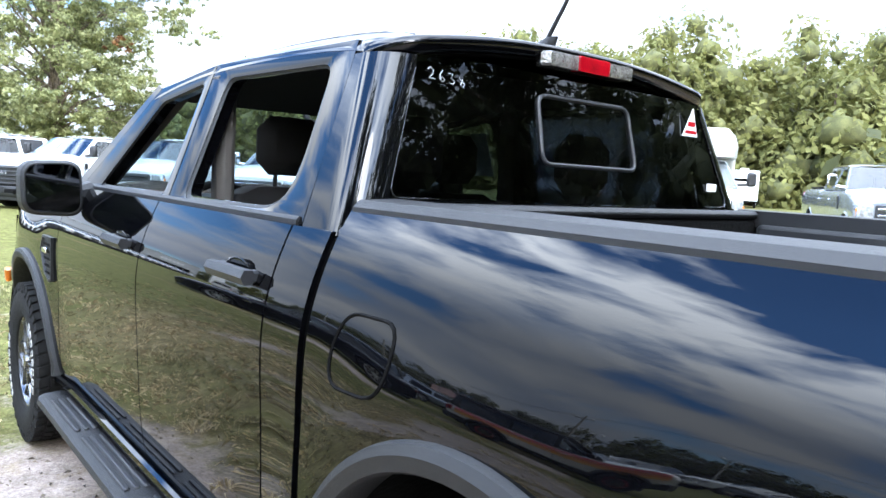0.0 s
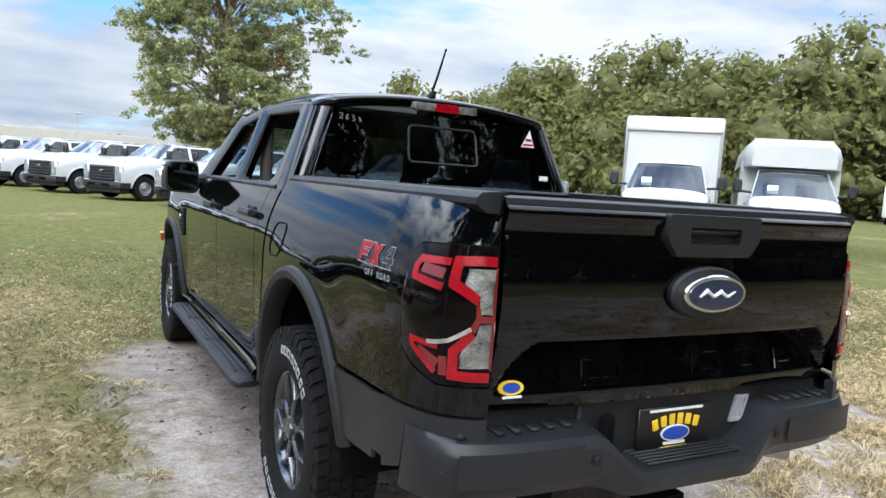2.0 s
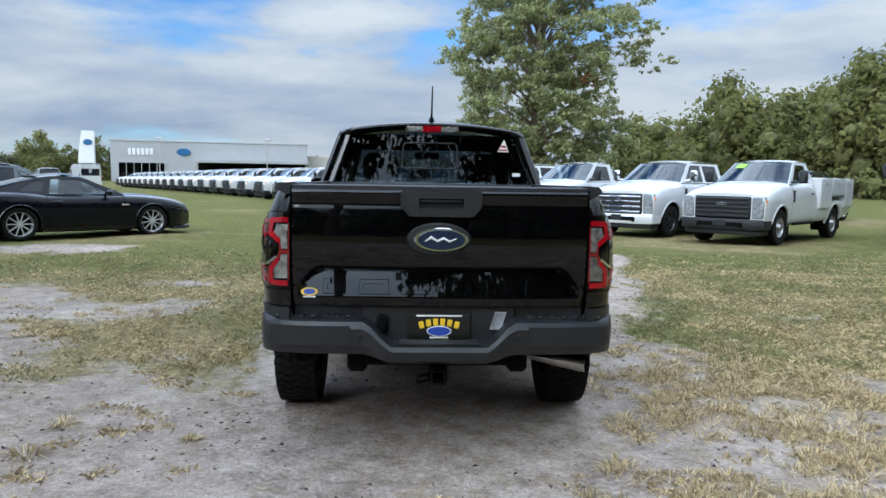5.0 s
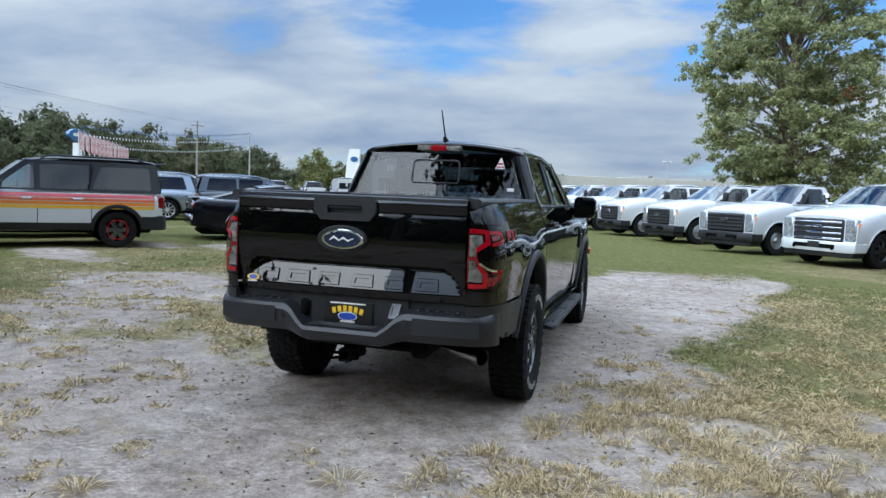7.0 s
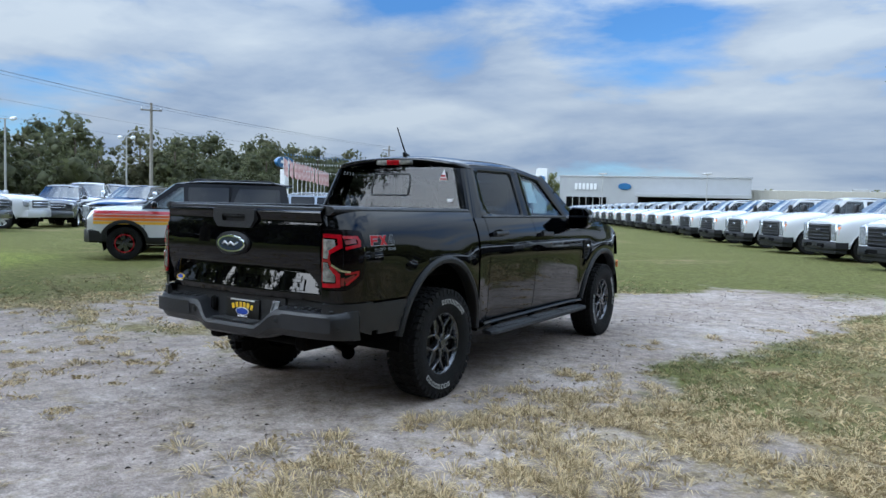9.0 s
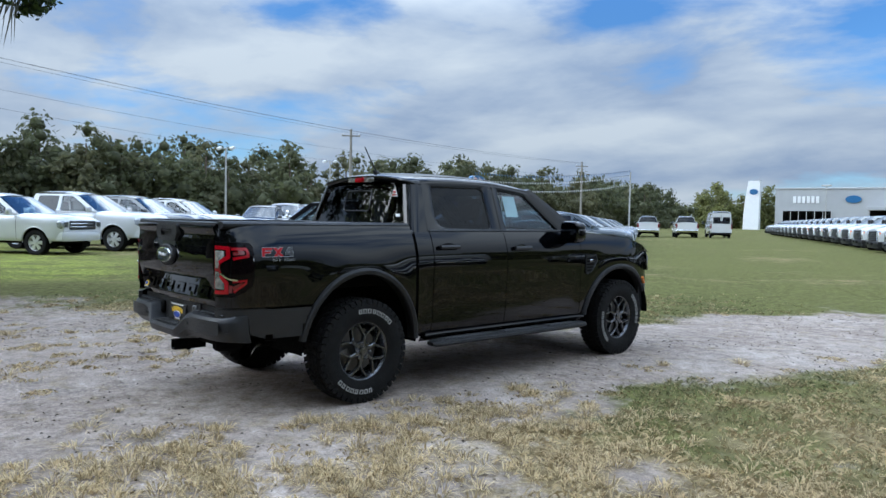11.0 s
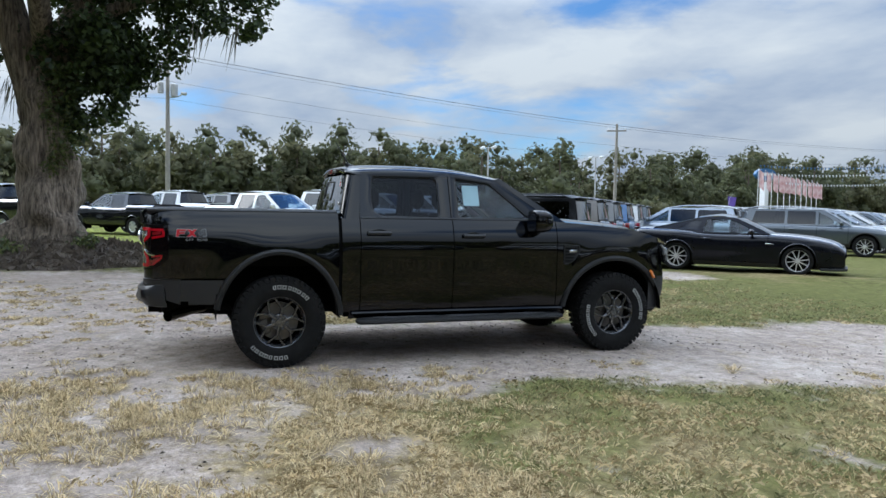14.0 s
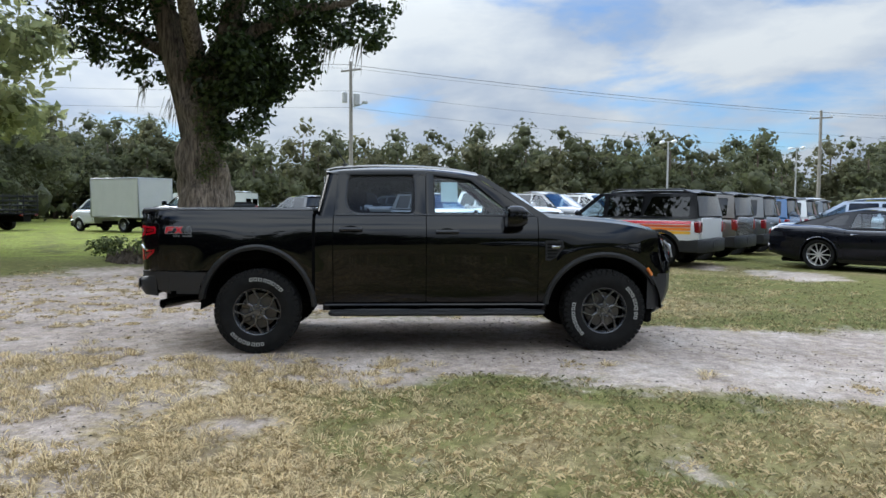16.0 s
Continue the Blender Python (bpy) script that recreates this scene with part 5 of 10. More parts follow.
def family_suv(m, paint, label, group=""):
    wb, zb = 3.02, 1.08
    nose, tail = wb + 0.92, -1.08
    cowl, top_y = wb - 0.55, wb - 1.35
    spec = dict(wb=wb, R=0.385, arch=0.455, tyre=0.255, rim_r=0.265, rim="ten", rim_mat=RIM_SILVER, paint=paint, lip=0.05, lip_mat=PLASTIC,
                bottom=((tail, 0.5), (-0.5, 0.36), (wb - 0.5, 0.34), (wb + 0.5, 0.34), (nose, 0.42)),
                top=((tail, 0.95), (tail + 0.1, zb + 0.02), (cowl - 0.1, zb), (cowl + 0.08, zb), (wb + 0.35, zb - 0.06), (nose - 0.15, zb - 0.17), (nose, zb - 0.32)),
                width=((tail, 0.84), (tail + 0.3, 0.96), (wb, 0.985), (nose - 0.3, 0.92), (nose, 0.74)), crown=0.05, belt=zb, roof=1.72, gw=(0.90, 0.66),
                roof_span=((tail + 0.12, 0), (top_y + 0.03, 0)), roof_line=((tail + 0.1, 1.64), (tail + 0.6, 1.73), (top_y - 0.6, 1.73), (top_y + 0.03, 1.63)),
                shield=((cowl + 0.1, zb + 0.02), (top_y + 0.03, 1.63)), back=((tail + 0.02, zb + 0.06), (tail + 0.2, 1.64)), seats=(0.1, 1.4))
    tz, a, b2 = 1.655, 0.5, 1.5
    spec["cells"] = [(((tail + 0.1, zb), (tail + 0.28, tz), (a, tz), (a, zb)), ((tail + 0.4, zb + 0.05), (tail + 0.52, tz - 0.07), (a - 0.06, tz - 0.07), (a - 0.06, zb + 0.05)), GLASS_TINT),
                     (((a, zb), (a, tz), (b2, tz), (b2, zb)), ((a + 0.03, zb + 0.04), (a + 0.03, tz - 0.06), (b2 - 0.05, tz - 0.06), (b2 - 0.05, zb + 0.04)), GLASS_TINT),
                     (((b2, zb), (b2, tz), (top_y - 0.05, tz), (cowl + 0.1, zb)), ((b2 + 0.04, zb + 0.04), (b2 + 0.04, tz - 0.06), (top_y - 0.16, tz - 0.07), (cowl - 0.14, zb + 0.03)), GLASS_CLEAR)]
    c = Car("suv", label, "SUV", m, spec, group)
    c.body(), c.wheels(), c.cabin()
    R = c.root
    c.seams((0.45, b2, cowl + 0.02), 0.5, zb - 0.02)
    c.handles((0.7, b2 + 0.2), 0.95, paint)
    c.mirrors(cowl - 0.2, zb + 0.02, 0.2, 0.16, paint, 0.26)
    c.strip("rocker_cladding", 0.47, wb - 0.47, 0.35, 0.46, PLASTIC, 0.01)
    part("grille", Shape().box(-0.6, 0.6, nose - 0.12, nose + 0.02, 0.55, 0.82, 0.04), PLASTIC, R)
    part("front_bumper", Shape().prism([(-0.93, nose - 0.4), (-0.82, nose - 0.06), (-0.6, nose + 0.06), (0.6, nose + 0.06), (0.82, nose - 0.06), (0.93, nose - 0.4)], "z", 0.34, 0.56, 0.03), paint, R)
    for sx in (-1, 1):
        part("headlamp", Shape().prism([(sx * 0.6, nose - 0.03), (sx * 0.92, nose - 0.3), (sx * 0.9, nose - 0.4), (sx * 0.58, nose - 0.1)], "z", 0.72, 0.88, 0.02), HEADLAMP, R)
        part("tail_lamp", Shape().box(*sorted((sx * 0.55, sx * 0.9)), tail - 0.02, tail + 0.16, 0.86, 1.0, 0.03), RED_LENS, R)
    part("rear_bumper", Shape().box(-0.86, 0.86, tail - 0.08, tail + 0.1, 0.42, 0.66, 0.04), PLASTIC, R)
    part("underbody", Shape().box(-0.55, 0.55, tail + 0.15, wb + 0.5, 0.26, 0.4, 0.05), BLACK, R)
    return R


def sport_coupe(m):
    wb, zb = 2.72, 0.93
    nose, tail = wb + 0.97, -1.12
    cowl, top_y = wb - 0.72, wb - 1.42
    spec = dict(wb=wb, R=0.345, arch=0.385, tyre=0.265, rim_r=0.255, rim="ten", rim_mat=RIM_SILVER, paint=PAINT_NAVY, lip=0.02,
                bottom=((tail, 0.36), (-0.5, 0.2), (wb - 0.5, 0.17), (wb + 0.5, 0.17), (nose, 0.24)),
                top=((tail, 0.93), (tail + 0.1, 1.0), (-0.55, 1.0), (0.1, 0.98), (0.6, zb), (cowl - 0.1, zb), (cowl + 0.15, zb + 0.0), (wb, 0.90), (wb + 0.5, 0.83), (nose - 0.12, 0.72), (nose, 0.60)),
                width=((tail, 0.80), (tail + 0.3, 0.9), (0.0, 0.955), (0.9, 0.925), (wb - 0.3, 0.945), (wb + 0.2, 0.945), (nose - 0.3, 0.86), (nose, 0.68)), crown=0.045, belt=zb, roof=1.37, gw=(0.82, 0.55),
                roof_span=((0.45, 0), (top_y + 0.03, 0)), roof_line=((0.45, 1.30), (0.9, 1.36), (top_y - 0.2, 1.35), (top_y + 0.03, 1.31)),
                shield=((cowl + 0.12, zb + 0.02), (top_y + 0.03, 1.31)), back=((-0.62, 1.03), (0.47, 1.305)), seats=(0.6, 1.3), back_glass=GLASS_TINT)
    spec["cells"] = [(((-0.62, 0.99), (0.46, 1.30), (0.62, 1.315), (0.52, zb)), ((0.0, 1.02), (0.36, 1.235), (0.55, 1.235), (0.46, 1.0)), GLASS_TINT),
                     (((0.52, zb), (0.62, 1.315), (top_y, 1.315), (cowl + 0.12, zb)), ((0.58, zb + 0.03), (0.68, 1.27), (top_y - 0.08, 1.265), (cowl - 0.12, zb + 0.02)), GLASS_CLEAR)]
    c = Car("sports_coupe", "low black two-door sports coupe with silver ten-spoke wheels", "car", m, spec)
    c.body(), c.wheels(), c.cabin()
    R = c.root
    c.seams((0.52, cowl + 0.08), 0.28, zb - 0.02)
    c.handles((0.72,), 0.80, PAINT_NAVY)
    c.mirrors(cowl - 0.28, zb + 0.0, 0.2, 0.12, PAINT_NAVY, 0.30)
    c.strip("side_skirt", 0.42, wb - 0.42, 0.18, 0.26, PLASTIC, 0.02)
    part("front_splitter", Shape().prism([(-0.9, nose - 0.5), (-0.84, nose - 0.2), (-0.6, nose + 0.05), (0.6, nose + 0.05), (0.84, nose - 0.2), (0.9, nose - 0.5)], "z", 0.14, 0.2, 0.01), PLASTIC, R)
    part("grille", Shape().box(-0.55, 0.55, nose - 0.1, nose + 0.02, 0.42, 0.62, 0.03), BLACK, R)
    for sx in (-1, 1):
        part("headlamp", Shape().prism([(sx * 0.5, nose - 0.04), (sx * 0.84, nose - 0.28), (sx * 0.83, nose - 0.36), (sx * 0.5, nose - 0.14)], "z", 0.60, 0.70, 0.015), HEADLAMP, R)
        part("tail_lamp", Shape().box(*sorted((sx * 0.45, sx * 0.8)), tail - 0.02, tail + 0.05, 0.76, 0.9, 0.02), RED_LENS, R)
        x = c.half(2.2, 0.68)
        part("side_emblem", Shape().box(*sorted((sx * (x - 0.003), sx * (x + 0.006))), 2.02, 2.2, 0.70, 0.73, 0.003), CHROME, R)
    part("rear_spoiler", Shape().box(-0.75, 0.75, tail - 0.02, tail + 0.16, 1.0, 1.03, 0.012), PAINT_NAVY, R)
    part("rear_bumper", Shape().box(-0.8, 0.8, tail - 0.05, tail + 0.2, 0.34, 0.6, 0.05), PAINT_NAVY, R)
    part("underbody", Shape().box(-0.6, 0.6, tail + 0.2, wb + 0.5, 0.14, 0.26, 0.04), BLACK, R)
    return R


def cutaway_van(m, kind, label):
    """White cutaway cab with a cargo box or a shuttle-bus body behind it."""
    wb = 4.0
    nose, cowl = wb + 0.82, wb + 0.10
    rear, zb, top_y = wb - 1.42, 1.28, wb - 0.62
    spec = dict(wb=wb, R=0.39, arch=0.46, tyre=0.24, rim_r=0.22, rim="steel", rim_mat=STEEL, paint=PAINT_WHITE, lip=0.03,
                bottom=((rear, 0.5), (wb - 0.5, 0.48), (wb + 0.5, 0.55), (nose, 0.6)), top=((rear, zb), (cowl - 0.05, zb), (cowl + 0.15, zb + 0.0), (nose - 0.2, 1.16), (nose, 1.06)),
                width=((rear, 0.99), (wb, 1.0), (nose - 0.3, 0.97), (nose, 0.86)), crown=0.06, belt=zb, roof=1.98, gw=(0.93, 0.76),
                roof_span=((rear, 0), (top_y + 0.03, 0)), roof_line=((rear, 1.96), (top_y - 0.3, 1.97), (top_y + 0.03, 1.92)),
                shield=((cowl + 0.12, zb + 0.02), (top_y + 0.03, 1.92)), back=((rear + 0.01, zb), (rear + 0.01, 1.9)), back_glass=GLASS_TINT, seats=(rear + 0.5,),
                cells=[(((rear, zb), (rear, 1.93), (top_y, 1.93), (cowl + 0.12, zb)), ((rear + 0.2, zb + 0.03), (rear + 0.2, 1.86), (top_y - 0.05, 1.86), (cowl - 0.12, zb + 0.02)), GLASS_CLEAR)])
    spec["arch"] = 0.46
    c = Car("box_truck" if kind == "box" else "shuttle_bus", label, "truck" if kind == "box" else "bus", m, spec)
    c.body(), c.cabin()
    R = c.root
    for sx in (-1, 1):
        add_wheel(R, sx * 0.86, wb, 0.39, 0.24, 0.22, "steel", STEEL)
        add_wheel(R, sx * 0.80, 0.0, 0.39, 0.46, 0.22, "steel", STEEL)
    c.seams((rear + 0.12, cowl + 0.02), 0.55, zb - 0.02)
    c.handles((rear + 0.3,), 1.1, PLASTIC)
    c.mirrors(cowl - 0.12, zb + 0.08, 0.2, 0.32, PLASTIC, 0.42)
    part("grille", Shape().box(-0.64, 0.64, nose - 0.06, nose + 0.03, 0.72, 1.06, 0.02), BLACK, R, "black grille behind chrome bars")
    for z in (0.735, 0.82, 0.90, 0.98, 1.05):
        part("grille_bar", Shape().box(-0.62, 0.62, nose + 0.025, nose + 0.05, z - 0.016, z + 0.016, 0.008), CHROME, R)
    for x in (-0.63, -0.46, 0.46, 0.63):
        part("grille_post", Shape().box(x - 0.022, x + 0.022, nose + 0.02, nose + 0.058, 0.72, 1.065, 0.008), CHROME, R)
    oval_badge(R, pose(0, nose + 0.05, 0.9, 0, 0, 180), 0.12, 0.05, CHROME, PLASTIC)
    for sx in (-1, 1):
        part("headlamp", Shape().box(*sorted((sx * 0.62, sx * 0.9)), nose - 0.14, nose + 0.01, 0.78, 1.04, 0.03), HEADLAMP, R)
        part("turn_lamp", Shape().box(*sorted((sx * 0.83, sx * 0.93)), nose - 0.16, nose - 0.01, 0.80, 0.93, 0.02), AMBER, R)
    part("front_bumper", Shape().prism([(-0.97, nose - 0.3), (-0.95, nose + 0.0), (-0.75, nose + 0.1), (0.75, nose + 0.1), (0.95, nose), (0.97, nose - 0.3)], "z", 0.53, 0.70, 0.03), CHROME, R)
    part("lower_valance", Shape().prism([(-0.96, nose - 0.3), (-0.94, nose - 0.02), (-0.74, nose + 0.085), (0.74, nose + 0.085), (0.94, nose - 0.02), (0.96, nose - 0.3)], "z", 0.30, 0.525, 0.02), PLASTIC, R)
    part("front_plate", Shape().box(-0.155, 0.155, nose + 0.1, nose + 0.112, 0.50, 0.64, 0.004), PLASTIC, R)
    part("plate_bar", Shape().box(-0.1, 0.1, nose + 0.112, nose + 0.115, 0.55, 0.6, 0.001), STICKER_YELLOW, R)
    part("windshield_notice", Shape().box(0.34, 0.58, cowl - 0.03, cowl - 0.02, zb + 0.10, zb + 0.30, 0.002), PAPER, R)
    part("chassis", Shape().box(-0.45, 0.45, -1.4, wb + 0.5, 0.42, 0.62, 0.04).tube([(-0.8, 0, 0.39), (0.8, 0, 0.39)], 0.07), BLACK, R)
    tail = -1.6
    if kind == "box":
        bx = part("cargo_box", Shape().box(-1.18, 1.18, tail, rear - 0.02, 0.86, 3.12, 0.03), BOX_WHITE, R)
        for z in (0.86, 3.06):
            part("box_rail", Shape().box(-1.195, 1.195, tail - 0.01, rear + 0.0, z, z + 0.09, 0.015), ALU, bx)
        for sx in (-1, 1):
            for y in (tail, rear - 0.09):
                part("corner_post", Shape().box(*sorted((sx * 1.12, sx * 1.2)), y - 0.008, y + 0.09, 0.86, 3.12, 0.015), ALU, bx)
            for k in range(1, 8):
                y = lerp(tail, rear, k / 8)
                part("panel_seam", Shape().box(*sorted((sx * 1.179, sx * 1.186)), y - 0.012, y + 0.012, 0.96, 3.05, 0.003), BOX_WHITE, bx)
        part("front_cap", Shape().prism([(rear - 0.04, 2.78), (rear + 0.05, 2.8), (rear + 0.05, 3.05), (rear - 0.04, 3.17)], "x", -1.17, 1.17, 0.01), ALU, bx)
        pair("mud_flap", Shape().box(0.55, 1.05, -0.62, -0.6, 0.3, 0.8, 0.004), BLACK, R)
    else:
        prof = [(-1.14, 0.6), (-1.17, 0.9), (-1.16, 2.1), (-1.08, 2.55), (-0.9, 2.74), (0.9, 2.74), (1.08, 2.55), (1.16, 2.1), (1.17, 0.9), (1.14, 0.6)]
        body = part("bus_body", Shape().loft([[(x, tail, z) for x, z in prof], [(x, rear - 0.25, z) for x, z in prof], [(x * 0.985, rear + 0.12, 1.9 + (z - 1.9) if z > 1.9 else z) for x, z in prof]]), BOX_WHITE, R)
        cap = [(-1.10, 2.02), (-1.12, 2.3), (-1.04, 2.55), (-0.88, 2.72), (0.88, 2.72), (1.04, 2.55), (1.12, 2.3), (1.10, 2.02)]
        part("over_cab_cap", Shape().loft([[(x, rear, z) for x, z in cap], [(x * 0.97, rear + 0.55, 2.02 + (z - 2.02) * 0.97) for x, z in cap], [(x * 0.84, rear + 0.86, 2.04 + (z - 2.02) * 0.74) for x, z in cap]]), BOX_WHITE, body)
        part("roof_rib", Shape().tube([(-0.9, rear + 0.2, 2.74), (0.9, rear + 0.2, 2.74)], 0.02), BOX_WHITE, body)
        for sx in (-1, 1):
            for k in range(4):
                y = tail + 0.35 + k * 0.95
                if y + 0.75 < rear:
                    part("bus_window", Shape().box(*sorted((sx * 1.155, sx * 1.175)), y, y + 0.75, 1.35, 2.05, 0.02), GLASS_TINT, body)
    return R


def cargo_van(m, label):
    """Tall white panel van."""
    wb, zb, H = 3.75, 1.35, 2.62
    nose, tail = wb + 0.95, -1.25
    cowl, top_y = wb + 0.30, wb - 0.75
    spec = dict(wb=wb, R=0.36, arch=0.43, tyre=0.24, rim_r=0.21, rim="steel", rim_mat=STEEL, paint=PAINT_WHITE, lip=0.03, lip_mat=PLASTIC,
                bottom=((tail, 0.45), (wb, 0.38), (nose, 0.42)), top=((tail, zb), (cowl - 0.1, zb), (cowl + 0.1, zb - 0.03), (nose - 0.25, 1.12), (nose, 0.95)),
                width=((tail, 1.0), (wb, 1.02), (nose - 0.3, 0.96), (nose, 0.8)), crown=0.05, belt=zb, roof=H, gw=(1.0, 0.84),
                roof_span=((tail, 0), (top_y + 0.03, 0)), roof_line=((tail, H - 0.06), (tail + 0.5, H), (top_y - 0.7, H - 0.02), (top_y + 0.03, H - 0.2)),
                shield=((cowl + 0.12, zb), (top_y + 0.03, H - 0.2)), back=((tail + 0.0, zb + 0.12), (tail + 0.06, zb + 0.78)), seats=(wb - 1.0,))
    a = wb - 1.35
    spec["cells"] = [(((a, zb), (a, H - 0.1), (top_y, H - 0.22), (cowl + 0.12, zb)), ((a + 0.18, zb + 0.04), (a + 0.18, zb + 0.66), (top_y + 0.05, zb + 0.68), (cowl - 0.12, zb + 0.03)), GLASS_CLEAR)]
    c = Car("cargo_van", label, "van", m, spec)
    c.body(), c.wheels(), c.cabin()
    R = c.root
    for sx in (-1, 1):
        part("side_panel", Shape().loft([[(sx * c.gx(z), y, z) for z in (zb, 1.8, H - 0.1)] + [(sx * (c.gx(z) - 0.05), y, z) for z in (H - 0.1, 1.8, zb)] for y in (tail + 0.02, a)]), PAINT_WHITE, R)
        part("headlamp", Shape().box(*sorted((sx * 0.6, sx * 0.9)), nose - 0.25, nose - 0.02, 0.8, 1.05, 0.04), HEADLAMP, R)
        part("tail_lamp", Shape().box(*sorted((sx * 0.9, sx * 1.0)), tail - 0.03, tail + 0.06, 0.95, 1.45, 0.02), RED_LENS, R)
        part("rear_door", Shape().loft([[(sx * x, tail - 0.005, z) for x, z in ((0.02, 0.6), (0.93, 0.6), (0.82, H - 0.14), (0.02, H - 0.12))], [(sx * x, tail + 0.04, z) for x, z in ((0.02, 0.6), (0.93, 0.6), (0.82, H - 0.14), (0.02, H - 0.12))]]), PAINT_WHITE, R)
        part("rear_door_window", Shape().box(*sorted((sx * 0.1, sx * 0.78)), tail - 0.014, tail - 0.006, zb + 0.1, zb + 0.75, 0.003), GLASS_TINT, R)
    c.mirrors(cowl - 0.1, zb + 0.02, 0.18, 0.3, PLASTIC, 0.36)
    part("front_bumper", Shape().box(-0.92, 0.92, nose - 0.2, nose + 0.04, 0.36, 0.66, 0.06), PLASTIC, R)
    part("grille", Shape().box(-0.5, 0.5, nose - 0.1, nose + 0.02, 0.72, 0.95, 0.03), PLASTIC, R)
    part("rear_bumper", Shape().box(-0.95, 0.95, tail - 0.1, tail + 0.05, 0.42, 0.58, 0.03), PLASTIC, R)
    part("underbody", Shape().box(-0.6, 0.6, tail + 0.1, wb + 0.4, 0.3, 0.46, 0.04), BLACK, R)
    return R


def stake_truck(m):
    """Black flatbed with stake racks."""
    R = thing("stake_truck", "black stake-bed truck with slatted side racks", "truck", m)
    part("deck", Shape().box(-1.15, 1.15, -1.8, 2.6, 0.95, 1.08, 0.02), BLACK, R)
    part("frame", Shape().box(-0.45, 0.45, -1.7, 5.0, 0.55, 0.95, 0.03).tube([(-0.85, 0, 0.45), (0.85, 0, 0.45)], 0.07), BLACK, R)
    for sx in (-1, 1):
        for k in range(6):
            part("stake", Shape().box(*sorted((sx * 1.10, sx * 1.15)), -1.78 + k * 0.86, -1.71 + k * 0.86, 1.08, 2.25, 0.008), PLASTIC, R)
        for k in range(4):
            part("rack_slat", Shape().box(*sorted((sx * 1.152, sx * 1.175)), -1.8, 2.6, 1.2 + k * 0.28, 1.32 + k * 0.28, 0.008), PLASTIC_GREY, R)
        add_wheel(R, sx * 0.85, 0.0, 0.44, 0.5, 0.24, "steel", STEEL)
        add_wheel(R, sx * 0.95, 4.3, 0.44, 0.26, 0.24, "steel", STEEL)
        part("tail_lamp", Shape().box(*sorted((sx * 0.7, sx * 0.95)), -1.84, -1.79, 0.9, 1.0, 0.01), RED_LENS, R)
    cab = part("cab", Shape().prism([(2.75, 0.6), (5.3, 0.6), (5.35, 1.25), (4.6, 1.42), (4.05, 2.2), (2.8, 2.25)], "x", -1.0, 1.0, 0.06), PAINT_DARK, R)
    pair("cab_window", Shape().loft([[(1.004, y, z) for y, z in ((3.1, 1.5), (4.35, 1.5), (3.9, 2.08), (3.1, 2.08))], [(1.012, y, z) for y, z in ((3.1, 1.5), (4.35, 1.5), (3.9, 2.08), (3.1, 2.08))]]), GLASS_TINT, cab)
    for k in range(4):
        part("rack_slat", Shape().box(-1.1, 1.1, 2.58, 2.61, 1.2 + k * 0.28, 1.32 + k * 0.28, 0.008), SIGN_WHITE, R)
    return R


def camper(m):
    """White travel trailer with rounded ends."""
    R = thing("camper_trailer", "white travel trailer with dark windows and grey stripe", "trailer", m)
    prof = [(-3.2, 0.6), (-3.3, 1.0), (-3.25, 2.9), (-3.0, 3.1), (2.4, 3.1), (3.0, 2.8), (3.35, 1.7), (3.2, 0.6)]
    b = part("trailer_body", Shape().prism(prof, "x", -1.2, 1.2, 0.06), BOX_WHITE, R)
    for sx in (-1, 1):
        part("stripe", Shape().box(*sorted((sx * 1.202, sx * 1.208)), -3.1, 3.1, 1.15, 1.4, 0.002), WALL_GREY, b)
        for y in (-2.4, -0.6, 1.3):
            part("trailer_window", Shape().box(*sorted((sx * 1.19, sx * 1.215)), y, y + 0.9, 1.75, 2.3, 0.01), GLASS_TINT, b)
        for y in (-0.5, 0.4):
            add_wheel(R, sx * 1.02, y, 0.34, 0.2, 0.19, "steel", STEEL)
    part("roof_unit", Shape().box(-0.35, 0.35, -0.6, 0.5, 3.08, 3.32, 0.05), BOX_WHITE, b)
    part("front_window", Shape().box(-0.7, 0.7, 3.16, 3.2, 1.9, 2.4, 0.01), GLASS_TINT, b, at=pose(0, 0, 0))
    part("drawbar", Shape().tube([(-0.6, 3.1, 0.5), (0, 4.4, 0.5), (0.6, 3.1, 0.5)], 0.05).box(-0.6, 0.6, -3.0, 3.1, 0.42, 0.6, 0.02), BLACK, R)
    return R


UX = Vector((0.74, 0.672, 0)).normalized()


def on_lot(x, y, yaw, wb=0.0):
    """A pose with the tyres on the ground; yaw: degrees from +y to the left."""
    return pose(x, y, ground_height(x, y), 0, 0, yaw)


def by_wheel(wx, wy, hx, hy, along, side):
    """The pose of a vehicle that heads (hx, hy) and whose wheel at (side, along) in its own frame stands at (wx, wy)."""
    h = Vector((hx, hy)).normalized()
    right = Vector((h.y, -h.x))
    o = Vector((wx, wy)) - h * along - right * side
    return on_lot(o.x, o.y, math.degrees(math.atan2(-h.x, h.y)))


BACK = (-UX.x, -UX.y)
ROW = (-0.848, -0.530)
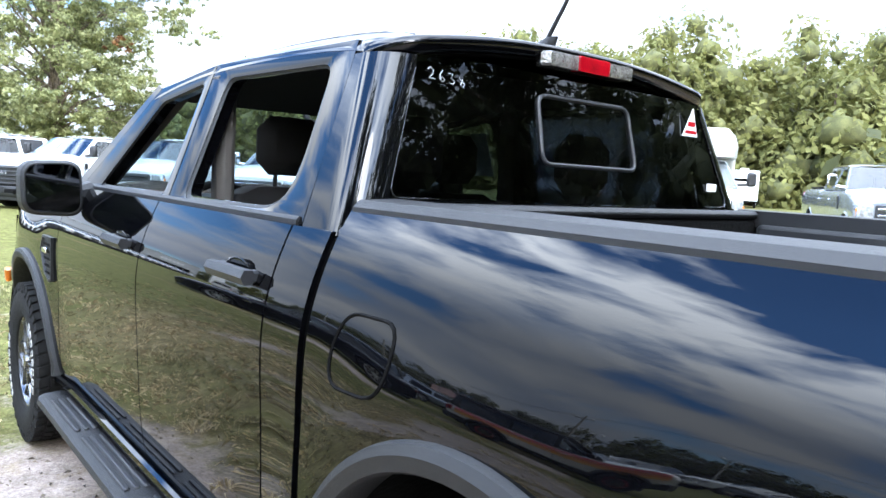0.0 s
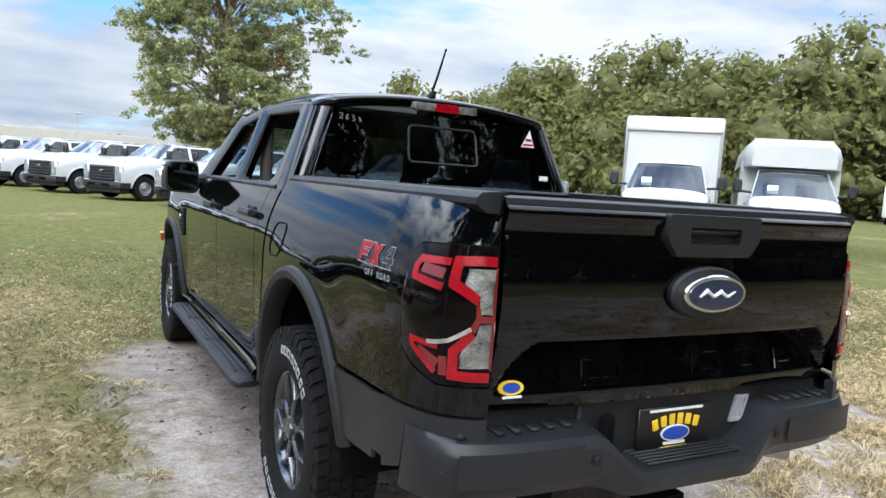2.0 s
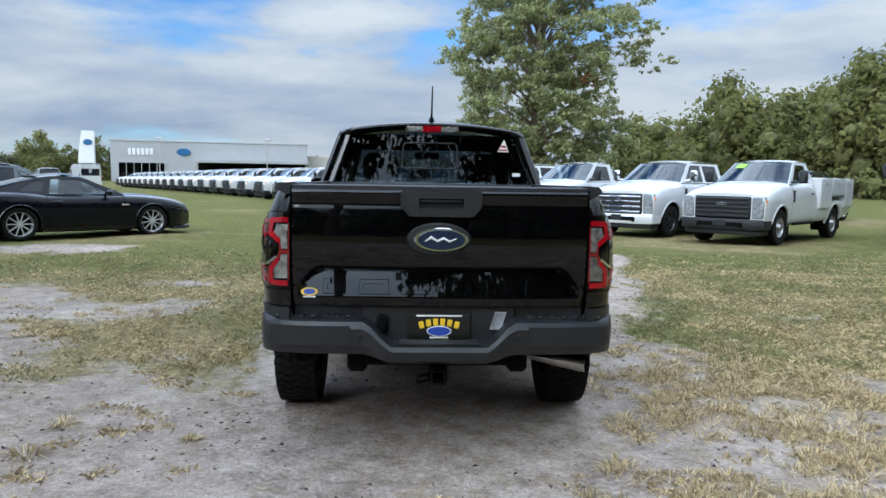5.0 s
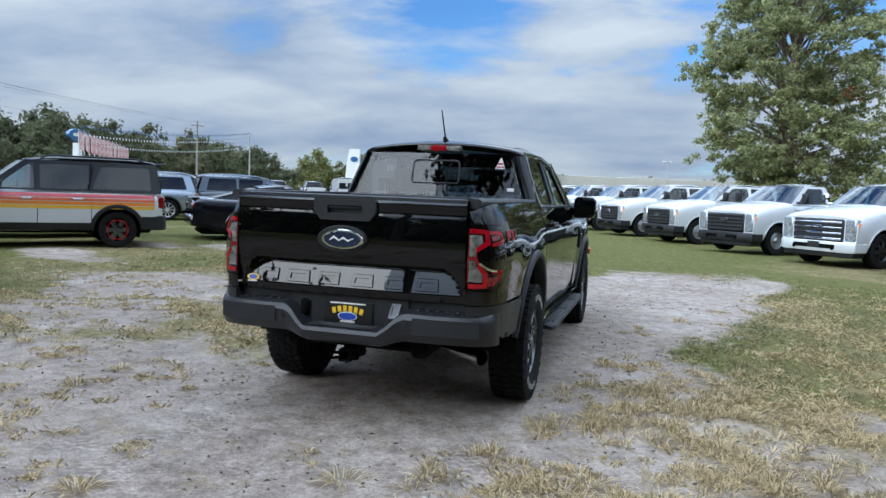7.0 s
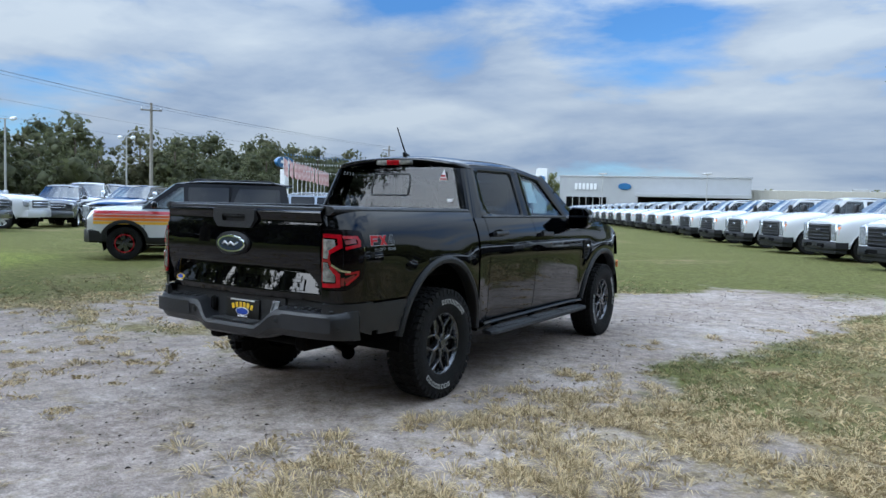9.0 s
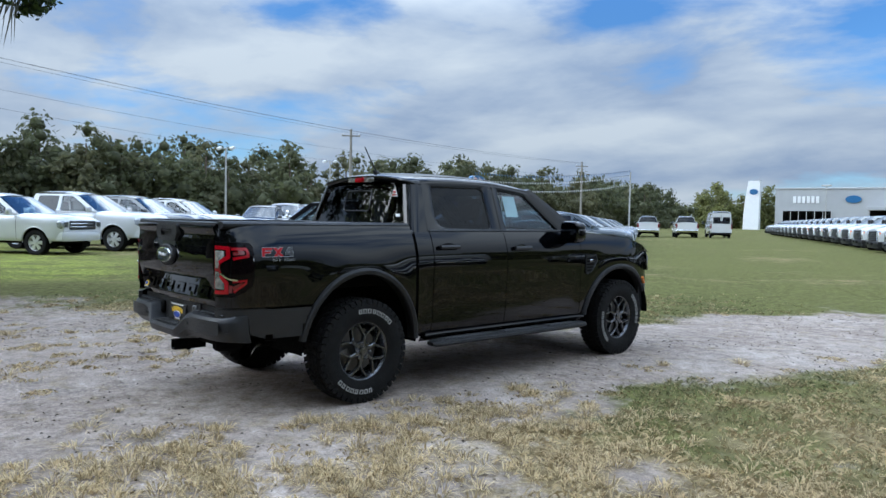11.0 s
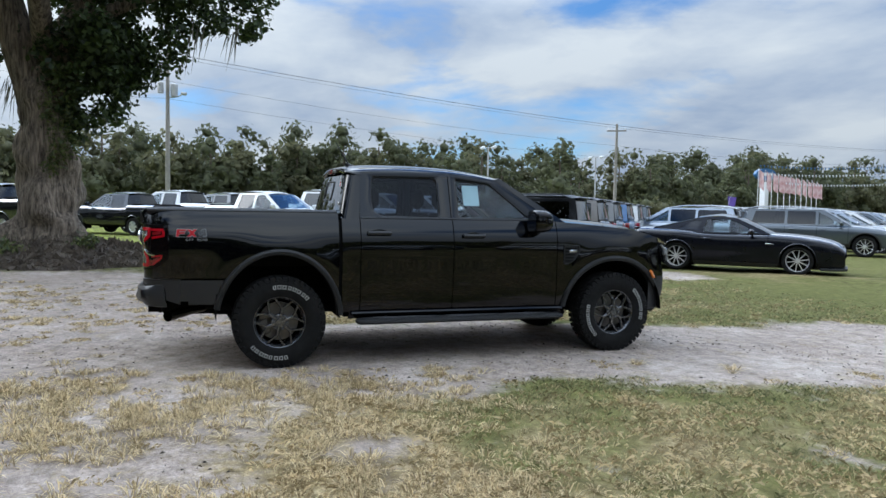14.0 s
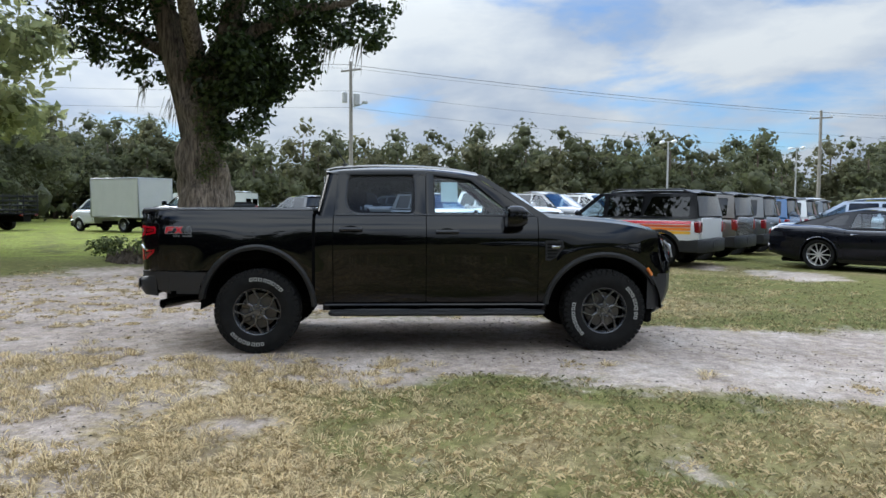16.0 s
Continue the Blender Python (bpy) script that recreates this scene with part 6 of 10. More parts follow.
# long row of white heavy pickups
group_a = "row of white heavy pickups"
first = heavy_pickup(by_wheel(4.65, 16.86, *BACK, 3.6, -0.86), "reg", "black", "pickup", "white single-cab heavy pickup with black grille and bumper on grass", group_a)
crew = None
for k in range(1, 25):
    x, y = 4.65 - 1.84 * k, 16.86 + 3.42 * k
    m = by_wheel(x, y, *ROW, 4.06, -0.86)
    if crew is None:
        crew = heavy_pickup(m, "crew", "black", "pickup", "white crew-cab heavy pickup with black grille and bumper on grass", group_a)
    else:
        copy_thing(crew, m)
heavy_pickup(by_wheel(6.47, 14.0, *BACK, 4.06, -0.86), "crew", "chrome", "pickup", "white crew-cab heavy pickup with chrome grille and black wheels on grass", group_a, hubs="alloy")
heavy_pickup(by_wheel(8.3, 12.0, *BACK, 3.6, -0.86), "reg", "black", "utility", "white service-body truck with side cabinets and green windshield sticker", sticker=True)
cutaway_van(by_wheel(11.75, 9.65, *BACK, 4.0, -0.86), "box", "white box truck with aluminium-edged cargo box on grass")
cutaway_van(by_wheel(14.2, 8.05, *BACK, 4.0, -0.86), "bus", "white shuttle bus with rounded body on grass")
light_pickup(by_wheel(14.6, 21.9, 0.74, 0.67, 0.0, 0.85), PAINT_DARK, "black crew-cab pickup parked behind the service truck")
heavy_pickup(by_wheel(15.4, 5.1, -0.83, -0.55, 3.76, 0.0), "crew", "chrome", "pickup", "pale silver-blue crew-cab pickup with chrome grille", paint=PAINT_SILVER, hubs="alloy")
# across from them
sport_coupe(by_wheel(-6.10, 12.56, 0.743, 0.669, 2.72, 0.81))
g_s = "row of boxy SUVs"
boxy_suv(by_wheel(-10.65, 5.39, -0.66, -0.75, 2.67, -0.80), PAINT_WHITE, "white boxy SUV with red, orange and yellow side stripes", g_s, True)
for k, (pt, w) in enumerate(((PAINT_BROWN, "grey-brown"), (PAINT_GREY, "grey"), (PAINT_BLUE, "blue"), (PAINT_WHITE, "white"), (PAINT_SLATE, "slate"))):
    boxy_suv(by_wheel(-10.65 - 0.75 * 2.75 * (k + 1), 5.39 + 0.66 * 2.75 * (k + 1), -0.66, -0.75, 2.67, -0.80), pt, f"{w} boxy SUV with dark roof and tinted glass, parked on grass", g_s)
g_f = "row of family SUVs"
fam = [family_suv(by_wheel(-12.1, 21.5, 0.743, 0.669, 3.02, 0.85), PAINT_SLATE, "slate-grey three-row SUV with silver wheels on grass", g_f),
       family_suv(by_wheel(-14.0, 24.4, 0.743, 0.669, 3.02, 0.85), PAINT_SILVER, "pale silver three-row SUV on grass", g_f),
       family_suv(by_wheel(-15.9, 27.3, 0.743, 0.669, 3.02, 0.85), PAINT_WHITE, "white three-row SUV on grass", g_f)]
for k in range(3, 15):
    x, y = -12.1 - 1.85 * k, 21.5 + 2.85 * k
    copy_thing(fam[k % 3], by_wheel(x, y, 0.743, 0.669, 3.02, 0.85))
for k in range(12):
    x, y = -19.0 - 1.9 * k, 17.0 + 2.8 * k
    copy_thing(fam[(k * 2 + 1) % 3], by_wheel(x, y, -0.743, -0.669, 3.02, 0.85))
# pickups behind, towards the wood
g_p = "row of light pickups"
def full(m):
    return m @ Matrix.Scale(1.1, 4)


lp = light_pickup(full(by_wheel(-25.7, 0.7, 0.80, 0.60, 0.0, 0.94)), PAINT_WHITE, "white crew-cab pickup with silver wheels, parked by the wood", g_p)
lg = light_pickup(full(by_wheel(-32.5, 15.4, 0.75, -0.66, 4.05, 0.94)), PAINT_GREY, "grey crew-cab pickup with silver wheels, parked by the wood", g_p)
ld = light_pickup(full(by_wheel(-31.8, -3.4, -0.72, -0.70, 0.0, -0.94)), PAINT_DARK, "black crew-cab pickup parked by the wood", g_p)
for k in range(1, 6):
    copy_thing(lp if k % 2 else lg, full(by_wheel(-32.5 - 1.9 * k, 15.4 + 2.6 * k, 0.75, -0.66, 4.05, 0.94)))
for k in range(1, 4):
    copy_thing((lp, lg, lp)[k - 1], full(by_wheel(-25.7 - 2.6 * k, 0.7 + 3.1 * k, 0.80, 0.60, 0.0, 0.94)))
for k in range(4):
    copy_thing((lp, lg, lp, ld)[k], full(by_wheel(*((-33.6, -0.9), (-36.4, 1.8), (-39.2, 4.5), (-29.4, -8.4))[k], -0.72, -0.70, 0.0, -0.94)))
# trucks and vans by the road behind the oak
cutaway_van(by_wheel(-37.5, -17.9, -0.526, -0.849, 4.0, -0.86), "box", "white box truck parked on the road behind the oak")
stake_truck(on_lot(-38.6, -23.2, 178))
cargo_van(on_lot(-46.6, -10.6, 160), "tall white cargo van parked beyond the oak")
cargo_van(on_lot(-49.8, -13.4, 160), "tall white cargo van beside another white van")
# far end of the aisle
away = (-0.556, 0.831)
for k in range(2):
    copy_thing(lp, on_lot(-36.0 + 3.1 * k, 61.8 + 2.0 * k, math.degrees(math.atan2(-away[0], away[1]))))
cargo_van(on_lot(-30.6, 66.2, math.degrees(math.atan2(-away[0], away[1]))), "white cargo van at the far end of the aisle")
copy_thing(fam[0], on_lot(-39.6, 59.6, math.degrees(math.atan2(-away[0], away[1]))))
heavy_pickup(by_wheel(-22.6, 14.2, 0.42, -0.91, 4.06, -0.86), "crew", "chrome", "pickup", "dark blue crew-cab pickup with chrome grille on grass", paint=PAINT_NAVY, hubs="alloy")
camper(on_lot(58.0, 31.6, 118))

# ---- trees, wood, poles, building ----
rng = np.random.default_rng(7)


def leaves(lumps, per, size, squash=0.8, shell=0.55, tri=True):
    """Small loose leaves scattered over lumps (x, y, z, r); returns vertices and faces."""
    vs, fs = [], []
    k = 0
    for x, y, z, r in lumps:
        n = max(12, int(per * r * r))
        d = rng.normal(size=(n, 3))
        d /= np.linalg.norm(d, axis=1)[:, None]
        rad = r * (shell + (1.12 - shell) * rng.random(n) ** 0.7)[:, None]
        wob = 1 + 0.22 * np.sin(d[:, :1] * 7 + x) * np.cos(d[:, 1:2] * 6 + z)
        c = d * rad * wob * (1, 1, squash) + (x, y, z)
        # leaves face outwards and up, loosely
        face = d * 0.9 + rng.normal(size=(n, 3)) * 0.55 + (0, 0, 0.45)
        a = np.cross(face, rng.normal(size=(n, 3)))
        a /= np.linalg.norm(a, axis=1)[:, None]
        b = np.cross(a, face)
        b /= np.linalg.norm(b, axis=1)[:, None]
        s = size * (0.6 + 0.8 * rng.random(n))[:, None]
        quad = np.stack([c - a * s, c - b * s * 0.55, c + a * s, c + b * s * 0.6], 1)
        vs.append(quad.reshape(-1, 3))
        fs += [(k + 4 * i, k + 4 * i + 1, k + 4 * i + 2, k + 4 * i + 3) for i in range(n)]
        k += 4 * n
    return np.concatenate(vs), fs


def leaf_mesh(name, lumps, per, size, material, **kw):
    v, f = leaves(lumps, per, size, **kw)
    me = bpy.data.meshes.new(name)
    me.from_pydata(v.tolist(), [], f)
    me.materials.append(material)
    return me


def wobble_tube(s, pts, radii, n=14, rough=0.12, sub=5, seed=0):
    """Gnarled limb through the points."""
    path, rad = [], []
    for i in range(len(pts) - 1):
        for k in range(sub):
            t = k / sub
            path.append(Vector(pts[i]).lerp(Vector(pts[i + 1]), t))
            rad.append(lerp(radii[i], radii[i + 1], t))
    path.append(Vector(pts[-1]))
    rad.append(radii[-1])
    rings = []
    for i, p in enumerate(path):
        d = (path[min(i + 1, len(path) - 1)] - path[max(i - 1, 0)]).normalized()
        a = Vector((1, 0, 0))
        a = (a - d * a.dot(d)).normalized() if abs(d.x) < 0.95 else Vector((0, 1, 0))
        b = d.cross(a)
        ring = []
        for k in range(n):
            t = k * math.tau / n
            w = 1 + rough * (noise.noise(Vector((math.cos(t) * 1.6 + seed, math.sin(t) * 1.6, i * 0.23))) * 1.6 + 0.35 * math.sin(3 * t + i * 0.4))
            ring.append(p + (a * math.cos(t) + b * math.sin(t)) * rad[i] * w)
        rings.append(ring)
    s.loft(rings, True, True)
    return s


VINE = mat("vine_leaves", (0.07, 0.10, 0.03), 0.6, 0, 0, 0.3, 0.6, island=0.6, color2=(0.15, 0.17, 0.05), trans=0.4)
# the big oak beside the lot
OX, OY = -12.2, -3.95
oak = thing("oak_tree", "large live oak with thick gnarled trunk, vines and hanging moss", "tree", pose(OX, OY, 0))
tr = Shape()
wobble_tube(tr, [(0, 0, -0.2), (0, 0, 0.3), (0.0, 0.02, 1.2), (0.05, 0.05, 2.4), (0.0, 0.0, 3.6), (0, -0.15, 4.5)], [1.15, 0.88, 0.70, 0.60, 0.52, 0.46], 40, 0.26, 9)
part("trunk", tr, BARK, oak, "grey-brown furrowed trunk", sharp=0)
for k, (pts, rr) in enumerate((([(0, -0.1, 3.2), (0.1, -0.55, 5.0), (0.0, -0.95, 6.6), (0.2, -1.6, 8.6), (0, -2.4, 10.5)], [0.42, 0.36, 0.3, 0.22, 0.1]),
                               ([(0, 0.15, 3.4), (0.2, 0.5, 4.8), (0.1, 0.85, 6.2), (0.5, 1.4, 8.2), (0.6, 2.0, 10.0)], [0.4, 0.33, 0.28, 0.2, 0.1]),
                               ([(0, 0.4, 4.9), (0.4, 1.5, 5.9), (0.6, 2.6, 6.4), (0.6, 3.9, 6.6), (0.8, 5.2, 7.3)], [0.2, 0.16, 0.13, 0.09, 0.04]),
                               ([(0, -0.5, 5.2), (-0.3, -1.5, 5.7), (-0.6, -2.6, 6.3), (-0.6, -4.2, 7.4)], [0.2, 0.15, 0.11, 0.05]),
                               ([(0, 0, 4.6), (1.6, 0.1, 6.2), (3.2, 0.3, 7.6), (5.0, 0.6, 8.8)], [0.26, 0.2, 0.14, 0.06]),
                               ([(0, 0, 4.8), (-1.6, 0.4, 6.4), (-3.4, 0.6, 8.0)], [0.24, 0.18, 0.07]))):
    part("limb", wobble_tube(Shape(), pts, rr, 12, 0.12, 6, 3.0 * k), BARK, oak, sharp=0)
ol = [(0.5, 0.8, 3.5, 0.5), (0.5, 1.15, 4.0, 0.8), (0.5, 1.75, 4.4, 0.9), (0.5, 1.4, 5.2, 1.0), (0.4, 2.3, 5.0, 0.85), (0.6, 0.6, 4.7, 0.8), (0.35, 0.85, 3.1, 0.55), (0.3, 1.05, 3.8, 0.85), (0.25, 1.3, 4.6, 1.05), (0.2, 1.0, 5.5, 1.25), (0.3, 2.2, 5.6, 1.15), (0.5, 3.5, 6.3, 1.0), (0.6, 4.3, 6.0, 0.8), (0.5, 4.6, 6.9, 0.9), (0.3, 2.5, 6.9, 1.4), (0.1, 0.5, 6.9, 1.2),
      (-0.2, -1.3, 5.0, 0.7), (-0.3, -2.1, 5.5, 0.85), (-0.4, -2.9, 6.1, 0.9), (-0.2, -1.5, 6.5, 1.1), (-0.2, -3.2, 7.2, 1.2), (0, -0.6, 7.9, 1.7), (0.3, 1.6, 8.6, 1.9), (-0.5, -2.6, 9.0, 1.9), (0, 0.0, 10.3, 2.3), (1.0, 3.8, 8.4, 1.6), (0.9, 5.5, 7.9, 1.1),
      (-0.6, -4.8, 8.2, 1.5), (0.4, -3.6, 8.3, 1.5), (0.8, -5.6, 8.4, 1.5), (1.2, -6.6, 9.2, 1.5), (1.5, -4.4, 9.6, 1.6), (0.3, -6.0, 10.2, 1.6), (1.6, -2.6, 10.4, 1.7), (2.2, 0.4, 7.0, 1.2), (3.6, 0.5, 8.2, 1.5), (5.0, 0.8, 9.0, 1.5), (2.5, 2.4, 9.4, 1.8), (3.0, -2.0, 9.0, 1.8), (-2.4, 0.6, 7.4, 1.5), (-3.6, 0.8, 8.6, 1.7), (-2.5, -2.2, 9.2, 1.8), (4.6, 2.8, 8.2, 1.4), (4.4, -2.4, 8.0, 1.4), (4.0, -1.2, 7.0, 1.1), (3.2, -2.6, 6.9, 1.1), (5.0, -3.6, 7.6, 1.2), (2.2, -4.4, 7.2, 1.1), (5.5, -0.5, 7.6, 1.1)]
fine = []
for x, y, z, r in ol:
    for _ in range(int(7 * r + 4)):
        d = rng.normal(size=3)
        d /= np.linalg.norm(d)
        fine.append((x + d[0] * r * 0.75, y + d[1] * r * 0.75, z + d[2] * r * 0.6, r * (0.28 + 0.2 * rng.random())))
part("crown", leaf_mesh("crown", fine, 540, 0.08, LEAF_OAK, squash=0.85, shell=0.25), None, oak, "dark green dense leaves")
part("vine", leaf_mesh("vine", [(0.62, 0.25 + 0.1 * math.sin(k), 2.2 + 0.28 * k, 0.26) for k in range(9)] + [(0.5, 0.55, 2.6 + 0.3 * k, 0.3) for k in range(7)], 1500, 0.045, VINE, shell=0.2), None, oak, "pale green climbing vine leaves")
ms = Shape()
for k in range(70):
    cx, cy, cz = [(0.5, 4.2, 5.7), (0.3, -3.3, 6.4), (0.6, 3.4, 5.6), (0.2, -1.4, 4.6), (0.2, -0.75, 4.1)][k % 5]
    x, y, z = cx + rng.normal() * 0.12, cy + rng.normal() * (0.10 if k % 5 < 3 else 0.08), cz + rng.normal() * 0.1
    h = 0.35 + 0.75 * rng.random()
    w = 0.006 + 0.009 * rng.random()
    sw = -0.12 + rng.normal() * 0.07
    ms.add([(x - w, y - w, z), (x + w, y + w, z), (x + w * 0.8, y + sw * 0.5 + w, z - h * 0.5), (x, y + sw, z - h), (x - w, y + sw * 0.5 - w, z - h * 0.5)], [(0, 1, 2, 3, 4)])
part("hanging_moss", ms, MOSS, oak, "grey hanging moss", sharp=0, recalc=False)
# heap of soil and leaf litter at its foot
def heap(u, v):
    a, r = u * math.tau, v
    R = 2.6 + 0.5 * noise.noise(Vector((math.cos(a) * 1.3, math.sin(a) * 1.3, 4)))
    x, y = OX + 0.2 + R * r * math.cos(a), OY + 0.35 + R * 1.15 * r * math.sin(a)
    return (x, y, ground_height(x, y) - 0.03 + 0.52 * (1 - r * r) ** 1.2 + 0.10 * noise.noise(Vector((x * 1.6, y * 1.6, 0))) * (1 - r) ** 0.5 + 0.06 * noise.noise(Vector((x * 5, y * 5, 3))) * (1 - r * r))


LITTER = mat("leaf_litter_soil", (0.07, 0.052, 0.04), 0.95, 0, 0, 0.5, 3, 1.0, 30, color2=(0.17, 0.135, 0.10))
hp_ = part("soil_mound", Shape().grid(heap, 48, 16), LITTER)
tagged(hp_, "low brown mound of soil and leaf litter round the oak", "mound", kind="structure")
vs, fs, k = [], [], 0
for _ in range(5200):
    a, r = rng.random() * 6.283, math.sqrt(rng.random())
    x, y, z = heap(a / 6.283, min(0.98, r))
    d, t = rng.normal(size=3) * 0.06, rng.normal(size=3) * 0.02
    vs += [(x - d[0], y - d[1], z + 0.01), (x + t[0], y + t[1], z + 0.03 + abs(d[2])), (x + d[0], y + d[1], z + 0.015)]
    fs.append((k, k + 1, k + 2))
    k += 3
me = bpy.data.meshes.new("leaf_litter")
me.from_pydata(vs, [], fs)
me.materials.append(LITTER)
tagged(new("leaf_litter", me), "dry twigs and leaves scattered over the soil mound", "leaf litter", kind="stuff")


def bush(x, y, r, material, label, per=900, size=0.05, h=1.0):
    b = thing("bush", label, "bush", pose(x, y, ground_height(x, y)))
    lumps = [(rng.normal() * r * 0.4, rng.normal() * r * 0.4, r * h * (0.35 + 0.55 * rng.random()), r * (0.3 + 0.25 * rng.random())) for _ in range(9)]
    part("leaves", leaf_mesh("leaves", lumps, per, size, material, shell=0.2), None, b)
    st_ = Shape()
    for lx, ly, lz, lr in lumps:
        st_.tube([(0, 0, -0.05), (lx * 0.4, ly * 0.4, lz * 0.5), (lx, ly, lz)], [0.018, 0.012, 0.006], 5)
    part("stems", st_, BARK, b)
    return b


bush(OX + 1.2, OY - 1.9, 0.55, VINE, "scrubby green bush at the foot of the oak")
bush(OX + 1.9, OY - 0.7, 0.55, VINE, "small pale green shrub on the soil mound")
bush(OX + 1.3, OY + 1.0, 0.4, VINE, "small leafy sapling on the soil mound", h=1.6)

# the tall tree behind the white pickups
TX, TY = 11.7, 66.0
tall = thing("tall_tree", "tall spreading tree with green and rust-coloured foliage", "tree", pose(TX, TY, 0.1))
tb = Shape()
wobble_tube(tb, [(0, 0, -0.3), (0, 0, 2), (0.2, 0, 6), (0.1, 0, 11), (0.3, 0, 17), (0.2, 0, 22)], [0.75, 0.6, 0.5, 0.4, 0.25, 0.08], 14, 0.1)
part("trunk", tb, BARK, tall, sharp=0)
def crown_span(z):
    """Left and right reach of the crown at height z."""
    return (curve(((3.5, 3.5), (5.0, 5.0), (6.5, 7.6), (8.5, 8.2), (12, 7.8), (16, 8.0), (20, 6.2), (24, 2.0)), z),
            curve(((3.5, 5.0), (5.5, 8.0), (7.5, 9.2), (9.5, 7.4), (11.0, 6.0), (13, 12.0), (15, 13.0), (18, 11.5), (21, 7.0), (24, 2.0)), z))


sprays, rusty = [], []
z = 3.6
while z < 24.2:
    lft, rgt = crown_span(z)
    for k in range(16):
        a = rng.random() * math.tau
        q = math.sqrt(0.12 + 0.88 * rng.random())
        ca = math.cos(a)
        x = ca * q * (rgt if ca > 0 else lft)
        y = math.sin(a) * q * 0.85 * (lft + rgt) / 2
        if x > 6.5 and rng.random() < 0.30 or rng.random() < 0.10:
            continue
        r = (0.95 + 0.75 * rng.random()) * (0.72 if x > 6.5 or z > 20 else 1.0)
        spray = (x, y, z - 0.05 * abs(x) + rng.normal() * 0.75, r)
        (rusty if 1.6 < x < 6.0 and 5.0 < z < 11.5 and rng.random() < 0.13 else sprays).append(spray)
        if k % 3 == 0:
            part("limb", wobble_tube(Shape(), [(0.15, 0, max(3.0, z * 0.72)), (x * 0.55, y * 0.55, z * 0.93), (x, y, spray[2])], [0.13, 0.07, 0.02], 5, 0.1, 2), BARK, tall, sharp=0)
    z += 0.9


def frayed(ls, n, small):
    """Sprays drawn out into drooping tips."""
    out = []
    for x, y, z, r in ls:
        for _ in range(n):
            dx, dy = rng.normal() * r * 0.62, rng.normal() * r * 0.62
            out.append((x + dx, y + dy, z - 0.22 * math.hypot(dx, dy) + rng.normal() * r * 0.26, r * small * (0.7 + 0.6 * rng.random())))
    return out


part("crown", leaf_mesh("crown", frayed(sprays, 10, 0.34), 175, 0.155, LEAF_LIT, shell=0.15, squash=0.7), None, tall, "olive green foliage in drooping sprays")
part("rust_foliage", leaf_mesh("rust_foliage", frayed(rusty, 9, 0.28), 280, 0.13, LEAF_RUST, shell=0.15, squash=0.6), None, tall, "rust brown foliage")


# the tree whose crown mirrors in the glass and paint
def shade_tree(x, y, high, low, wide, n, leaf, label):
    """Loose-crowned tree on a bare trunk."""
    root = thing("shade_tree", label, "tree", pose(x, y, 0))
    part("trunk", wobble_tube(Shape(), [(0, 0, -0.3), (0.1, 0, 3), (0.3, 0.2, high * 0.5), (0.2, 0.3, high * 0.78), (0.3, 0.2, high * 0.95)], [0.5, 0.38, 0.3, 0.2, 0.08], 14, 0.12), BARK, root, sharp=0)
    sl = []
    for k in range(n):
        a, e = k * 2.4, lerp(low, high, rng.random())
        q = wide * math.sqrt(0.05 + 0.95 * rng.random()) * (1 - 0.5 * max(0.0, e / high - 0.7))
        sl.append((q * math.cos(a), q * math.sin(a), e, 0.8 + 0.7 * rng.random()))
        if k % 3 == 0:
            part("limb", wobble_tube(Shape(), [(0.2, 0.2, e * 0.72), (q * 0.5 * math.cos(a), q * 0.5 * math.sin(a), e * 0.9), (q * math.cos(a), q * math.sin(a), e)], [0.12, 0.08, 0.03], 6, 0.1, 3), BARK, root, sharp=0)
    part("crown", leaf_mesh("crown", sl, 110, 0.22, leaf, shell=0.2), None, root)


shade_tree(-5.2, -20.2, 16.2, 11.6, 3.2, 15, LEAF_FOREST, "tall loose-crowned tree behind the sandy yard")
shade_tree(4.5, -19.5, 19.0, 8.5, 7.0, 80, LEAF_FOREST, "tall spreading tree behind the sandy yard")
shade_tree(16.5, -15.0, 18.0, 8.0, 6.5, 70, LEAF_FOREST, "tall spreading tree at the edge of the grass")
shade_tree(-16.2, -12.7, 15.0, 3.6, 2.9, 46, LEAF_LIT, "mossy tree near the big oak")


def shaded_clump_mat(name, color, color2):
    """Dense foliage inside the crowns; its darker colour stands for shade between leaves."""
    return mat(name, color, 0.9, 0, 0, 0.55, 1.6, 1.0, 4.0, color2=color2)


HEARTS = {LEAF_FOREST: shaded_clump_mat("shaded_forest_clumps", (0.062, 0.071, 0.034), (0.118, 0.125, 0.058)), LEAF_OLIVE: shaded_clump_mat("shaded_olive_clumps", (0.078, 0.081, 0.04), (0.14, 0.137, 0.069)),
          LEAF_YELLOW: shaded_clump_mat("shaded_yellow_clumps", (0.075, 0.085, 0.028), (0.15, 0.152, 0.052))}


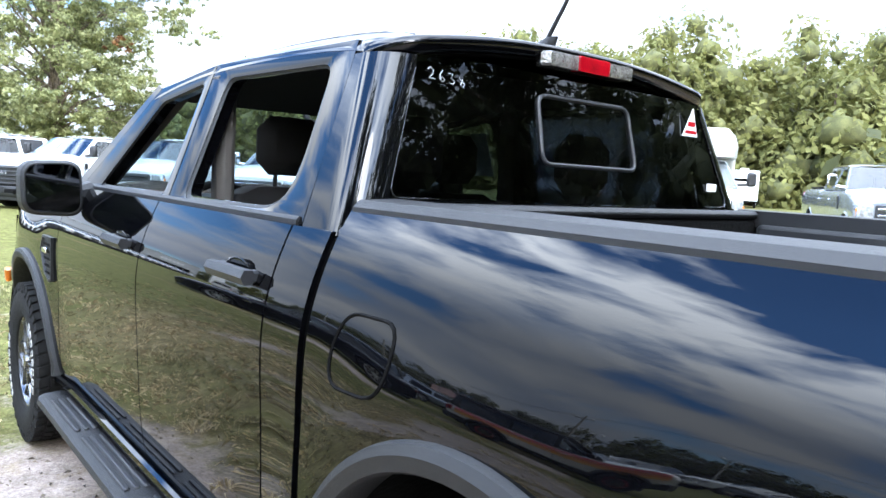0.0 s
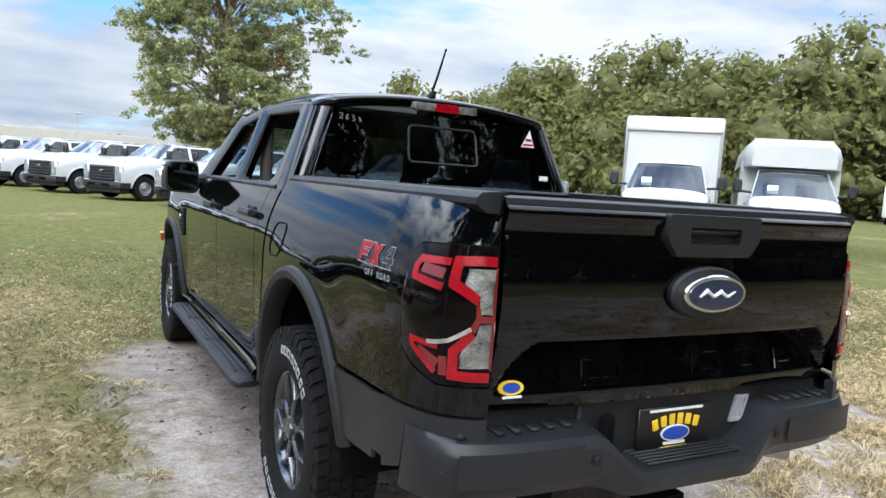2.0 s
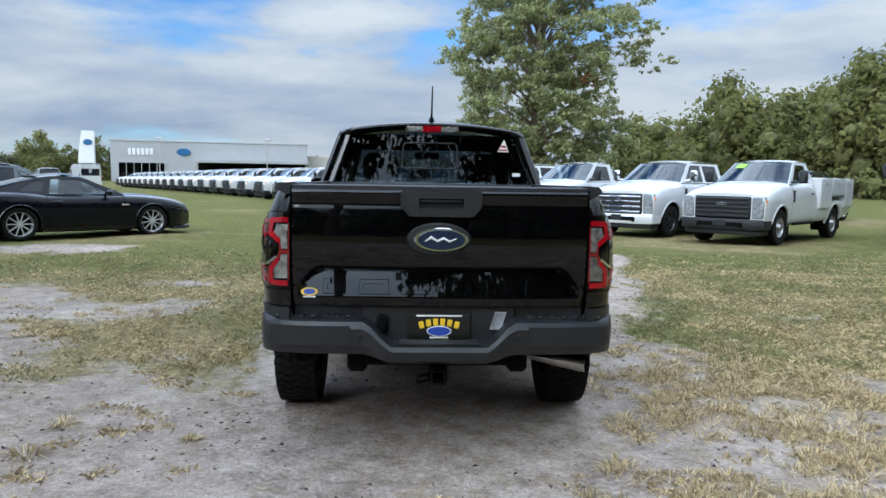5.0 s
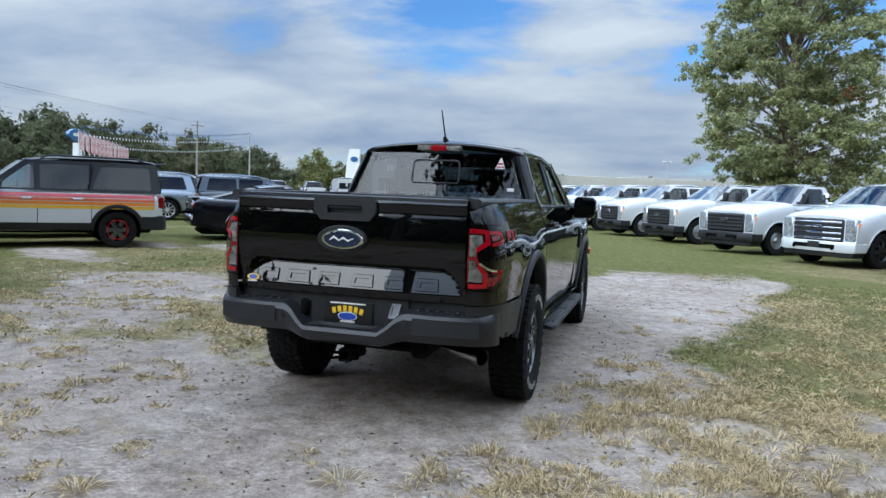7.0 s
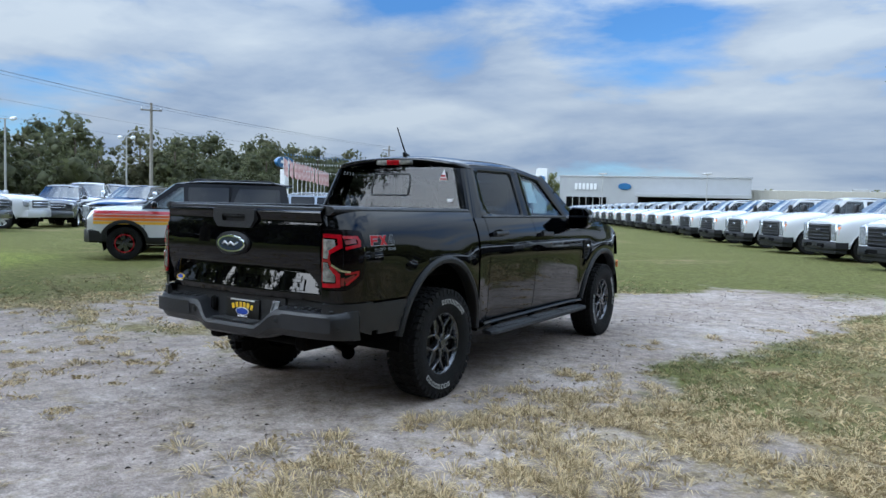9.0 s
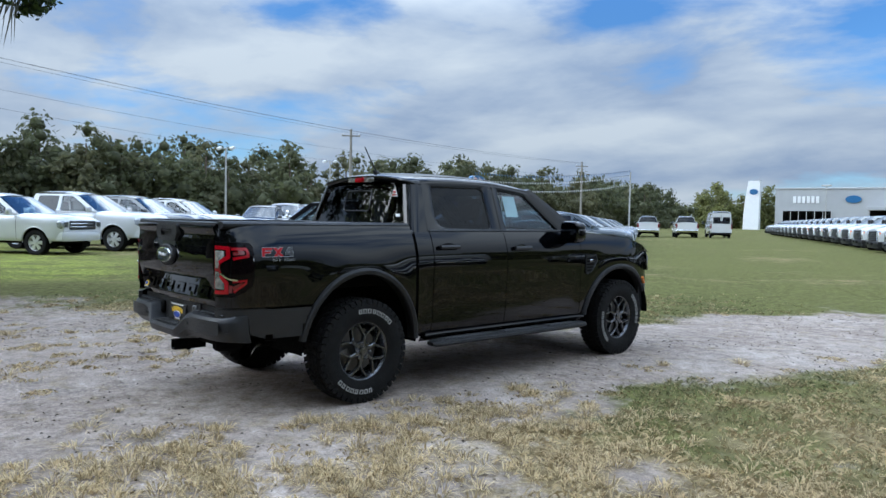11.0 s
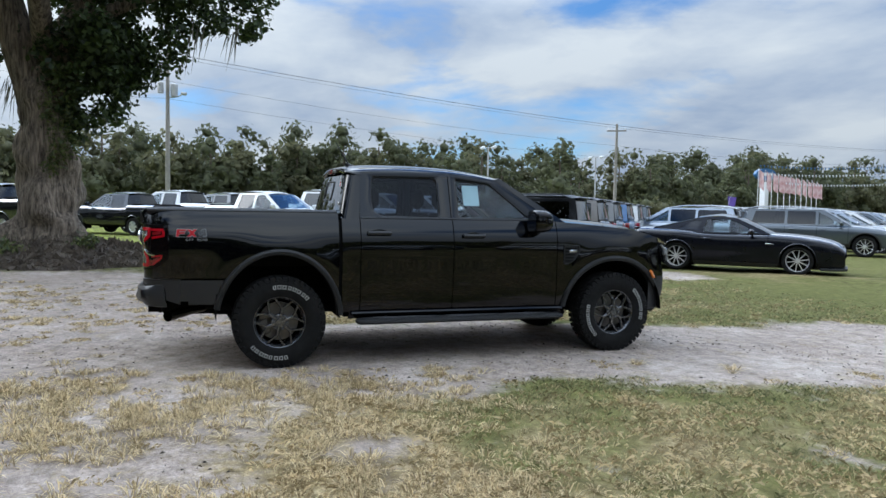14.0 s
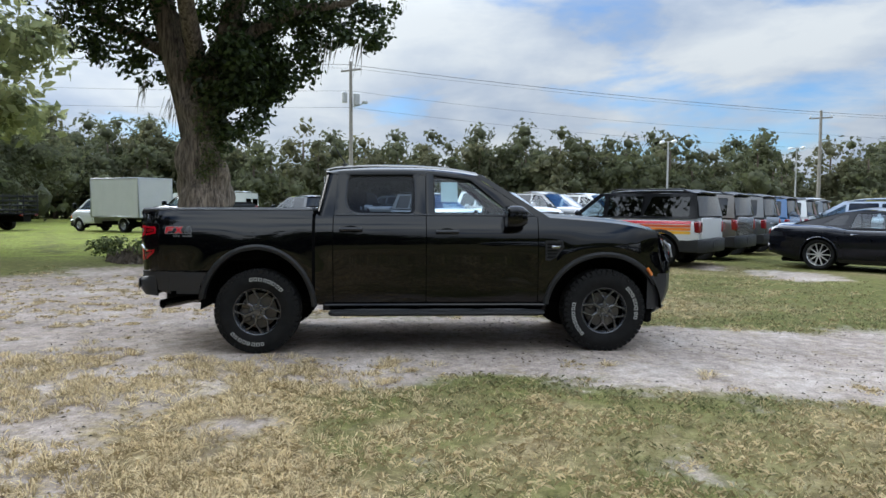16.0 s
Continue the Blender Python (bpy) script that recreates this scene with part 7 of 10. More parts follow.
def wood(name, label, spots, material, per, size, hmin, hmax, low=0.12, dens=9):
    """A belt of many trees as one object: rounded crowns of loose leaves over dark trunks."""
    ls, trunks, cores = [], Shape(), []
    for x, y, sc in spots:
        h = (hmin + (hmax - hmin) * rng.random()) * sc
        gz = ground_height(x, y)
        w = h * (0.29 + 0.15 * rng.random())
        trunks.tube([(x, y, gz - 0.3), (x + rng.normal() * 0.3, y + rng.normal() * 0.3, gz + h * 0.75)], [0.22, 0.08], 5, False)
        peak = 0.5 + 0.5 * rng.random()
        own = []
        for _ in range(dens):
            d = rng.normal(size=3)
            d /= np.linalg.norm(d)
            q = 0.42 + 0.40 * rng.random()
            top = 1.0 - 0.30 * peak * max(0.0, d[2])
            own.append((x + d[0] * w * q * top, y + d[1] * w * q * top, gz + h * (0.55 + 0.40 * d[2] * q), w * (0.30 + 0.20 * rng.random()) * top))
        own.append((x + rng.normal() * 0.3, y, gz + h * 0.86, w * 0.32))
        for _ in range(8):
            own.append((x + rng.normal() * w * 0.7, y + rng.normal() * w * 0.7, gz + h * (low + 0.44 * rng.random()), w * (0.34 + 0.22 * rng.random())))
        ls += own
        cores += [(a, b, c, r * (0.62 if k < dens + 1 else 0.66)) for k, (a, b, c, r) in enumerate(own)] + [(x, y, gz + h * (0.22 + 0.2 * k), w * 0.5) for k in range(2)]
    v, f = leaves(ls, per, size, shell=0.62)
    v = v.tolist()
    nl = len(f)
    # the dense inside of each clump, coloured darker so gaps read as shade
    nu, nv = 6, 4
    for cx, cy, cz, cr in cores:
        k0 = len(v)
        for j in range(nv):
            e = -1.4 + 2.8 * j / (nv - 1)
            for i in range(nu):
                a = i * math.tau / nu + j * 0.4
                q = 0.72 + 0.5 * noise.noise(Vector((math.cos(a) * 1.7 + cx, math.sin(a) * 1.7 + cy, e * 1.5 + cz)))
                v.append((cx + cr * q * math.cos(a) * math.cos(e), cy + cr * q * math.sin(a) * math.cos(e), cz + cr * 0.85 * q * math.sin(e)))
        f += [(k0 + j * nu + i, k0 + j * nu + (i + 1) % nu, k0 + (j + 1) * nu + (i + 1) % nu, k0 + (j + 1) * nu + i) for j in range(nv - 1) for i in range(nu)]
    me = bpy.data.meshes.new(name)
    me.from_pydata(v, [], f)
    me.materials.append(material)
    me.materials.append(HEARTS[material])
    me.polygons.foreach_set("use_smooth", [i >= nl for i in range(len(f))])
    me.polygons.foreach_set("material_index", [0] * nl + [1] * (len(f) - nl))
    ob = tagged(new(name, me), label, "wood", kind="stuff")
    part("tree_trunks", trunks, BARK_PINE, ob)
    tagged(ob.children[0], kind="stuff")
    return ob


west, west2, east, north, south = [], [], [], [], []
for k in range(120):
    y = -95 + k * 2.2 + rng.normal() * 1.2
    x = -74 - 0.0012 * (y - 20) ** 2 + rng.normal() * 2.5
    (west if k % 3 else west2).append((x, y, 0.9 + 0.25 * rng.random() + (0.18 if y < -15 else 0)))
for k in range(52):
    y = -95 + k * 5.1 + rng.normal()
    west.append((-82 - 0.0012 * (y - 20) ** 2 + rng.normal() * 2, y, 1.12 + 0.25 * rng.random()))
for k in range(62):
    t = k / 61
    x, y = lerp(40, 90, t) + rng.normal() * 4, lerp(128, -16, t) + rng.normal() * 4
    east.append((x, y, lerp(0.66, 1.0, sstep(0.0, 0.35, t)) * lerp(1.0, 0.82, sstep(0.5, 0.9, t)) * (0.85 + 0.3 * rng.random())))
for k in range(38):
    t = k / 37
    east.append((lerp(60, 105, t) + rng.normal() * 4, lerp(138, -22, t) + rng.normal() * 4, lerp(0.8, 1.1, sstep(0.0, 0.3, t)) * lerp(1.0, 0.85, sstep(0.5, 0.9, t))))
for k in range(110):
    t = k / 109
    a = radians(lerp(-40, 22, t))
    d = 300 + rng.normal() * 14
    north.append((d * math.sin(a), d * math.cos(a), 0.9 + 0.3 * rng.random()))
for k in range(46):
    t = k / 45
    south.append((lerp(46, 3, t) + rng.normal() * 2, lerp(-10, -31, t) + rng.normal() * 2, 1.0 + 0.3 * rng.random()))
for k in range(40):
    t = k / 39
    south.append((lerp(4, -58, t) + rng.normal() * 3, lerp(-50, -46, t) + rng.normal() * 3, 1.15 + 0.35 * rng.random()))
# trees out of view, added so the pickup's right side mirrors something dark
grove = [(32 + rng.normal() * 2.4, -24 + k * 0.95, 0.9 + 0.3 * rng.random()) for k in range(24)]
wood("east_grove", "unseen dark green trees added in the east to darken reflections", grove, LEAF_FOREST, 7, 0.45, 12.0, 15.0, 0.05, 8)
wood("west_wood", "dark green mixed wood along the far edge of the lot", west, LEAF_FOREST, 24, 0.32, 7.6, 10.4, 0.06, 11)
wood("west_wood_olive", "olive and yellow-green trees in the far wood", west2, LEAF_OLIVE, 30, 0.31, 7.6, 10.8, 0.06, 11)
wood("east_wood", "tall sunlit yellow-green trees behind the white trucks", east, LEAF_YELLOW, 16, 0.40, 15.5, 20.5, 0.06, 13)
wood("south_wood", "tall green trees along the edge of the lot", south, LEAF_FOREST, 3.5, 0.6, 12.0, 16.0, 0.05, 8)
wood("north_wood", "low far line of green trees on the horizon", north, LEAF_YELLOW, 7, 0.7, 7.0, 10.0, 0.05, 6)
nw = [(lerp(-150, -82, k / 25) + rng.normal() * 4, lerp(150, 205, k / 25) + rng.normal() * 5, 0.8 + 0.5 * rng.random()) for k in range(26)]
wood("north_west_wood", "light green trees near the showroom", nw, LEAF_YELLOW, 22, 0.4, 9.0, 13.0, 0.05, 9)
nearl = [(-54 + rng.normal() * 2, -33 + rng.normal() * 3, 1.0), (-56, -38, 1.1), (-50, -40, 1.0), (-60, -35, 1.15)]
wood("mossy_trees", "dark mossy trees at the corner of the lot", nearl, LEAF_FOREST, 60, 0.2, 9.5, 12.0, 0.2, 16)


# poles and wires
def utility_pole(x, y, h, label, gear=False):
    p = thing("utility_pole", label, "utility pole", pose(x, y, ground_height(x, y)))
    part("pole", Shape().tube([(0, 0, -0.3), (0, 0, h * 0.5), (0, 0, h)], [0.17, 0.15, 0.11], 12), POLE_WOOD, p)
    part("cross_arm", Shape().box(-0.9, 0.9, -0.06, 0.06, h - 0.7, h - 0.58, 0.01), POLE_WOOD, p, at=pose(0, 0, 0, 0, 0, 55))
    for k in (-0.8, 0.0, 0.8):
        part("insulator", Shape().lathe([(0, 0.03), (0.06, 0.06), (0.1, 0.04), (0.16, 0.05), (0.2, 0.0)], 10, "z", (k * 0.57, k * 0.82, h - 0.58)), SIGN_WHITE, p)
    if gear:
        part("transformer", Shape().lathe([(h - 3.2, 0.0), (h - 3.2, 0.24), (h - 2.4, 0.24), (h - 2.33, 0.1), (h - 2.33, 0.0)], 16, "z", (0.2, 0.42, 0)), POLE_METAL, p)
        part("transformer", Shape().lathe([(h - 3.0, 0.0), (h - 3.0, 0.2), (h - 2.3, 0.2), (h - 2.2, 0.08), (h - 2.2, 0.0)], 16, "z", (0.1, -0.45, 0)), POLE_METAL, p)
        part("lamp_arm", Shape().tube([(0, 0, h - 3.3), (0.3, 0.7, h - 3.2), (0.4, 1.0, h - 3.0)], 0.04).box(0.25, 0.6, 0.85, 1.25, h - 3.1, h - 2.9, 0.05), POLE_METAL, p)
    return p


utility_pole(-46.9, -2.3, 12.2, "grey wooden utility pole with transformers", True)
utility_pole(-53.5, 37.4, 10.0, "grey wooden utility pole with wires")
utility_pole(-60.0, 82.0, 10.0, "grey wooden utility pole with wires")
utility_pole(-42.0, -48.0, 12.2, "grey wooden utility pole with wires")
wires = thing("overhead_wires", "thin dark overhead wires sagging between poles", "wires")
for (ax, ay, az), (bx, by, bz) in (((-46.9, -2.3, 11.6), (-53.5, 37.4, 9.5)), ((-53.5, 37.4, 9.5), (-60.0, 82.0, 9.5)), ((-42.0, -48.0, 11.6), (-46.9, -2.3, 11.6))):
    for off, dz in ((-0.7, 0.0), (0.0, 0.1), (0.7, 0.0), (0.1, -1.8), (0.1, -3.0)):
        pts = []
        for k in range(17):
            t = k / 16
            pts.append((lerp(ax, bx, t) + off, lerp(ay, by, t), lerp(az, bz, t) + dz - 3.2 * t * (1 - t) * (0.35 if dz > -1 else 0.5)))
        part("wire", Shape().tube(pts, 0.009, 5, False), WIRE, wires)
for x, y, h in ((-48.2, 22.1, 6.7), (-56.5, 37.0, 7.0)):
    lp_ = thing("lot_lamp", "galvanised lot light pole with two floodlights", "lamp post", pose(x, y, ground_height(x, y)))
    part("pole", Shape().tube([(0, 0, -0.2), (0, 0, h)], [0.09, 0.06], 10), POLE_METAL, lp_)
    part("lamp_arm", Shape().tube([(-0.5, -0.3, h), (0.5, 0.3, h)], 0.03, 6), POLE_METAL, lp_)
    for k in (-1, 1):
        part("floodlight", Shape().box(-0.22, 0.22, -0.16, 0.16, -0.1, 0.12, 0.05), SIGN_WHITE, lp_, at=pose(k * 0.5, k * 0.3, h, 30))
for x, y, h in ((-30, 150, 9), (2, 150, 9), (-52, 150, 9)):
    lp_ = thing("lot_lamp", "tall lot light pole by the showroom", "lamp post", pose(x, y, 0.0))
    part("pole", Shape().tube([(0, 0, -0.2), (0, 0, h)], [0.12, 0.09], 8), POLE_METAL, lp_)
    part("floodlight", Shape().box(-0.9, 0.9, -0.25, 0.25, h - 0.1, h + 0.2, 0.05), POLE_METAL, lp_)

# showroom and its signs
def showroom():
    b = thing("showroom", "long grey metal-clad showroom with dark entrance canopy", "building", pose(-62, 150, 0.0, 0, 0, 12))
    part("wall", Shape().box(0, 40, 0, 20, 0, 8.6, 0.05), WALL_GREY, b)
    part("roof_edge", Shape().box(-0.15, 40.15, -0.15, 20.1, 8.4, 8.75, 0.04), WALL_GREY, b)
    part("glazing", Shape().box(1.5, 10.5, -0.08, 0.05, 0.2, 4.0, 0.02), GLASS_TINT, b, "dark glazed shop front")
    for k in range(7):
        part("mullion", Shape().box(1.5 + k * 1.5 - 0.06, 1.5 + k * 1.5 + 0.06, -0.16, -0.06, 0.2, 4.0, 0.01), POLE_METAL, b)
    part("canopy", Shape().box(17, 40, -3.5, 0.05, 4.2, 5.0, 0.04), WALL_GREY, b)
    # black sheet over the bays paints the shade below the canopy
    part("canopy_shade", Shape().box(17.2, 39.5, -0.12, 0.0, 0.2, 4.2, 0.02), BLACK, b, "service bays, blackened for the shade under the canopy")
    for k in range(6):
        part("sign_bar", Shape().box(3.4 + k * 0.85, 4.0 + k * 0.85, -0.2, -0.1, 5.6, 7.0, 0.03), SIGN_WHITE, b)
    part("sign_oval", Shape().prism(oval(1.4, 0.75), "y", -0.25, -0.1, 0.03), SIGN_BLUE, b, at=pose(14.3, 0, 6.4))
    part("annex", Shape().box(40, 86, 3, 22, 0, 6.2, 0.05), WALL_BEIGE, b, "lower beige metal-clad annex")
    for k in range(30):
        part("cladding_rib", Shape().box(40.6 + k * 1.5, 40.7 + k * 1.5, 2.94, 3.0, 0.1, 6.1, 0.02), WALL_BEIGE, b)
    part("roof_vent", Shape().box(60, 63, 8, 10, 6.2, 6.8, 0.05), POLE_METAL, b)
    for k in range(8):
        part("roof_unit", Shape().box(4 + k * 4.6, 5.2 + k * 4.6, 8, 9.4, 8.6, 9.0, 0.05), POLE_METAL, b)
    s_ = thing("pylon_sign", "white curved pylon sign with a small blue oval", "sign", pose(-66, 148, 0.0, 0, 0, 12))
    part("pylon", Shape().loft([[(x, y, z) for x, y in ((-1.6 + 0.9 * (z / 10.2) ** 2, -0.6), (1.6, -0.6), (1.6, 0.6), (-1.6 + 0.9 * (z / 10.2) ** 2, 0.6))] for z in (0, 3, 6, 8.5, 10.2)]), SIGN_WHITE, s_)
    part("sign_oval", Shape().prism(oval(0.85, 0.6), "y", -0.72, -0.58, 0.02), SIGN_BLUE, s_, at=pose(0.45, 0, 7.9))


showroom()
sg = thing("roadside_sign", "tall white-posted roadside sign with a blue oval", "sign", pose(-63.3, 64.1, -0.25))
part("post", Shape().box(-0.45, 0.45, -0.3, 0.3, 0, 5.6, 0.05), SIGN_WHITE, sg)
part("sign_oval", Shape().loft([[(0.25 * k + 0.0, 1.5 * math.cos(a), 6.5 + 0.72 * math.sin(a)) for a in (j * math.tau / 28 for j in range(28))] for k in (-1, 1)]), SIGN_BLUE, sg, "blue oval sign face")
part("sign_bar", Shape().box(0.26, 0.30, -0.9, 0.9, 6.35, 6.7, 0.02), SIGN_WHITE, sg)
g_fl = "row of flagpoles"
for k in range(11):
    x, y = -56.5 - 1.05 * k, 57.0 + 1.9 * k
    fp = thing("flagpole", "white flagpole with a hanging red and white flag", "flagpole", pose(x, y, -0.2), g_fl)
    hh = 6.6 - 0.05 * k
    part("pole", Shape().tube([(0, 0, 0), (0, 0, hh)], [0.05, 0.03], 8), SIGN_WHITE, fp)
    part("flag", Shape().grid(lambda u, v: (0.10 * math.sin(u * 5 + k) + 0.02, 0.05 + 0.75 * u + 0.08 * v, hh - 0.15 - 1.9 * v - 0.35 * u), 8, 8), FLAG_RED, fp, "red and white flag")
pen = thing("pennant_lines", "strings of small pale pennants between tall poles", "pennant_string")
for (ax, ay, az), (bx, by, bz) in (((-56.5, 57.0, 6.8), (-51.8, 82.0, 8.2)), ((-57.5, 59.0, 6.0), (-51.8, 82.0, 7.6)), ((-60, 64, 5.2), (-51.8, 82.0, 6.4))):
    tri = []
    pts = [(lerp(ax, bx, t), lerp(ay, by, t), lerp(az, bz, t) - 5.0 * t * (1 - t) * 0.5) for t in (k / 24 for k in range(25))]
    part("line", Shape().tube(pts, 0.02, 4, False), WIRE, pen)
    pz = Shape()
    for k in range(60):
        t = (k + 0.5) / 60
        x, y, z = lerp(ax, bx, t), lerp(ay, by, t), lerp(az, bz, t) - 5.0 * t * (1 - t) * 0.5
        pz.add([(x, y - 0.12, z), (x, y + 0.12, z), (x + 0.03, y, z - 0.3)], [(0, 1, 2)])
    part("pennant_string", pz, SIGN_BLUE if ax > -57 else SIGN_WHITE, pen, sharp=0)
utility = thing("pennant_pole", "tall grey pole that carries pennant lines", "pole", pose(-51.8, 82.0, -0.2))
part("pole", Shape().tube([(0, 0, 0), (0, 0, 8.2)], [0.12, 0.09], 8), POLE_METAL, utility)


# tall feather banner on its pole, near the boxy SUVs
fb = thing("feather_banner", "small purple feather banner on a thin pole", "banner", pose(-54.0, 51.0, ground_height(-54, 51)))
part("banner_pole", Shape().tube([(0, 0, -0.2), (0, 0, 2.4), (0.15, 0.1, 3.3), (0.5, 0.35, 3.7)], [0.03, 0.025, 0.02, 0.012], 8), POLE_METAL, fb)
part("banner_cloth", Shape().grid(lambda u, v: (lerp(0.02, 0.5 + 0.2 * v, u) + 0.05 * math.sin(5 * v), lerp(0.02, 0.3 + 0.2 * v, u), lerp(2.0, 3.5, v) - 0.12 * u), 5, 9), mat("purple_cloth", (0.10, 0.06, 0.28), 0.8, vary=0.2, trans=0.3), fb)

# ---- the black pickup ----
hero = thing("pickup_truck", "glossy black crew-cab pickup with dark alloy wheels, standing on sand", "pickup truck", pose(0, 0, 0))
WB, RT = 3.27, 0.394


def flank(y, z):
    """Half width of the pickup's side."""
    x = smooth_curve(((0.38, 0.80), (0.45, 0.838), (0.52, 0.856), (0.62, 0.868), (0.75, 0.876), (0.88, 0.882), (0.98, 0.887), (1.06, 0.886), (1.12, 0.878), (1.18, 0.862), (1.24, 0.84), (1.30, 0.812), (1.36, 0.775)), z)
    x -= 0.028 * sstep(-0.7, -1.1, y) + 0.085 * sstep(3.3, 4.1, y) ** 1.5
    for yc in (0.0, WB):
        d = math.hypot(y - yc, z - 0.42)
        x += 0.016 * math.exp(-((d - 0.58) / 0.13) ** 2) * sstep(1.25, 1.0, z)
    return x


def lines(*stops, step=0.035):
    """Grid lines through all the stops, near to the given step."""
    out = [stops[0]]
    for a, b in zip(stops, stops[1:]):
        n = max(1, round((b - a) / step))
        out += [lerp(a, b, (k + 1) / n) for k in range(n)]
    return out


ARCHES = ((0.0, 0.53, 0.60), (WB, 0.57, 0.535))


def in_arch(y, z, grow=0.0):
    return any(((y - yc) / (rx + grow)) ** 2 + ((z - 0.40) / (rz + grow)) ** 2 < 1 for yc, rx, rz in ARCHES)


def side_panel(name, ys, zs, keep=None, off=0.0, material=PAINT_BLACK, zmap=None, label="", fold=0.012):
    """Both sides' sheet over a grid of y and z, with its rim folded inwards."""
    for sx in (1, -1):
        s = Shape()
        pts, used = {}, []
        for j in range(len(zs) - 1):
            for i in range(len(ys) - 1):
                c = ((ys[i] + ys[i + 1]) / 2, (zs[j] + zs[j + 1]) / 2)
                if keep is None or keep(*c):
                    used.append((i, j))
        edge = {}
        for i, j in used:
            q = [(i, j), (i + 1, j), (i + 1, j + 1), (i, j + 1)]
            for a, b in zip(q, q[1:] + q[:1]):
                edge[tuple(sorted((a, b)))] = edge.get(tuple(sorted((a, b))), 0) + 1

        def vert(k, inward=0.0):
            key = (k, inward)
            if key not in pts:
                y, z = ys[k[0]], zs[k[1]]
                if zmap:
                    z = zmap(y, z)
                pts[key] = len(s.v)
                s.v.append((sx * (flank(y, z) + off - inward), y, z))
            return pts[key]
        for i, j in used:
            s.f.append((vert((i, j)), vert((i + 1, j)), vert((i + 1, j + 1)), vert((i, j + 1))))
        for (a, b), n in edge.items():
            if n == 1:
                s.f.append((vert(a), vert(b), vert(b, fold), vert(a, fold)))
        part(name, s, material, hero, label, sharp=50)


# bed sides, cab corners, doors, fenders, rockers
ys = lines(-0.80, 0.505, step=0.03)
zs = lines(0.46, 0.775, 1.335, step=0.028)
side_panel("bed_side", ys, zs, lambda y, z: not in_arch(y, z) and not (y < 0 and z < 0.775), label="glossy black bed side")
side_panel("cab_corner", lines(0.535, 0.695, step=0.03), lines(0.46, 1.285, step=0.03), lambda y, z: not in_arch(y, z))
side_panel("rear_door", lines(0.703, 1.566, step=0.035), lines(0.475, 1.285, step=0.03))
side_panel("front_door", lines(1.574, 2.628, step=0.035), lines(0.475, 1.285, step=0.03))


def hood_edge(y):
    return smooth_curve(((2.6, 1.285), (2.8, 1.272), (3.1, 1.25), (3.4, 1.222), (3.65, 1.178), (3.82, 1.125), (3.95, 1.05)), y)


side_panel("front_fender", lines(2.636, 3.80, step=0.03), lines(0.475, 1.285, step=0.03), lambda y, z: not in_arch(y, z) and not (y > WB and z < 0.72), zmap=lambda y, z: z if z < 0.9 else lerp(0.9, hood_edge(y), (z - 0.9) / 0.385))
side_panel("rocker_panel", lines(0.60, 2.72, step=0.1), lines(0.395, 0.468, step=0.02), off=0.004)
# dark backing behind the panel gaps
pair("door_backing", Shape().grid(lambda u, v: (flank(lerp(0.5, 2.66, u), lerp(0.45, 1.27, v)) - 0.02, lerp(0.5, 2.66, u), lerp(0.45, 1.27, v)), 30, 12), BLACK, hero)

# wheel arch flares and liners
for yc, rx, rz in ARCHES:
    for sx in (1, -1):
        rings = []
        for k in range(41):
            a = math.pi * (lerp(0.02, 0.94, k / 40) if yc == 0 else lerp(0.15, 0.965, k / 40))
            ring = []
            for g, o in ((-0.03, -0.06), (-0.032, 0.012), (-0.026, 0.022), (0.0, 0.025), (0.016, 0.016), (0.022, -0.01)):
                y, z = yc + (rx + g) * math.cos(a), 0.40 + (rz + g) * math.sin(a)
                ring.append((sx * (flank(y, max(z, 0.5)) + o), y, z))
            rings.append(ring)
        part("arch_flare", Shape().loft(rings, True, True), PLASTIC, hero, "satin dark grey plastic arch flare")
        ln = Shape().grid(lambda u, v: (sx * lerp(0.88, 0.42, v), yc + (rx - 0.01) * math.cos(math.pi * (1.0 - u)), 0.41 + (rz - 0.02) * math.sin(math.pi * (1.0 - u))), 24, 3)
        ln.add([(sx * 0.44, yc + rx * math.cos(math.pi * (1.0 - k / 20)), 0.41 + rz * math.sin(math.pi * (1.0 - k / 20))) for k in range(21)], [tuple(range(21))])
        part("wheel_arch_liner", ln, BLACK, hero)
# grey lower panels behind the rear wheels
side_panel("lower_trim", lines(-0.80, -0.40, step=0.03), lines(0.50, 0.76, step=0.03), lambda y, z: not in_arch(y, z, 0.02) and z > 0.53 - 0.12 * (y + 0.4), off=0.006, material=PLASTIC_GREY, label="dark grey plastic lower trim")


# rear corners
def corner(t, z, off=0.0):
    """Path round the rear corner: t 0 on the flank, 1 beside the tailgate."""
    w = flank(-0.80, z)
    pts = ((0.0, w, -0.80), (0.2, w - 0.010, -0.885), (0.4, w - 0.030, -0.96), (0.58, w - 0.062, -1.02), (0.74, w - 0.108, -1.060), (0.87, lerp(w - 0.108, 0.703, 0.5), -1.076), (1.0, 0.703, -1.085))
    px, py = [(p[0], p[1]) for p in pts], [(p[0], p[2]) for p in pts]
    x, y = smooth_curve(px, t), smooth_curve(py, t)
    e = 0.01
    dx, dy = smooth_curve(px, min(1, t + e)) - smooth_curve(px, max(0, t - e)), smooth_curve(py, min(1, t + e)) - smooth_curve(py, max(0, t - e))
    n = math.hypot(dx, dy) or 1
    return x - dy / n * off * 1.0, y + dx / n * off * 1.0, z


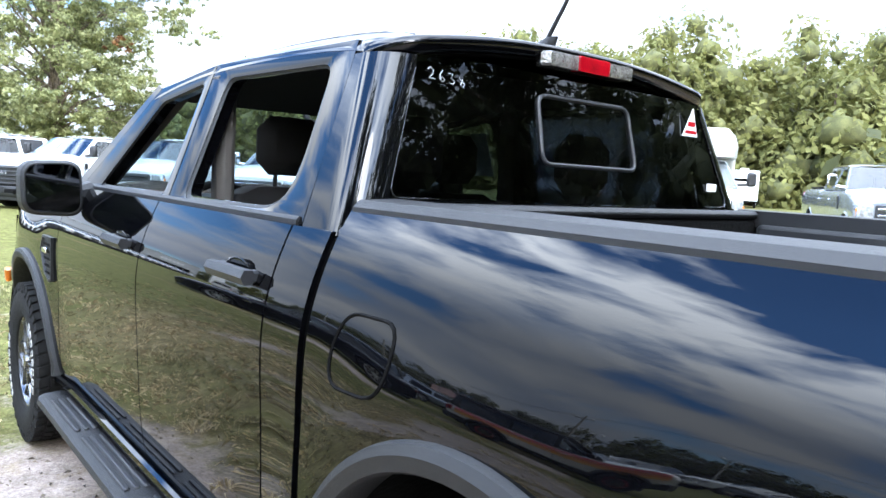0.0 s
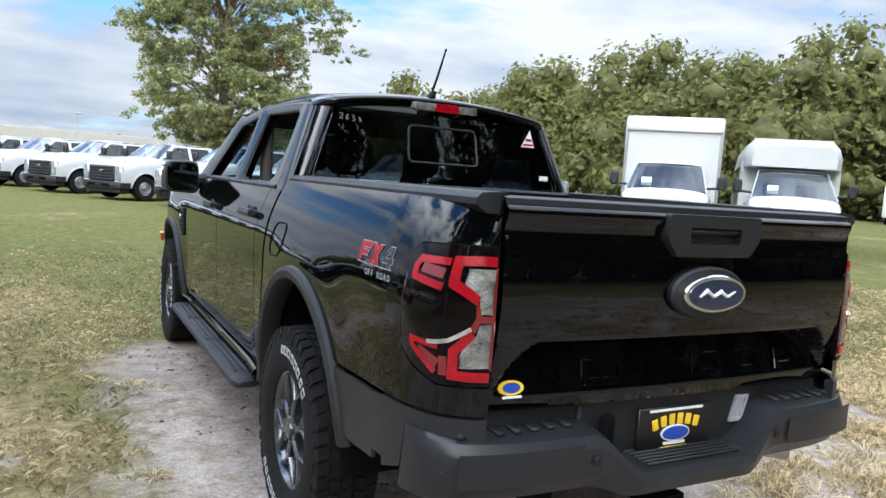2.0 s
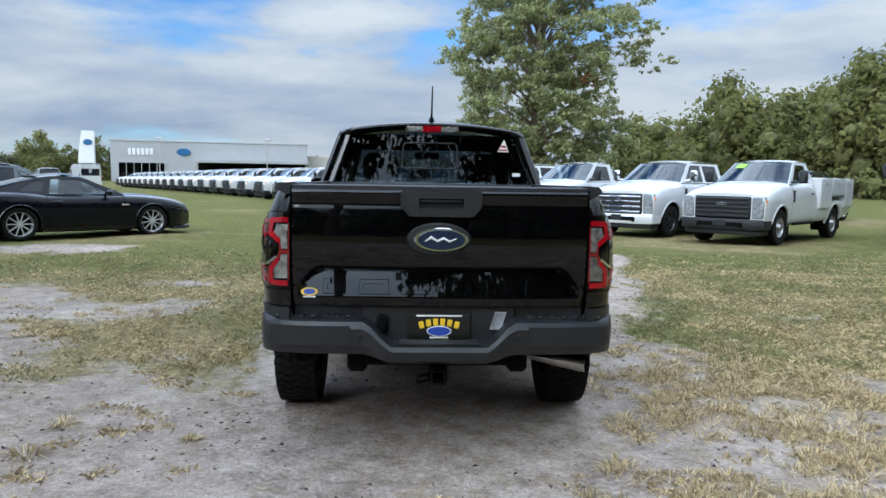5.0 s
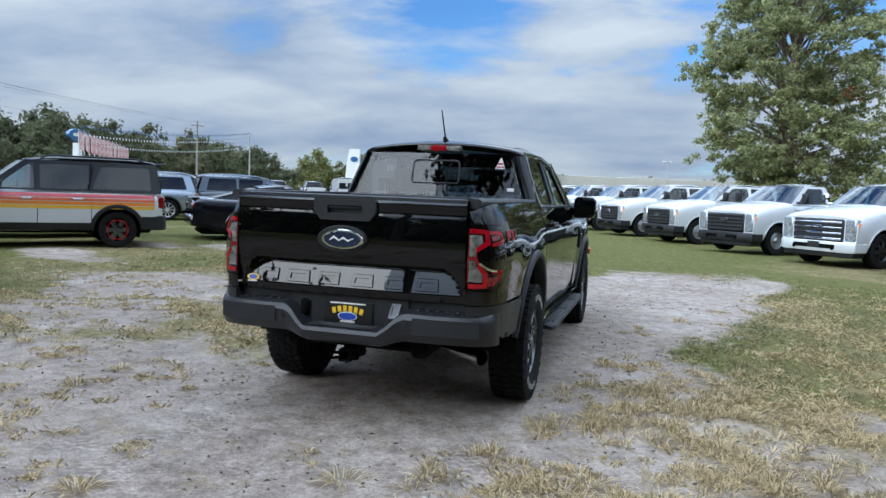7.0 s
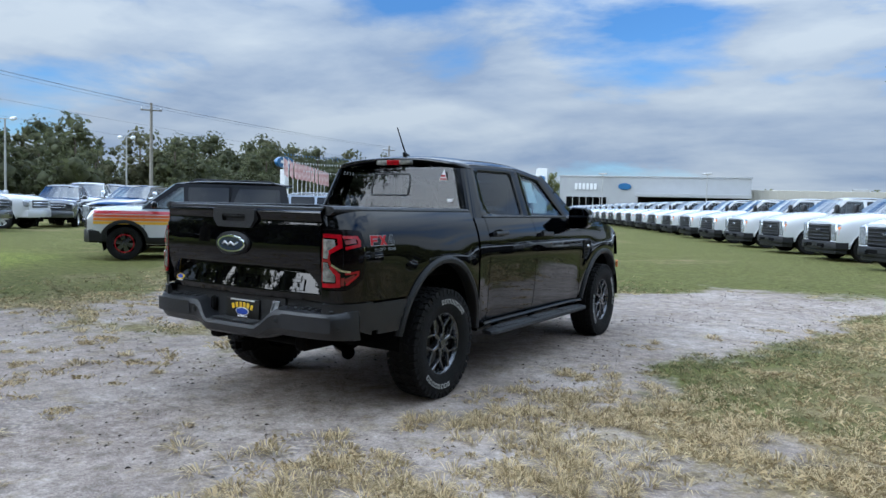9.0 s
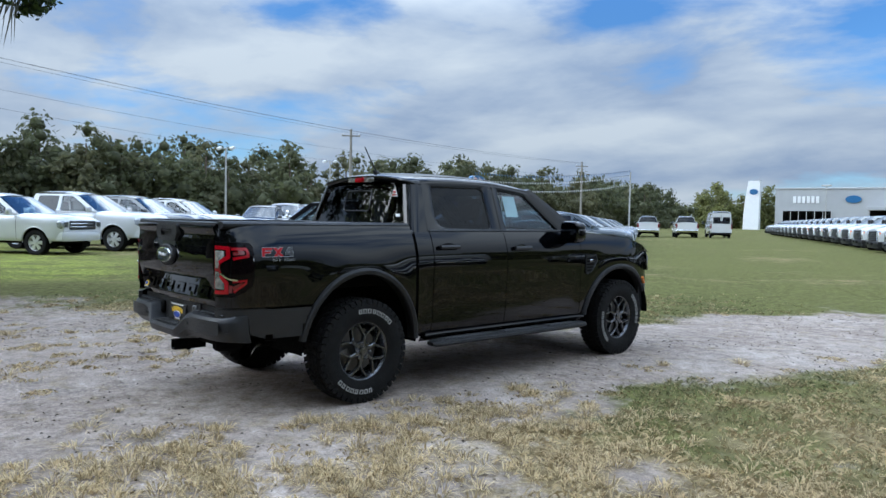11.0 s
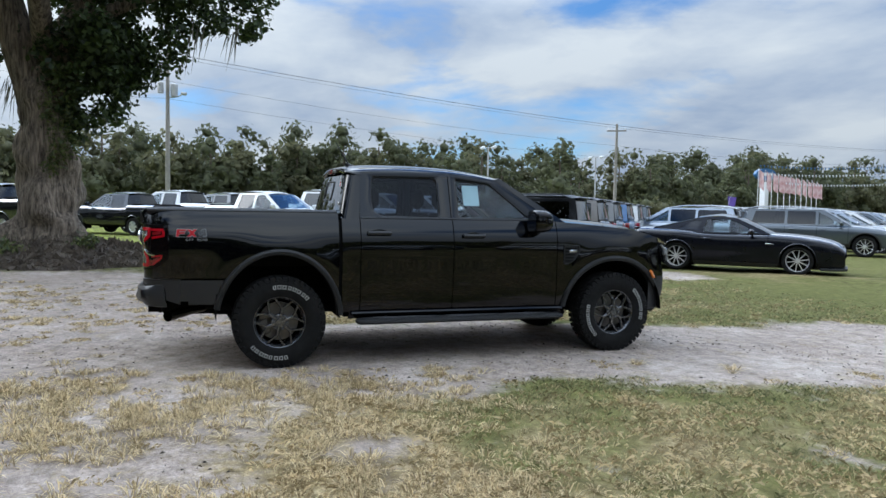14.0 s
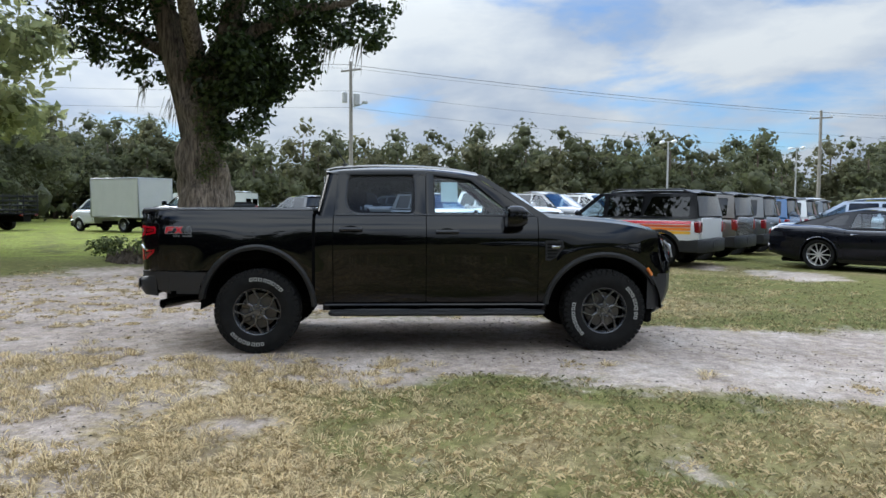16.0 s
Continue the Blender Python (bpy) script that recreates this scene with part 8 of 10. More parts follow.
def corner_patch(sx, quad, off, thick=0.006, n=10):
    """Raised patch on the corner; quad: (t, z) corners in order."""
    def at(u, v, o):
        a, b, c, d = quad
        t = lerp(lerp(a[0], b[0], u), lerp(d[0], c[0], u), v)
        z = lerp(lerp(a[1], b[1], u), lerp(d[1], c[1], u), v)
        x, y, z = corner(t, z, o)
        return (sx * x, y, z)
    s = Shape().grid(lambda u, v: at(u, v, off), n, 3)
    for k, (ua, va, ub, vb) in enumerate(((0, 0, 1, 0), (1, 0, 1, 1), (1, 1, 0, 1), (0, 1, 0, 0))):
        s.grid(lambda u, v: at(lerp(ua, ub, u), lerp(va, vb, u), off - thick * v), n, 1)
    return s


def corner_area(sx, bottom, top, off, thick=0.008, n=16):
    """Raised area of the corner between two edges, each given as (t, z) stops over the same span of t."""
    t0, t1 = bottom[0][0], bottom[-1][0]

    def at(u, v, o):
        t = lerp(t0, t1, u)
        x, y, z = corner(t, lerp(curve(bottom, t), curve(top, t), v), o)
        return (sx * x, y, z)
    s = Shape().grid(lambda u, v: at(u, v, off), n, 4)
    for ua, va, ub, vb in ((0, 0, 1, 0), (1, 0, 1, 1), (1, 1, 0, 1), (0, 1, 0, 0)):
        s.grid(lambda u, v: at(lerp(ua, ub, u), lerp(va, vb, u), off - thick * v), n, 1)
    return s


def corner_band(sx, path, width, off, thick=0.01, sub=5):
    """Raised strip of even width along (t, z) stops on the corner."""
    L = 0.39
    pts = [Vector((t * L, z)) for t, z in path]
    rings = []
    for i, p in enumerate(pts):
        a = (p - pts[i - 1]).normalized() if i else None
        b = (pts[i + 1] - p).normalized() if i + 1 < len(pts) else None
        d = ((a or b) + (b or a)).normalized()
        nrm = Vector((-d.y, d.x))
        k = 1 / max(0.55, abs(nrm.dot(Vector((-(a or b).y, (a or b).x)))))
        rings.append((p + nrm * width / 2 * k, p - nrm * width / 2 * k))
    out = []
    for (l0, r0), (l1, r1) in zip(rings, rings[1:]):
        for k in range(sub):
            out.append((l0.lerp(l1, k / sub), r0.lerp(r1, k / sub)))
    out.append(rings[-1])

    def put(q, o):
        x, y, z = corner(q.x / L, q.y, o)
        return (sx * x, y, z)
    return Shape().loft([[put(l, off - thick), put(l, off), put(r, off), put(r, off - thick)] for l, r in out], True, True)


LAMP_TOP = ((0.205, 1.160), (0.215, 1.182), (0.235, 1.198), (0.27, 1.208), (0.5, 1.213), (1.0, 1.216))
LAMP_LOW = ((0.205, 1.04), (0.215, 0.97), (0.245, 0.915), (0.35, 0.892), (0.55, 0.856), (1.0, 0.858))
LAMP_RIM = LAMP_TOP + tuple(reversed(LAMP_LOW[:-1] + ((0.995, 0.858),)))
for sx in (1, -1):
    up = Shape().grid(lambda u, v: tuple(c * (sx if k == 0 else 1) for k, c in enumerate(corner(u, lerp(0.775, 1.335, v)))), 20, 24)
    part("rear_corner_panel", up, PAINT_BLACK, hero)
    part("corner_trim", corner_patch(sx, ((0.0, 0.56), (0.98, 0.70), (0.98, 0.768), (0.0, 0.768)), 0.008, 0.03), PLASTIC_GREY, hero)
    lamp = part("tail_lamp", corner_area(sx, LAMP_LOW, LAMP_TOP, 0.006, 0.02, 30), SMOKE_LENS, hero, "smoked wraparound tail lamp with red light guides")
    part("lamp_gap", corner_band(sx, LAMP_RIM[1:], 0.007, 0.003, 0.006), BLACK, lamp)
    part("lamp_edge", corner_band(sx, ((0.222, 0.925), (0.36, 0.880), (0.56, 0.846), (0.98, 0.848)), 0.009, 0.008, 0.008), PAINT_BLACK, lamp)
    for path, wide in ((((0.965, 1.180), (0.80, 1.180), (0.622, 1.176), (0.632, 1.118), (0.83, 1.078)), 0.025), (((0.80, 0.996), (0.672, 0.946), (0.664, 0.884), (0.80, 0.882), (0.965, 0.882)), 0.025)):
        part("light_guide", corner_band(sx, path, wide, 0.012), RED_LIT, lamp, "bright red light guide")
    for path, wide in ((((0.575, 1.172), (0.335, 1.171), (0.305, 1.150), (0.312, 1.124), (0.56, 1.106)), 0.019), (((0.565, 0.953), (0.348, 0.962), (0.352, 0.944), (0.545, 0.885)), 0.014)):
        part("light_guide", corner_band(sx, path, wide, 0.010), RED_LIT, lamp, "bright red side light guide")
    for lo, hi in ((((0.70, 1.120), (0.83, 1.088), (0.862, 1.044), (0.962, 1.044)), ((0.70, 1.158), (0.962, 1.160))), (((0.71, 0.903), (0.962, 0.906)), ((0.71, 0.936), (0.74, 0.957), (0.835, 0.990), (0.855, 1.018), (0.962, 1.020)))):
        part("clear_lens", corner_area(sx, lo, hi, 0.010, 0.012), CLEAR_LENS, lamp, "clear ribbed lens")
    for path, wide in ((((0.978, 1.165), (0.978, 0.90)), 0.010), (((0.85, 1.031), (0.97, 1.031)), 0.018), (((0.835, 1.074), (0.848, 1.034), (0.80, 1.000)), 0.020), (((0.36, 1.150), (0.55, 1.140)), 0.026), (((0.40, 0.935), (0.56, 0.905)), 0.034), (((0.60, 0.93), (0.60, 0.88)), 0.022)):
        part("lamp_panel", corner_band(sx, path, wide, 0.008), RED_LENS, lamp, "dark red lens")
    part("chrome_strip", corner_band(sx, ((0.49, 0.964), (0.56, 0.966), (0.64, 0.974), (0.785, 1.008)), 0.011, 0.015), CHROME, lamp, "bright strip")
    part("lamp_seam", corner_band(sx, ((0.595, 1.095), (0.60, 1.04), (0.605, 0.985)), 0.004, 0.0075, 0.004), BLACK, lamp)


# tailgate
def gate(x, z):
    y = smooth_curve(((0.775, -1.072), (0.84, -1.09), (0.95, -1.114), (1.08, -1.128), (1.18, -1.125), (1.235, -1.119), (1.262, -1.114), (1.283, -1.122), (1.305, -1.130), (1.32, -1.126), (1.335, -1.10)), z)
    y += 0.03 * (abs(x) / 0.69) ** 2.2
    top = curve(((0.56, 0.966), (0.60, 0.945), (0.638, 0.905), (0.665, 0.86), (0.69, 0.79)), abs(x))
    floor_ = -1.088 + 0.30 * (z - 0.795) + 0.03 * (abs(x) / 0.69) ** 2.2
    y = lerp(y, max(y, floor_), sstep(top + 0.006, top - 0.014, z) * sstep(0.783, 0.80, z))
    return y


tg = part("tailgate", Shape().grid(lambda u, v: (lerp(-0.694, 0.694, u), gate(lerp(-0.694, 0.694, u), lerp(0.775, 1.335, v)), lerp(0.775, 1.335, v)), 110, 72)
          .grid(lambda u, v: (lerp(-0.694, 0.694, u), lerp(-1.015, gate(lerp(-0.694, 0.694, u), 1.335), v), 1.335), 40, 2)
          .grid(lambda u, v: (lerp(-0.694, 0.694, u), lerp(-1.015, gate(lerp(-0.694, 0.694, u), 0.775), v), 0.775), 40, 2)
          .grid(lambda u, v: (-0.694, lerp(-1.015, gate(0.694, lerp(0.775, 1.335, v)), u), lerp(0.775, 1.335, v)), 2, 30)
          .grid(lambda u, v: (0.694, lerp(-1.015, gate(0.694, lerp(0.775, 1.335, v)), u), lerp(0.775, 1.335, v)), 2, 30)
          .grid(lambda u, v: (lerp(-0.694, 0.694, u), -1.015, lerp(0.775, 1.335, v)), 4, 4), PAINT_BLACK, hero, "glossy black tailgate with stepped lower recess", sharp=45)
part("tailgate_cap", Shape().grid(lambda u, v: (lerp(-0.694, 0.694, u), lerp(-1.03, gate(lerp(-0.694, 0.694, u), 1.335) - 0.012, v), 1.349 - 0.006 * v * v), 40, 4)
     .grid(lambda u, v: (lerp(-0.694, 0.694, u), gate(lerp(-0.694, 0.694, u), 1.335) - 0.012 - 0.002 * v, lerp(1.343, 1.318, v)), 40, 1)
     .grid(lambda u, v: (lerp(-0.694, 0.694, u), -1.03, lerp(1.30, 1.349, v)), 4, 1), PLASTIC, tg, "matte black plastic tailgate cap")
hp = [(-0.19, 1.325), (0.0, 1.325), (0.19, 1.325), (0.19, 1.255), (0.15, 1.205), (0.0, 1.205), (-0.15, 1.205), (-0.19, 1.255)]
sp = [(-0.105, 1.288), (0.0, 1.288), (0.105, 1.288), (0.105, 1.268), (0.10, 1.242), (0.0, 1.242), (-0.10, 1.242), (-0.105, 1.268)]
lo, li = round_loop(hp, 0.012), round_loop(sp, 0.008)
hd = part("handle_panel", Shape().loft([[(x, -1.095, z) for x, z in lo], [(x, -1.138, z) for x, z in lo], [(x * 0.985, -1.143, z) for x, z in lo], [(x, -1.143, z) for x, z in li], [(x, -1.118, z) for x, z in li]], True, True), PLASTIC, tg, "matte black handle panel")
part("handle_lever", Shape().box(-0.102, 0.102, -1.14, -1.12, 1.27, 1.285, 0.006), PLASTIC, hd)
ob_m = pose(0.0, gate(0, 1.10) - 0.012, 1.10)
part("badge_mount", Shape().prism(oval(0.15, 0.078), "y", -1.15, -1.12, 0.008), PLASTIC, tg, at=pose(-0.01, 0.0, 1.10))
oval_badge(tg, pose(0.0, -1.152, 1.10), 0.126, 0.056)
for k, (x0, x1) in enumerate(((-0.553, -0.447), (-0.386, -0.238), (-0.180, -0.052), (0.024, 0.158), (0.226, 0.338), (0.412, 0.540))):
    # raised blocks with slim sunk middles
    z0, z1, sw = 0.832, 0.900, 0.019

    def on_gate(a, c, o):
        return (a, gate(a, c) - o, c)
    def ring_(e):
        return [(x0 + e, z0 + e), (lerp(x0, x1, 0.5), z0 + e), (x1 - e, z0 + e), (x1 - e - 0.006 * (k % 2), z1 - e), (lerp(x0, x1, 0.5), z1 - e), (x0 + e + 0.006 * (k % 2), z1 - e)]
    lo_, li_ = ring_(0.0), ring_(sw)
    part("raised_block", Shape().loft([[on_gate(a, c, -0.002) for a, c in lo_], [on_gate(a, c, 0.007) for a, c in lo_], [on_gate(a, c, 0.009) for a, c in ring_(0.002)], [on_gate(a, c, 0.009) for a, c in li_], [on_gate(a, c, -0.002) for a, c in li_]], True, False), PAINT_BLACK, tg, sharp=25)
# dealer sticker
st_m = pose(-0.618, gate(-0.60, 0.838) - 0.002, 0.838, -16)
st = part("dealer_sticker", Shape().prism(oval(0.040, 0.020), "y", -0.003, 0.004), STICKER_YELLOW, tg, "yellow and blue dealer sticker", at=st_m)
part("sticker_oval", Shape().prism(oval(0.028, 0.014), "y", -0.005, 0.0), STICKER_BLUE, st)
part("sticker_bar", Shape().box(-0.030, 0.030, -0.005, 0.0, -0.028, -0.021, 0.001), STICKER_WHITE, st)

# bed inside
bed = Shape()
bed.box(-0.70, 0.70, -1.03, 0.46, 0.86, 0.90, 0.01)
bed.box(-0.72, 0.72, 0.44, 0.48, 0.86, 1.325, 0.01)
bed.box(0.69, 0.735, -1.03, 0.48, 0.86, 1.33, 0.01).box(-0.735, -0.69, -1.03, 0.48, 0.86, 1.33, 0.01)
liner = part("bed_liner", bed, BLACK, hero, "black ribbed bed liner")
for k in range(14):
    x = -0.62 + k * 0.095
    part("liner_rib", Shape().box(x - 0.018, x + 0.018, -1.0, 0.43, 0.9005, 0.908, 0.003), BLACK, liner)
for sx in (1, -1):
    cap = Shape()
    cap.loft([[(sx * 0.675, y, 1.30), (sx * 0.675, y, 1.352), (sx * 0.69, y, 1.356), (sx * (flank(y, 1.335) - 0.012), y, 1.352), (sx * (flank(y, 1.335) + 0.004), y, 1.338), (sx * (flank(y, 1.335) + 0.004), y, 1.322), (sx * (flank(y, 1.335) - 0.03), y, 1.30)] for y in lines(-1.06, 0.50, step=0.1)])
    part("bed_rail_cap", cap, PLASTIC, hero, "matte black plastic bed rail cap")
    part("inner_rail", Shape().box(*sorted((sx * 0.64, sx * 0.688)), -1.0, 0.42, 1.24, 1.31, 0.012), PLASTIC, hero)
    part("tie_down", Shape().tube([(sx * 0.66, 0.3, 1.2), (sx * 0.63, 0.3, 1.18), (sx * 0.63, 0.36, 1.18), (sx * 0.66, 0.36, 1.2)], 0.006), PLASTIC, hero)
part("front_bed_cap", Shape().box(-0.69, 0.69, 0.43, 0.495, 1.325, 1.35, 0.01), PLASTIC, hero)

# rear bumper
sec_c = ((-1.00, 0.602), (-1.10, 0.604), (-1.168, 0.596), (-1.180, 0.575), (-1.165, 0.53), (-1.12, 0.508), (-1.0, 0.50))
sec_w = ((-0.98, 0.724), (-1.075, 0.722), (-1.125, 0.706), (-1.142, 0.675), (-1.135, 0.595), (-1.10, 0.548), (-0.96, 0.54))
path = ((0.0, 0.0, 0), (0.15, 0.0, 0), (0.225, 0.0, 0), (0.27, 0.0, 0.3), (0.325, 0.0, 0.8), (0.365, 0.0, 1), (0.45, 0.002, 1), (0.55, 0.006, 1), (0.65, 0.016, 1), (0.74, 0.035, 1), (0.80, 0.065, 1), (0.838, 0.105, 1), (0.858, 0.16, 1), (0.862, 0.22, 1))
half_rings = []
for x, sh, w in path:
    ring = []
    for k, (a, b) in enumerate(zip(sec_c, sec_w)):
        y, z = lerp(a[0], b[0], w), lerp(a[1], b[1], w)
        deep = (0.25, 0.7, 1, 1, 1, 0.9, 0.25)[k]
        ring.append((x, y + sh * deep, z))
    half_rings.append(ring)
rings = [[(-x, y, z) for x, y, z in r] for r in reversed(half_rings[1:])] + half_rings
bp = part("rear_bumper", Shape().loft(rings, True, True), PLASTIC_GREY, hero, "dark grey moulded plastic step bumper", sharp=30)
part("plate_panel", Shape().box(-0.37, 0.37, -1.045, -1.0, 0.585, 0.775, 0.008).box(-0.70, 0.70, -1.03, -0.98, 0.715, 0.78, 0.01), PLASTIC, bp)
for sx in (1, -1):
    for k in range(7):
        x = 0.42 + k * 0.055
        part("step_rib", Shape().box(*sorted((sx * x, sx * (x + 0.028))), -1.085 + 0.01 * (k > 4), -0.995, 0.716, 0.731, 0.005), PLASTIC, bp)
    for x, y, z in ((0.812, -1.055, 0.622), (0.655, -1.127, 0.628), (0.375, -1.142, 0.64)):
        part("parking_sensor", Shape().lathe([(-0.006, 0.001), (-0.006, 0.010), (-0.002, 0.012), (-0.002, 0.017), (0.01, 0.018)], 16, "y"), PLASTIC, bp, at=pose(sx * x, y, z, 0, 0, sx * (38 if x > 0.8 else 6)))
    part("wing_panel", Shape().grid(lambda u, v: (sx * lerp(0.42, 0.79, u), -1.1445 + 0.002 + 0.036 * max(0, (lerp(0.42, 0.79, u) - 0.5) / 0.28) ** 2.2 - 0.002, lerp(0.598, 0.69, v)), 12, 2), PLASTIC_GREY, bp)
for k in range(6):
    part("step_rib", Shape().box(-0.19, 0.19, -1.05 - k * 0.02, -1.041 - k * 0.02, 0.602, 0.611, 0.003), PLASTIC, bp)
part("wiring_socket", Shape().box(-0.30, -0.245, -1.075, -1.04, 0.635, 0.735, 0.02), BLACK, bp)
pk = [(0.245, 0.66), (0.30, 0.66), (0.325, 0.745), (0.27, 0.745)]
part("tow_pocket", Shape().loft([[(x, -1.046, z) for x, z in pk], [(x, -1.056, z) for x, z in pk], [(0.285 + (x - 0.285) * 0.75, -1.056, 0.7025 + (z - 0.7025) * 0.75) for x, z in pk], [(0.285 + (x - 0.285) * 0.75, -1.04, 0.7025 + (z - 0.7025) * 0.75) for x, z in pk]], True, True), STICKER_GREY, bp)
plate = part("dealer_plate", Shape().box(-0.152, 0.152, -1.058, -1.05, 0.582, 0.735, 0.003), STICKER_BLACK, bp, "black dealer plate with yellow bars and blue oval")
for k in range(6):
    a = (k - 2.5) / 2.5
    part("plate_bar", Shape().box(-0.012, 0.012, -1.062, -1.057, -0.017, 0.017, 0.002), STICKER_YELLOW, plate, at=pose(a * 0.085, 0, 0.696 - 0.014 * a * a, 0, a * 14))
part("plate_oval", Shape().prism(oval(0.055, 0.022), "y", -1.064, -1.057, 0.002), STICKER_BLUE, plate, at=pose(0.0, 0, 0.652))
part("plate_oval_rim", Shape().prism(oval(0.060, 0.026), "y", -1.0625, -1.057, 0.001), STICKER_WHITE, plate, at=pose(0.0, 0, 0.652))
part("plate_line", Shape().box(-0.045, 0.045, -1.061, -1.057, 0.616, 0.625, 0.001), STICKER_WHITE, plate)
part("plate_line", Shape().box(-0.055, 0.055, -1.061, -1.057, 0.590, 0.610, 0.001), STICKER_YELLOW, plate)
part("plate_line", Shape().box(-0.11, 0.11, -1.061, -1.057, 0.722, 0.730, 0.001), STICKER_WHITE, plate)
part("plate_line", Shape().box(-0.14, -0.10, -1.061, -1.057, 0.588, 0.596, 0.001), STICKER_WHITE, plate)
part("plate_line", Shape().box(0.10, 0.14, -1.061, -1.057, 0.588, 0.596, 0.001), STICKER_WHITE, plate)
# hitch, exhaust, underside
hitch = Shape()
for x0, x1, z0, z1 in ((-0.036, 0.036, 0.455, 0.466), (-0.036, 0.036, 0.392, 0.403), (-0.036, -0.026, 0.40, 0.46), (0.026, 0.036, 0.40, 0.46)):
    hitch.box(x0, x1, -1.09, -0.85, z0, z1, 0.003)
hitch.box(-0.045, 0.045, -1.0, -0.97, 0.385, 0.47, 0.004)
hitch.tube([(-0.05, -1.02, 0.43), (-0.10, -1.06, 0.43), (-0.10, -1.06, 0.40), (-0.05, -1.02, 0.40)], 0.009)
hitch.tube([(-0.42, -0.88, 0.47), (0.42, -0.88, 0.47)], 0.03, 10)
part("tow_hitch", hitch, BLACK, hero, "black square tow hitch receiver")
part("exhaust_tip", Shape().tube([(0.40, -0.56, 0.475), (0.52, -0.72, 0.465), (0.62, -0.80, 0.46), (0.765, -0.90, 0.452)], [0.03, 0.036, 0.042, 0.043], 18, False).tube([(0.765, -0.90, 0.452), (0.62, -0.80, 0.46)], 0.036, 18, False), EXHAUST, hero, "brushed steel exhaust tip")
under = Shape()
under.box(-0.45, -0.35, -0.95, 3.7, 0.42, 0.54, 0.02).box(0.35, 0.45, -0.95, 3.7, 0.42, 0.54, 0.02).box(-0.5, 0.5, 0.6, 3.9, 0.36, 0.44, 0.03)
under.tube([(-0.7, 0, 0.39), (0.7, 0, 0.39)], 0.05).lathe([(-0.12, 0.05), (-0.08, 0.14), (0.08, 0.14), (0.12, 0.05)], 16, "x", (0, 0, 0.39)).tube([(-0.7, WB, 0.39), (0.7, WB, 0.39)], 0.04)
under.box(-0.30, 0.30, -0.9, -0.45, 0.50, 0.66, 0.05).box(-0.8, 0.8, 0.55, 2.7, 0.44, 0.5, 0.02)
for sx in (-1, 1):
    under.tube([(sx * 0.48, -0.6, 0.50), (sx * 0.5, 0, 0.46), (sx * 0.48, 0.6, 0.46)], 0.03).tube([(sx * 0.52, -0.15, 0.36), (sx * 0.42, -0.25, 0.85)], 0.035)
part("underbody", under, BLACK, hero)
part("spare_wheel", Shape().lathe([(-0.1, 0.2), (-0.12, 0.33), (-0.08, 0.375), (0.08, 0.375), (0.12, 0.33), (0.1, 0.2)], 28, "z", (0.0, -0.42, 0.60)), RUBBER, hero)

# cab: pillars, roof, panes
BELT, ROOF = 1.28, 1.715


def gx(z):
    return lerp(0.792, 0.640, (z - BELT) / (ROOF - BELT))


def roof_edge(y):
    return smooth_curve(((0.60, 1.690), (0.70, 1.712), (0.9, 1.728), (1.25, 1.734), (1.6, 1.724), (1.85, 1.700), (2.08, 1.664)), y)


def rear_y(z):
    return lerp(0.535, 0.632, (z - 1.285) / (1.69 - 1.285))


def rear_bow(x):
    return 0.024 * (1 - (x / 0.8) ** 2)


def glass_edge(z):
    return gx(z) - 0.088


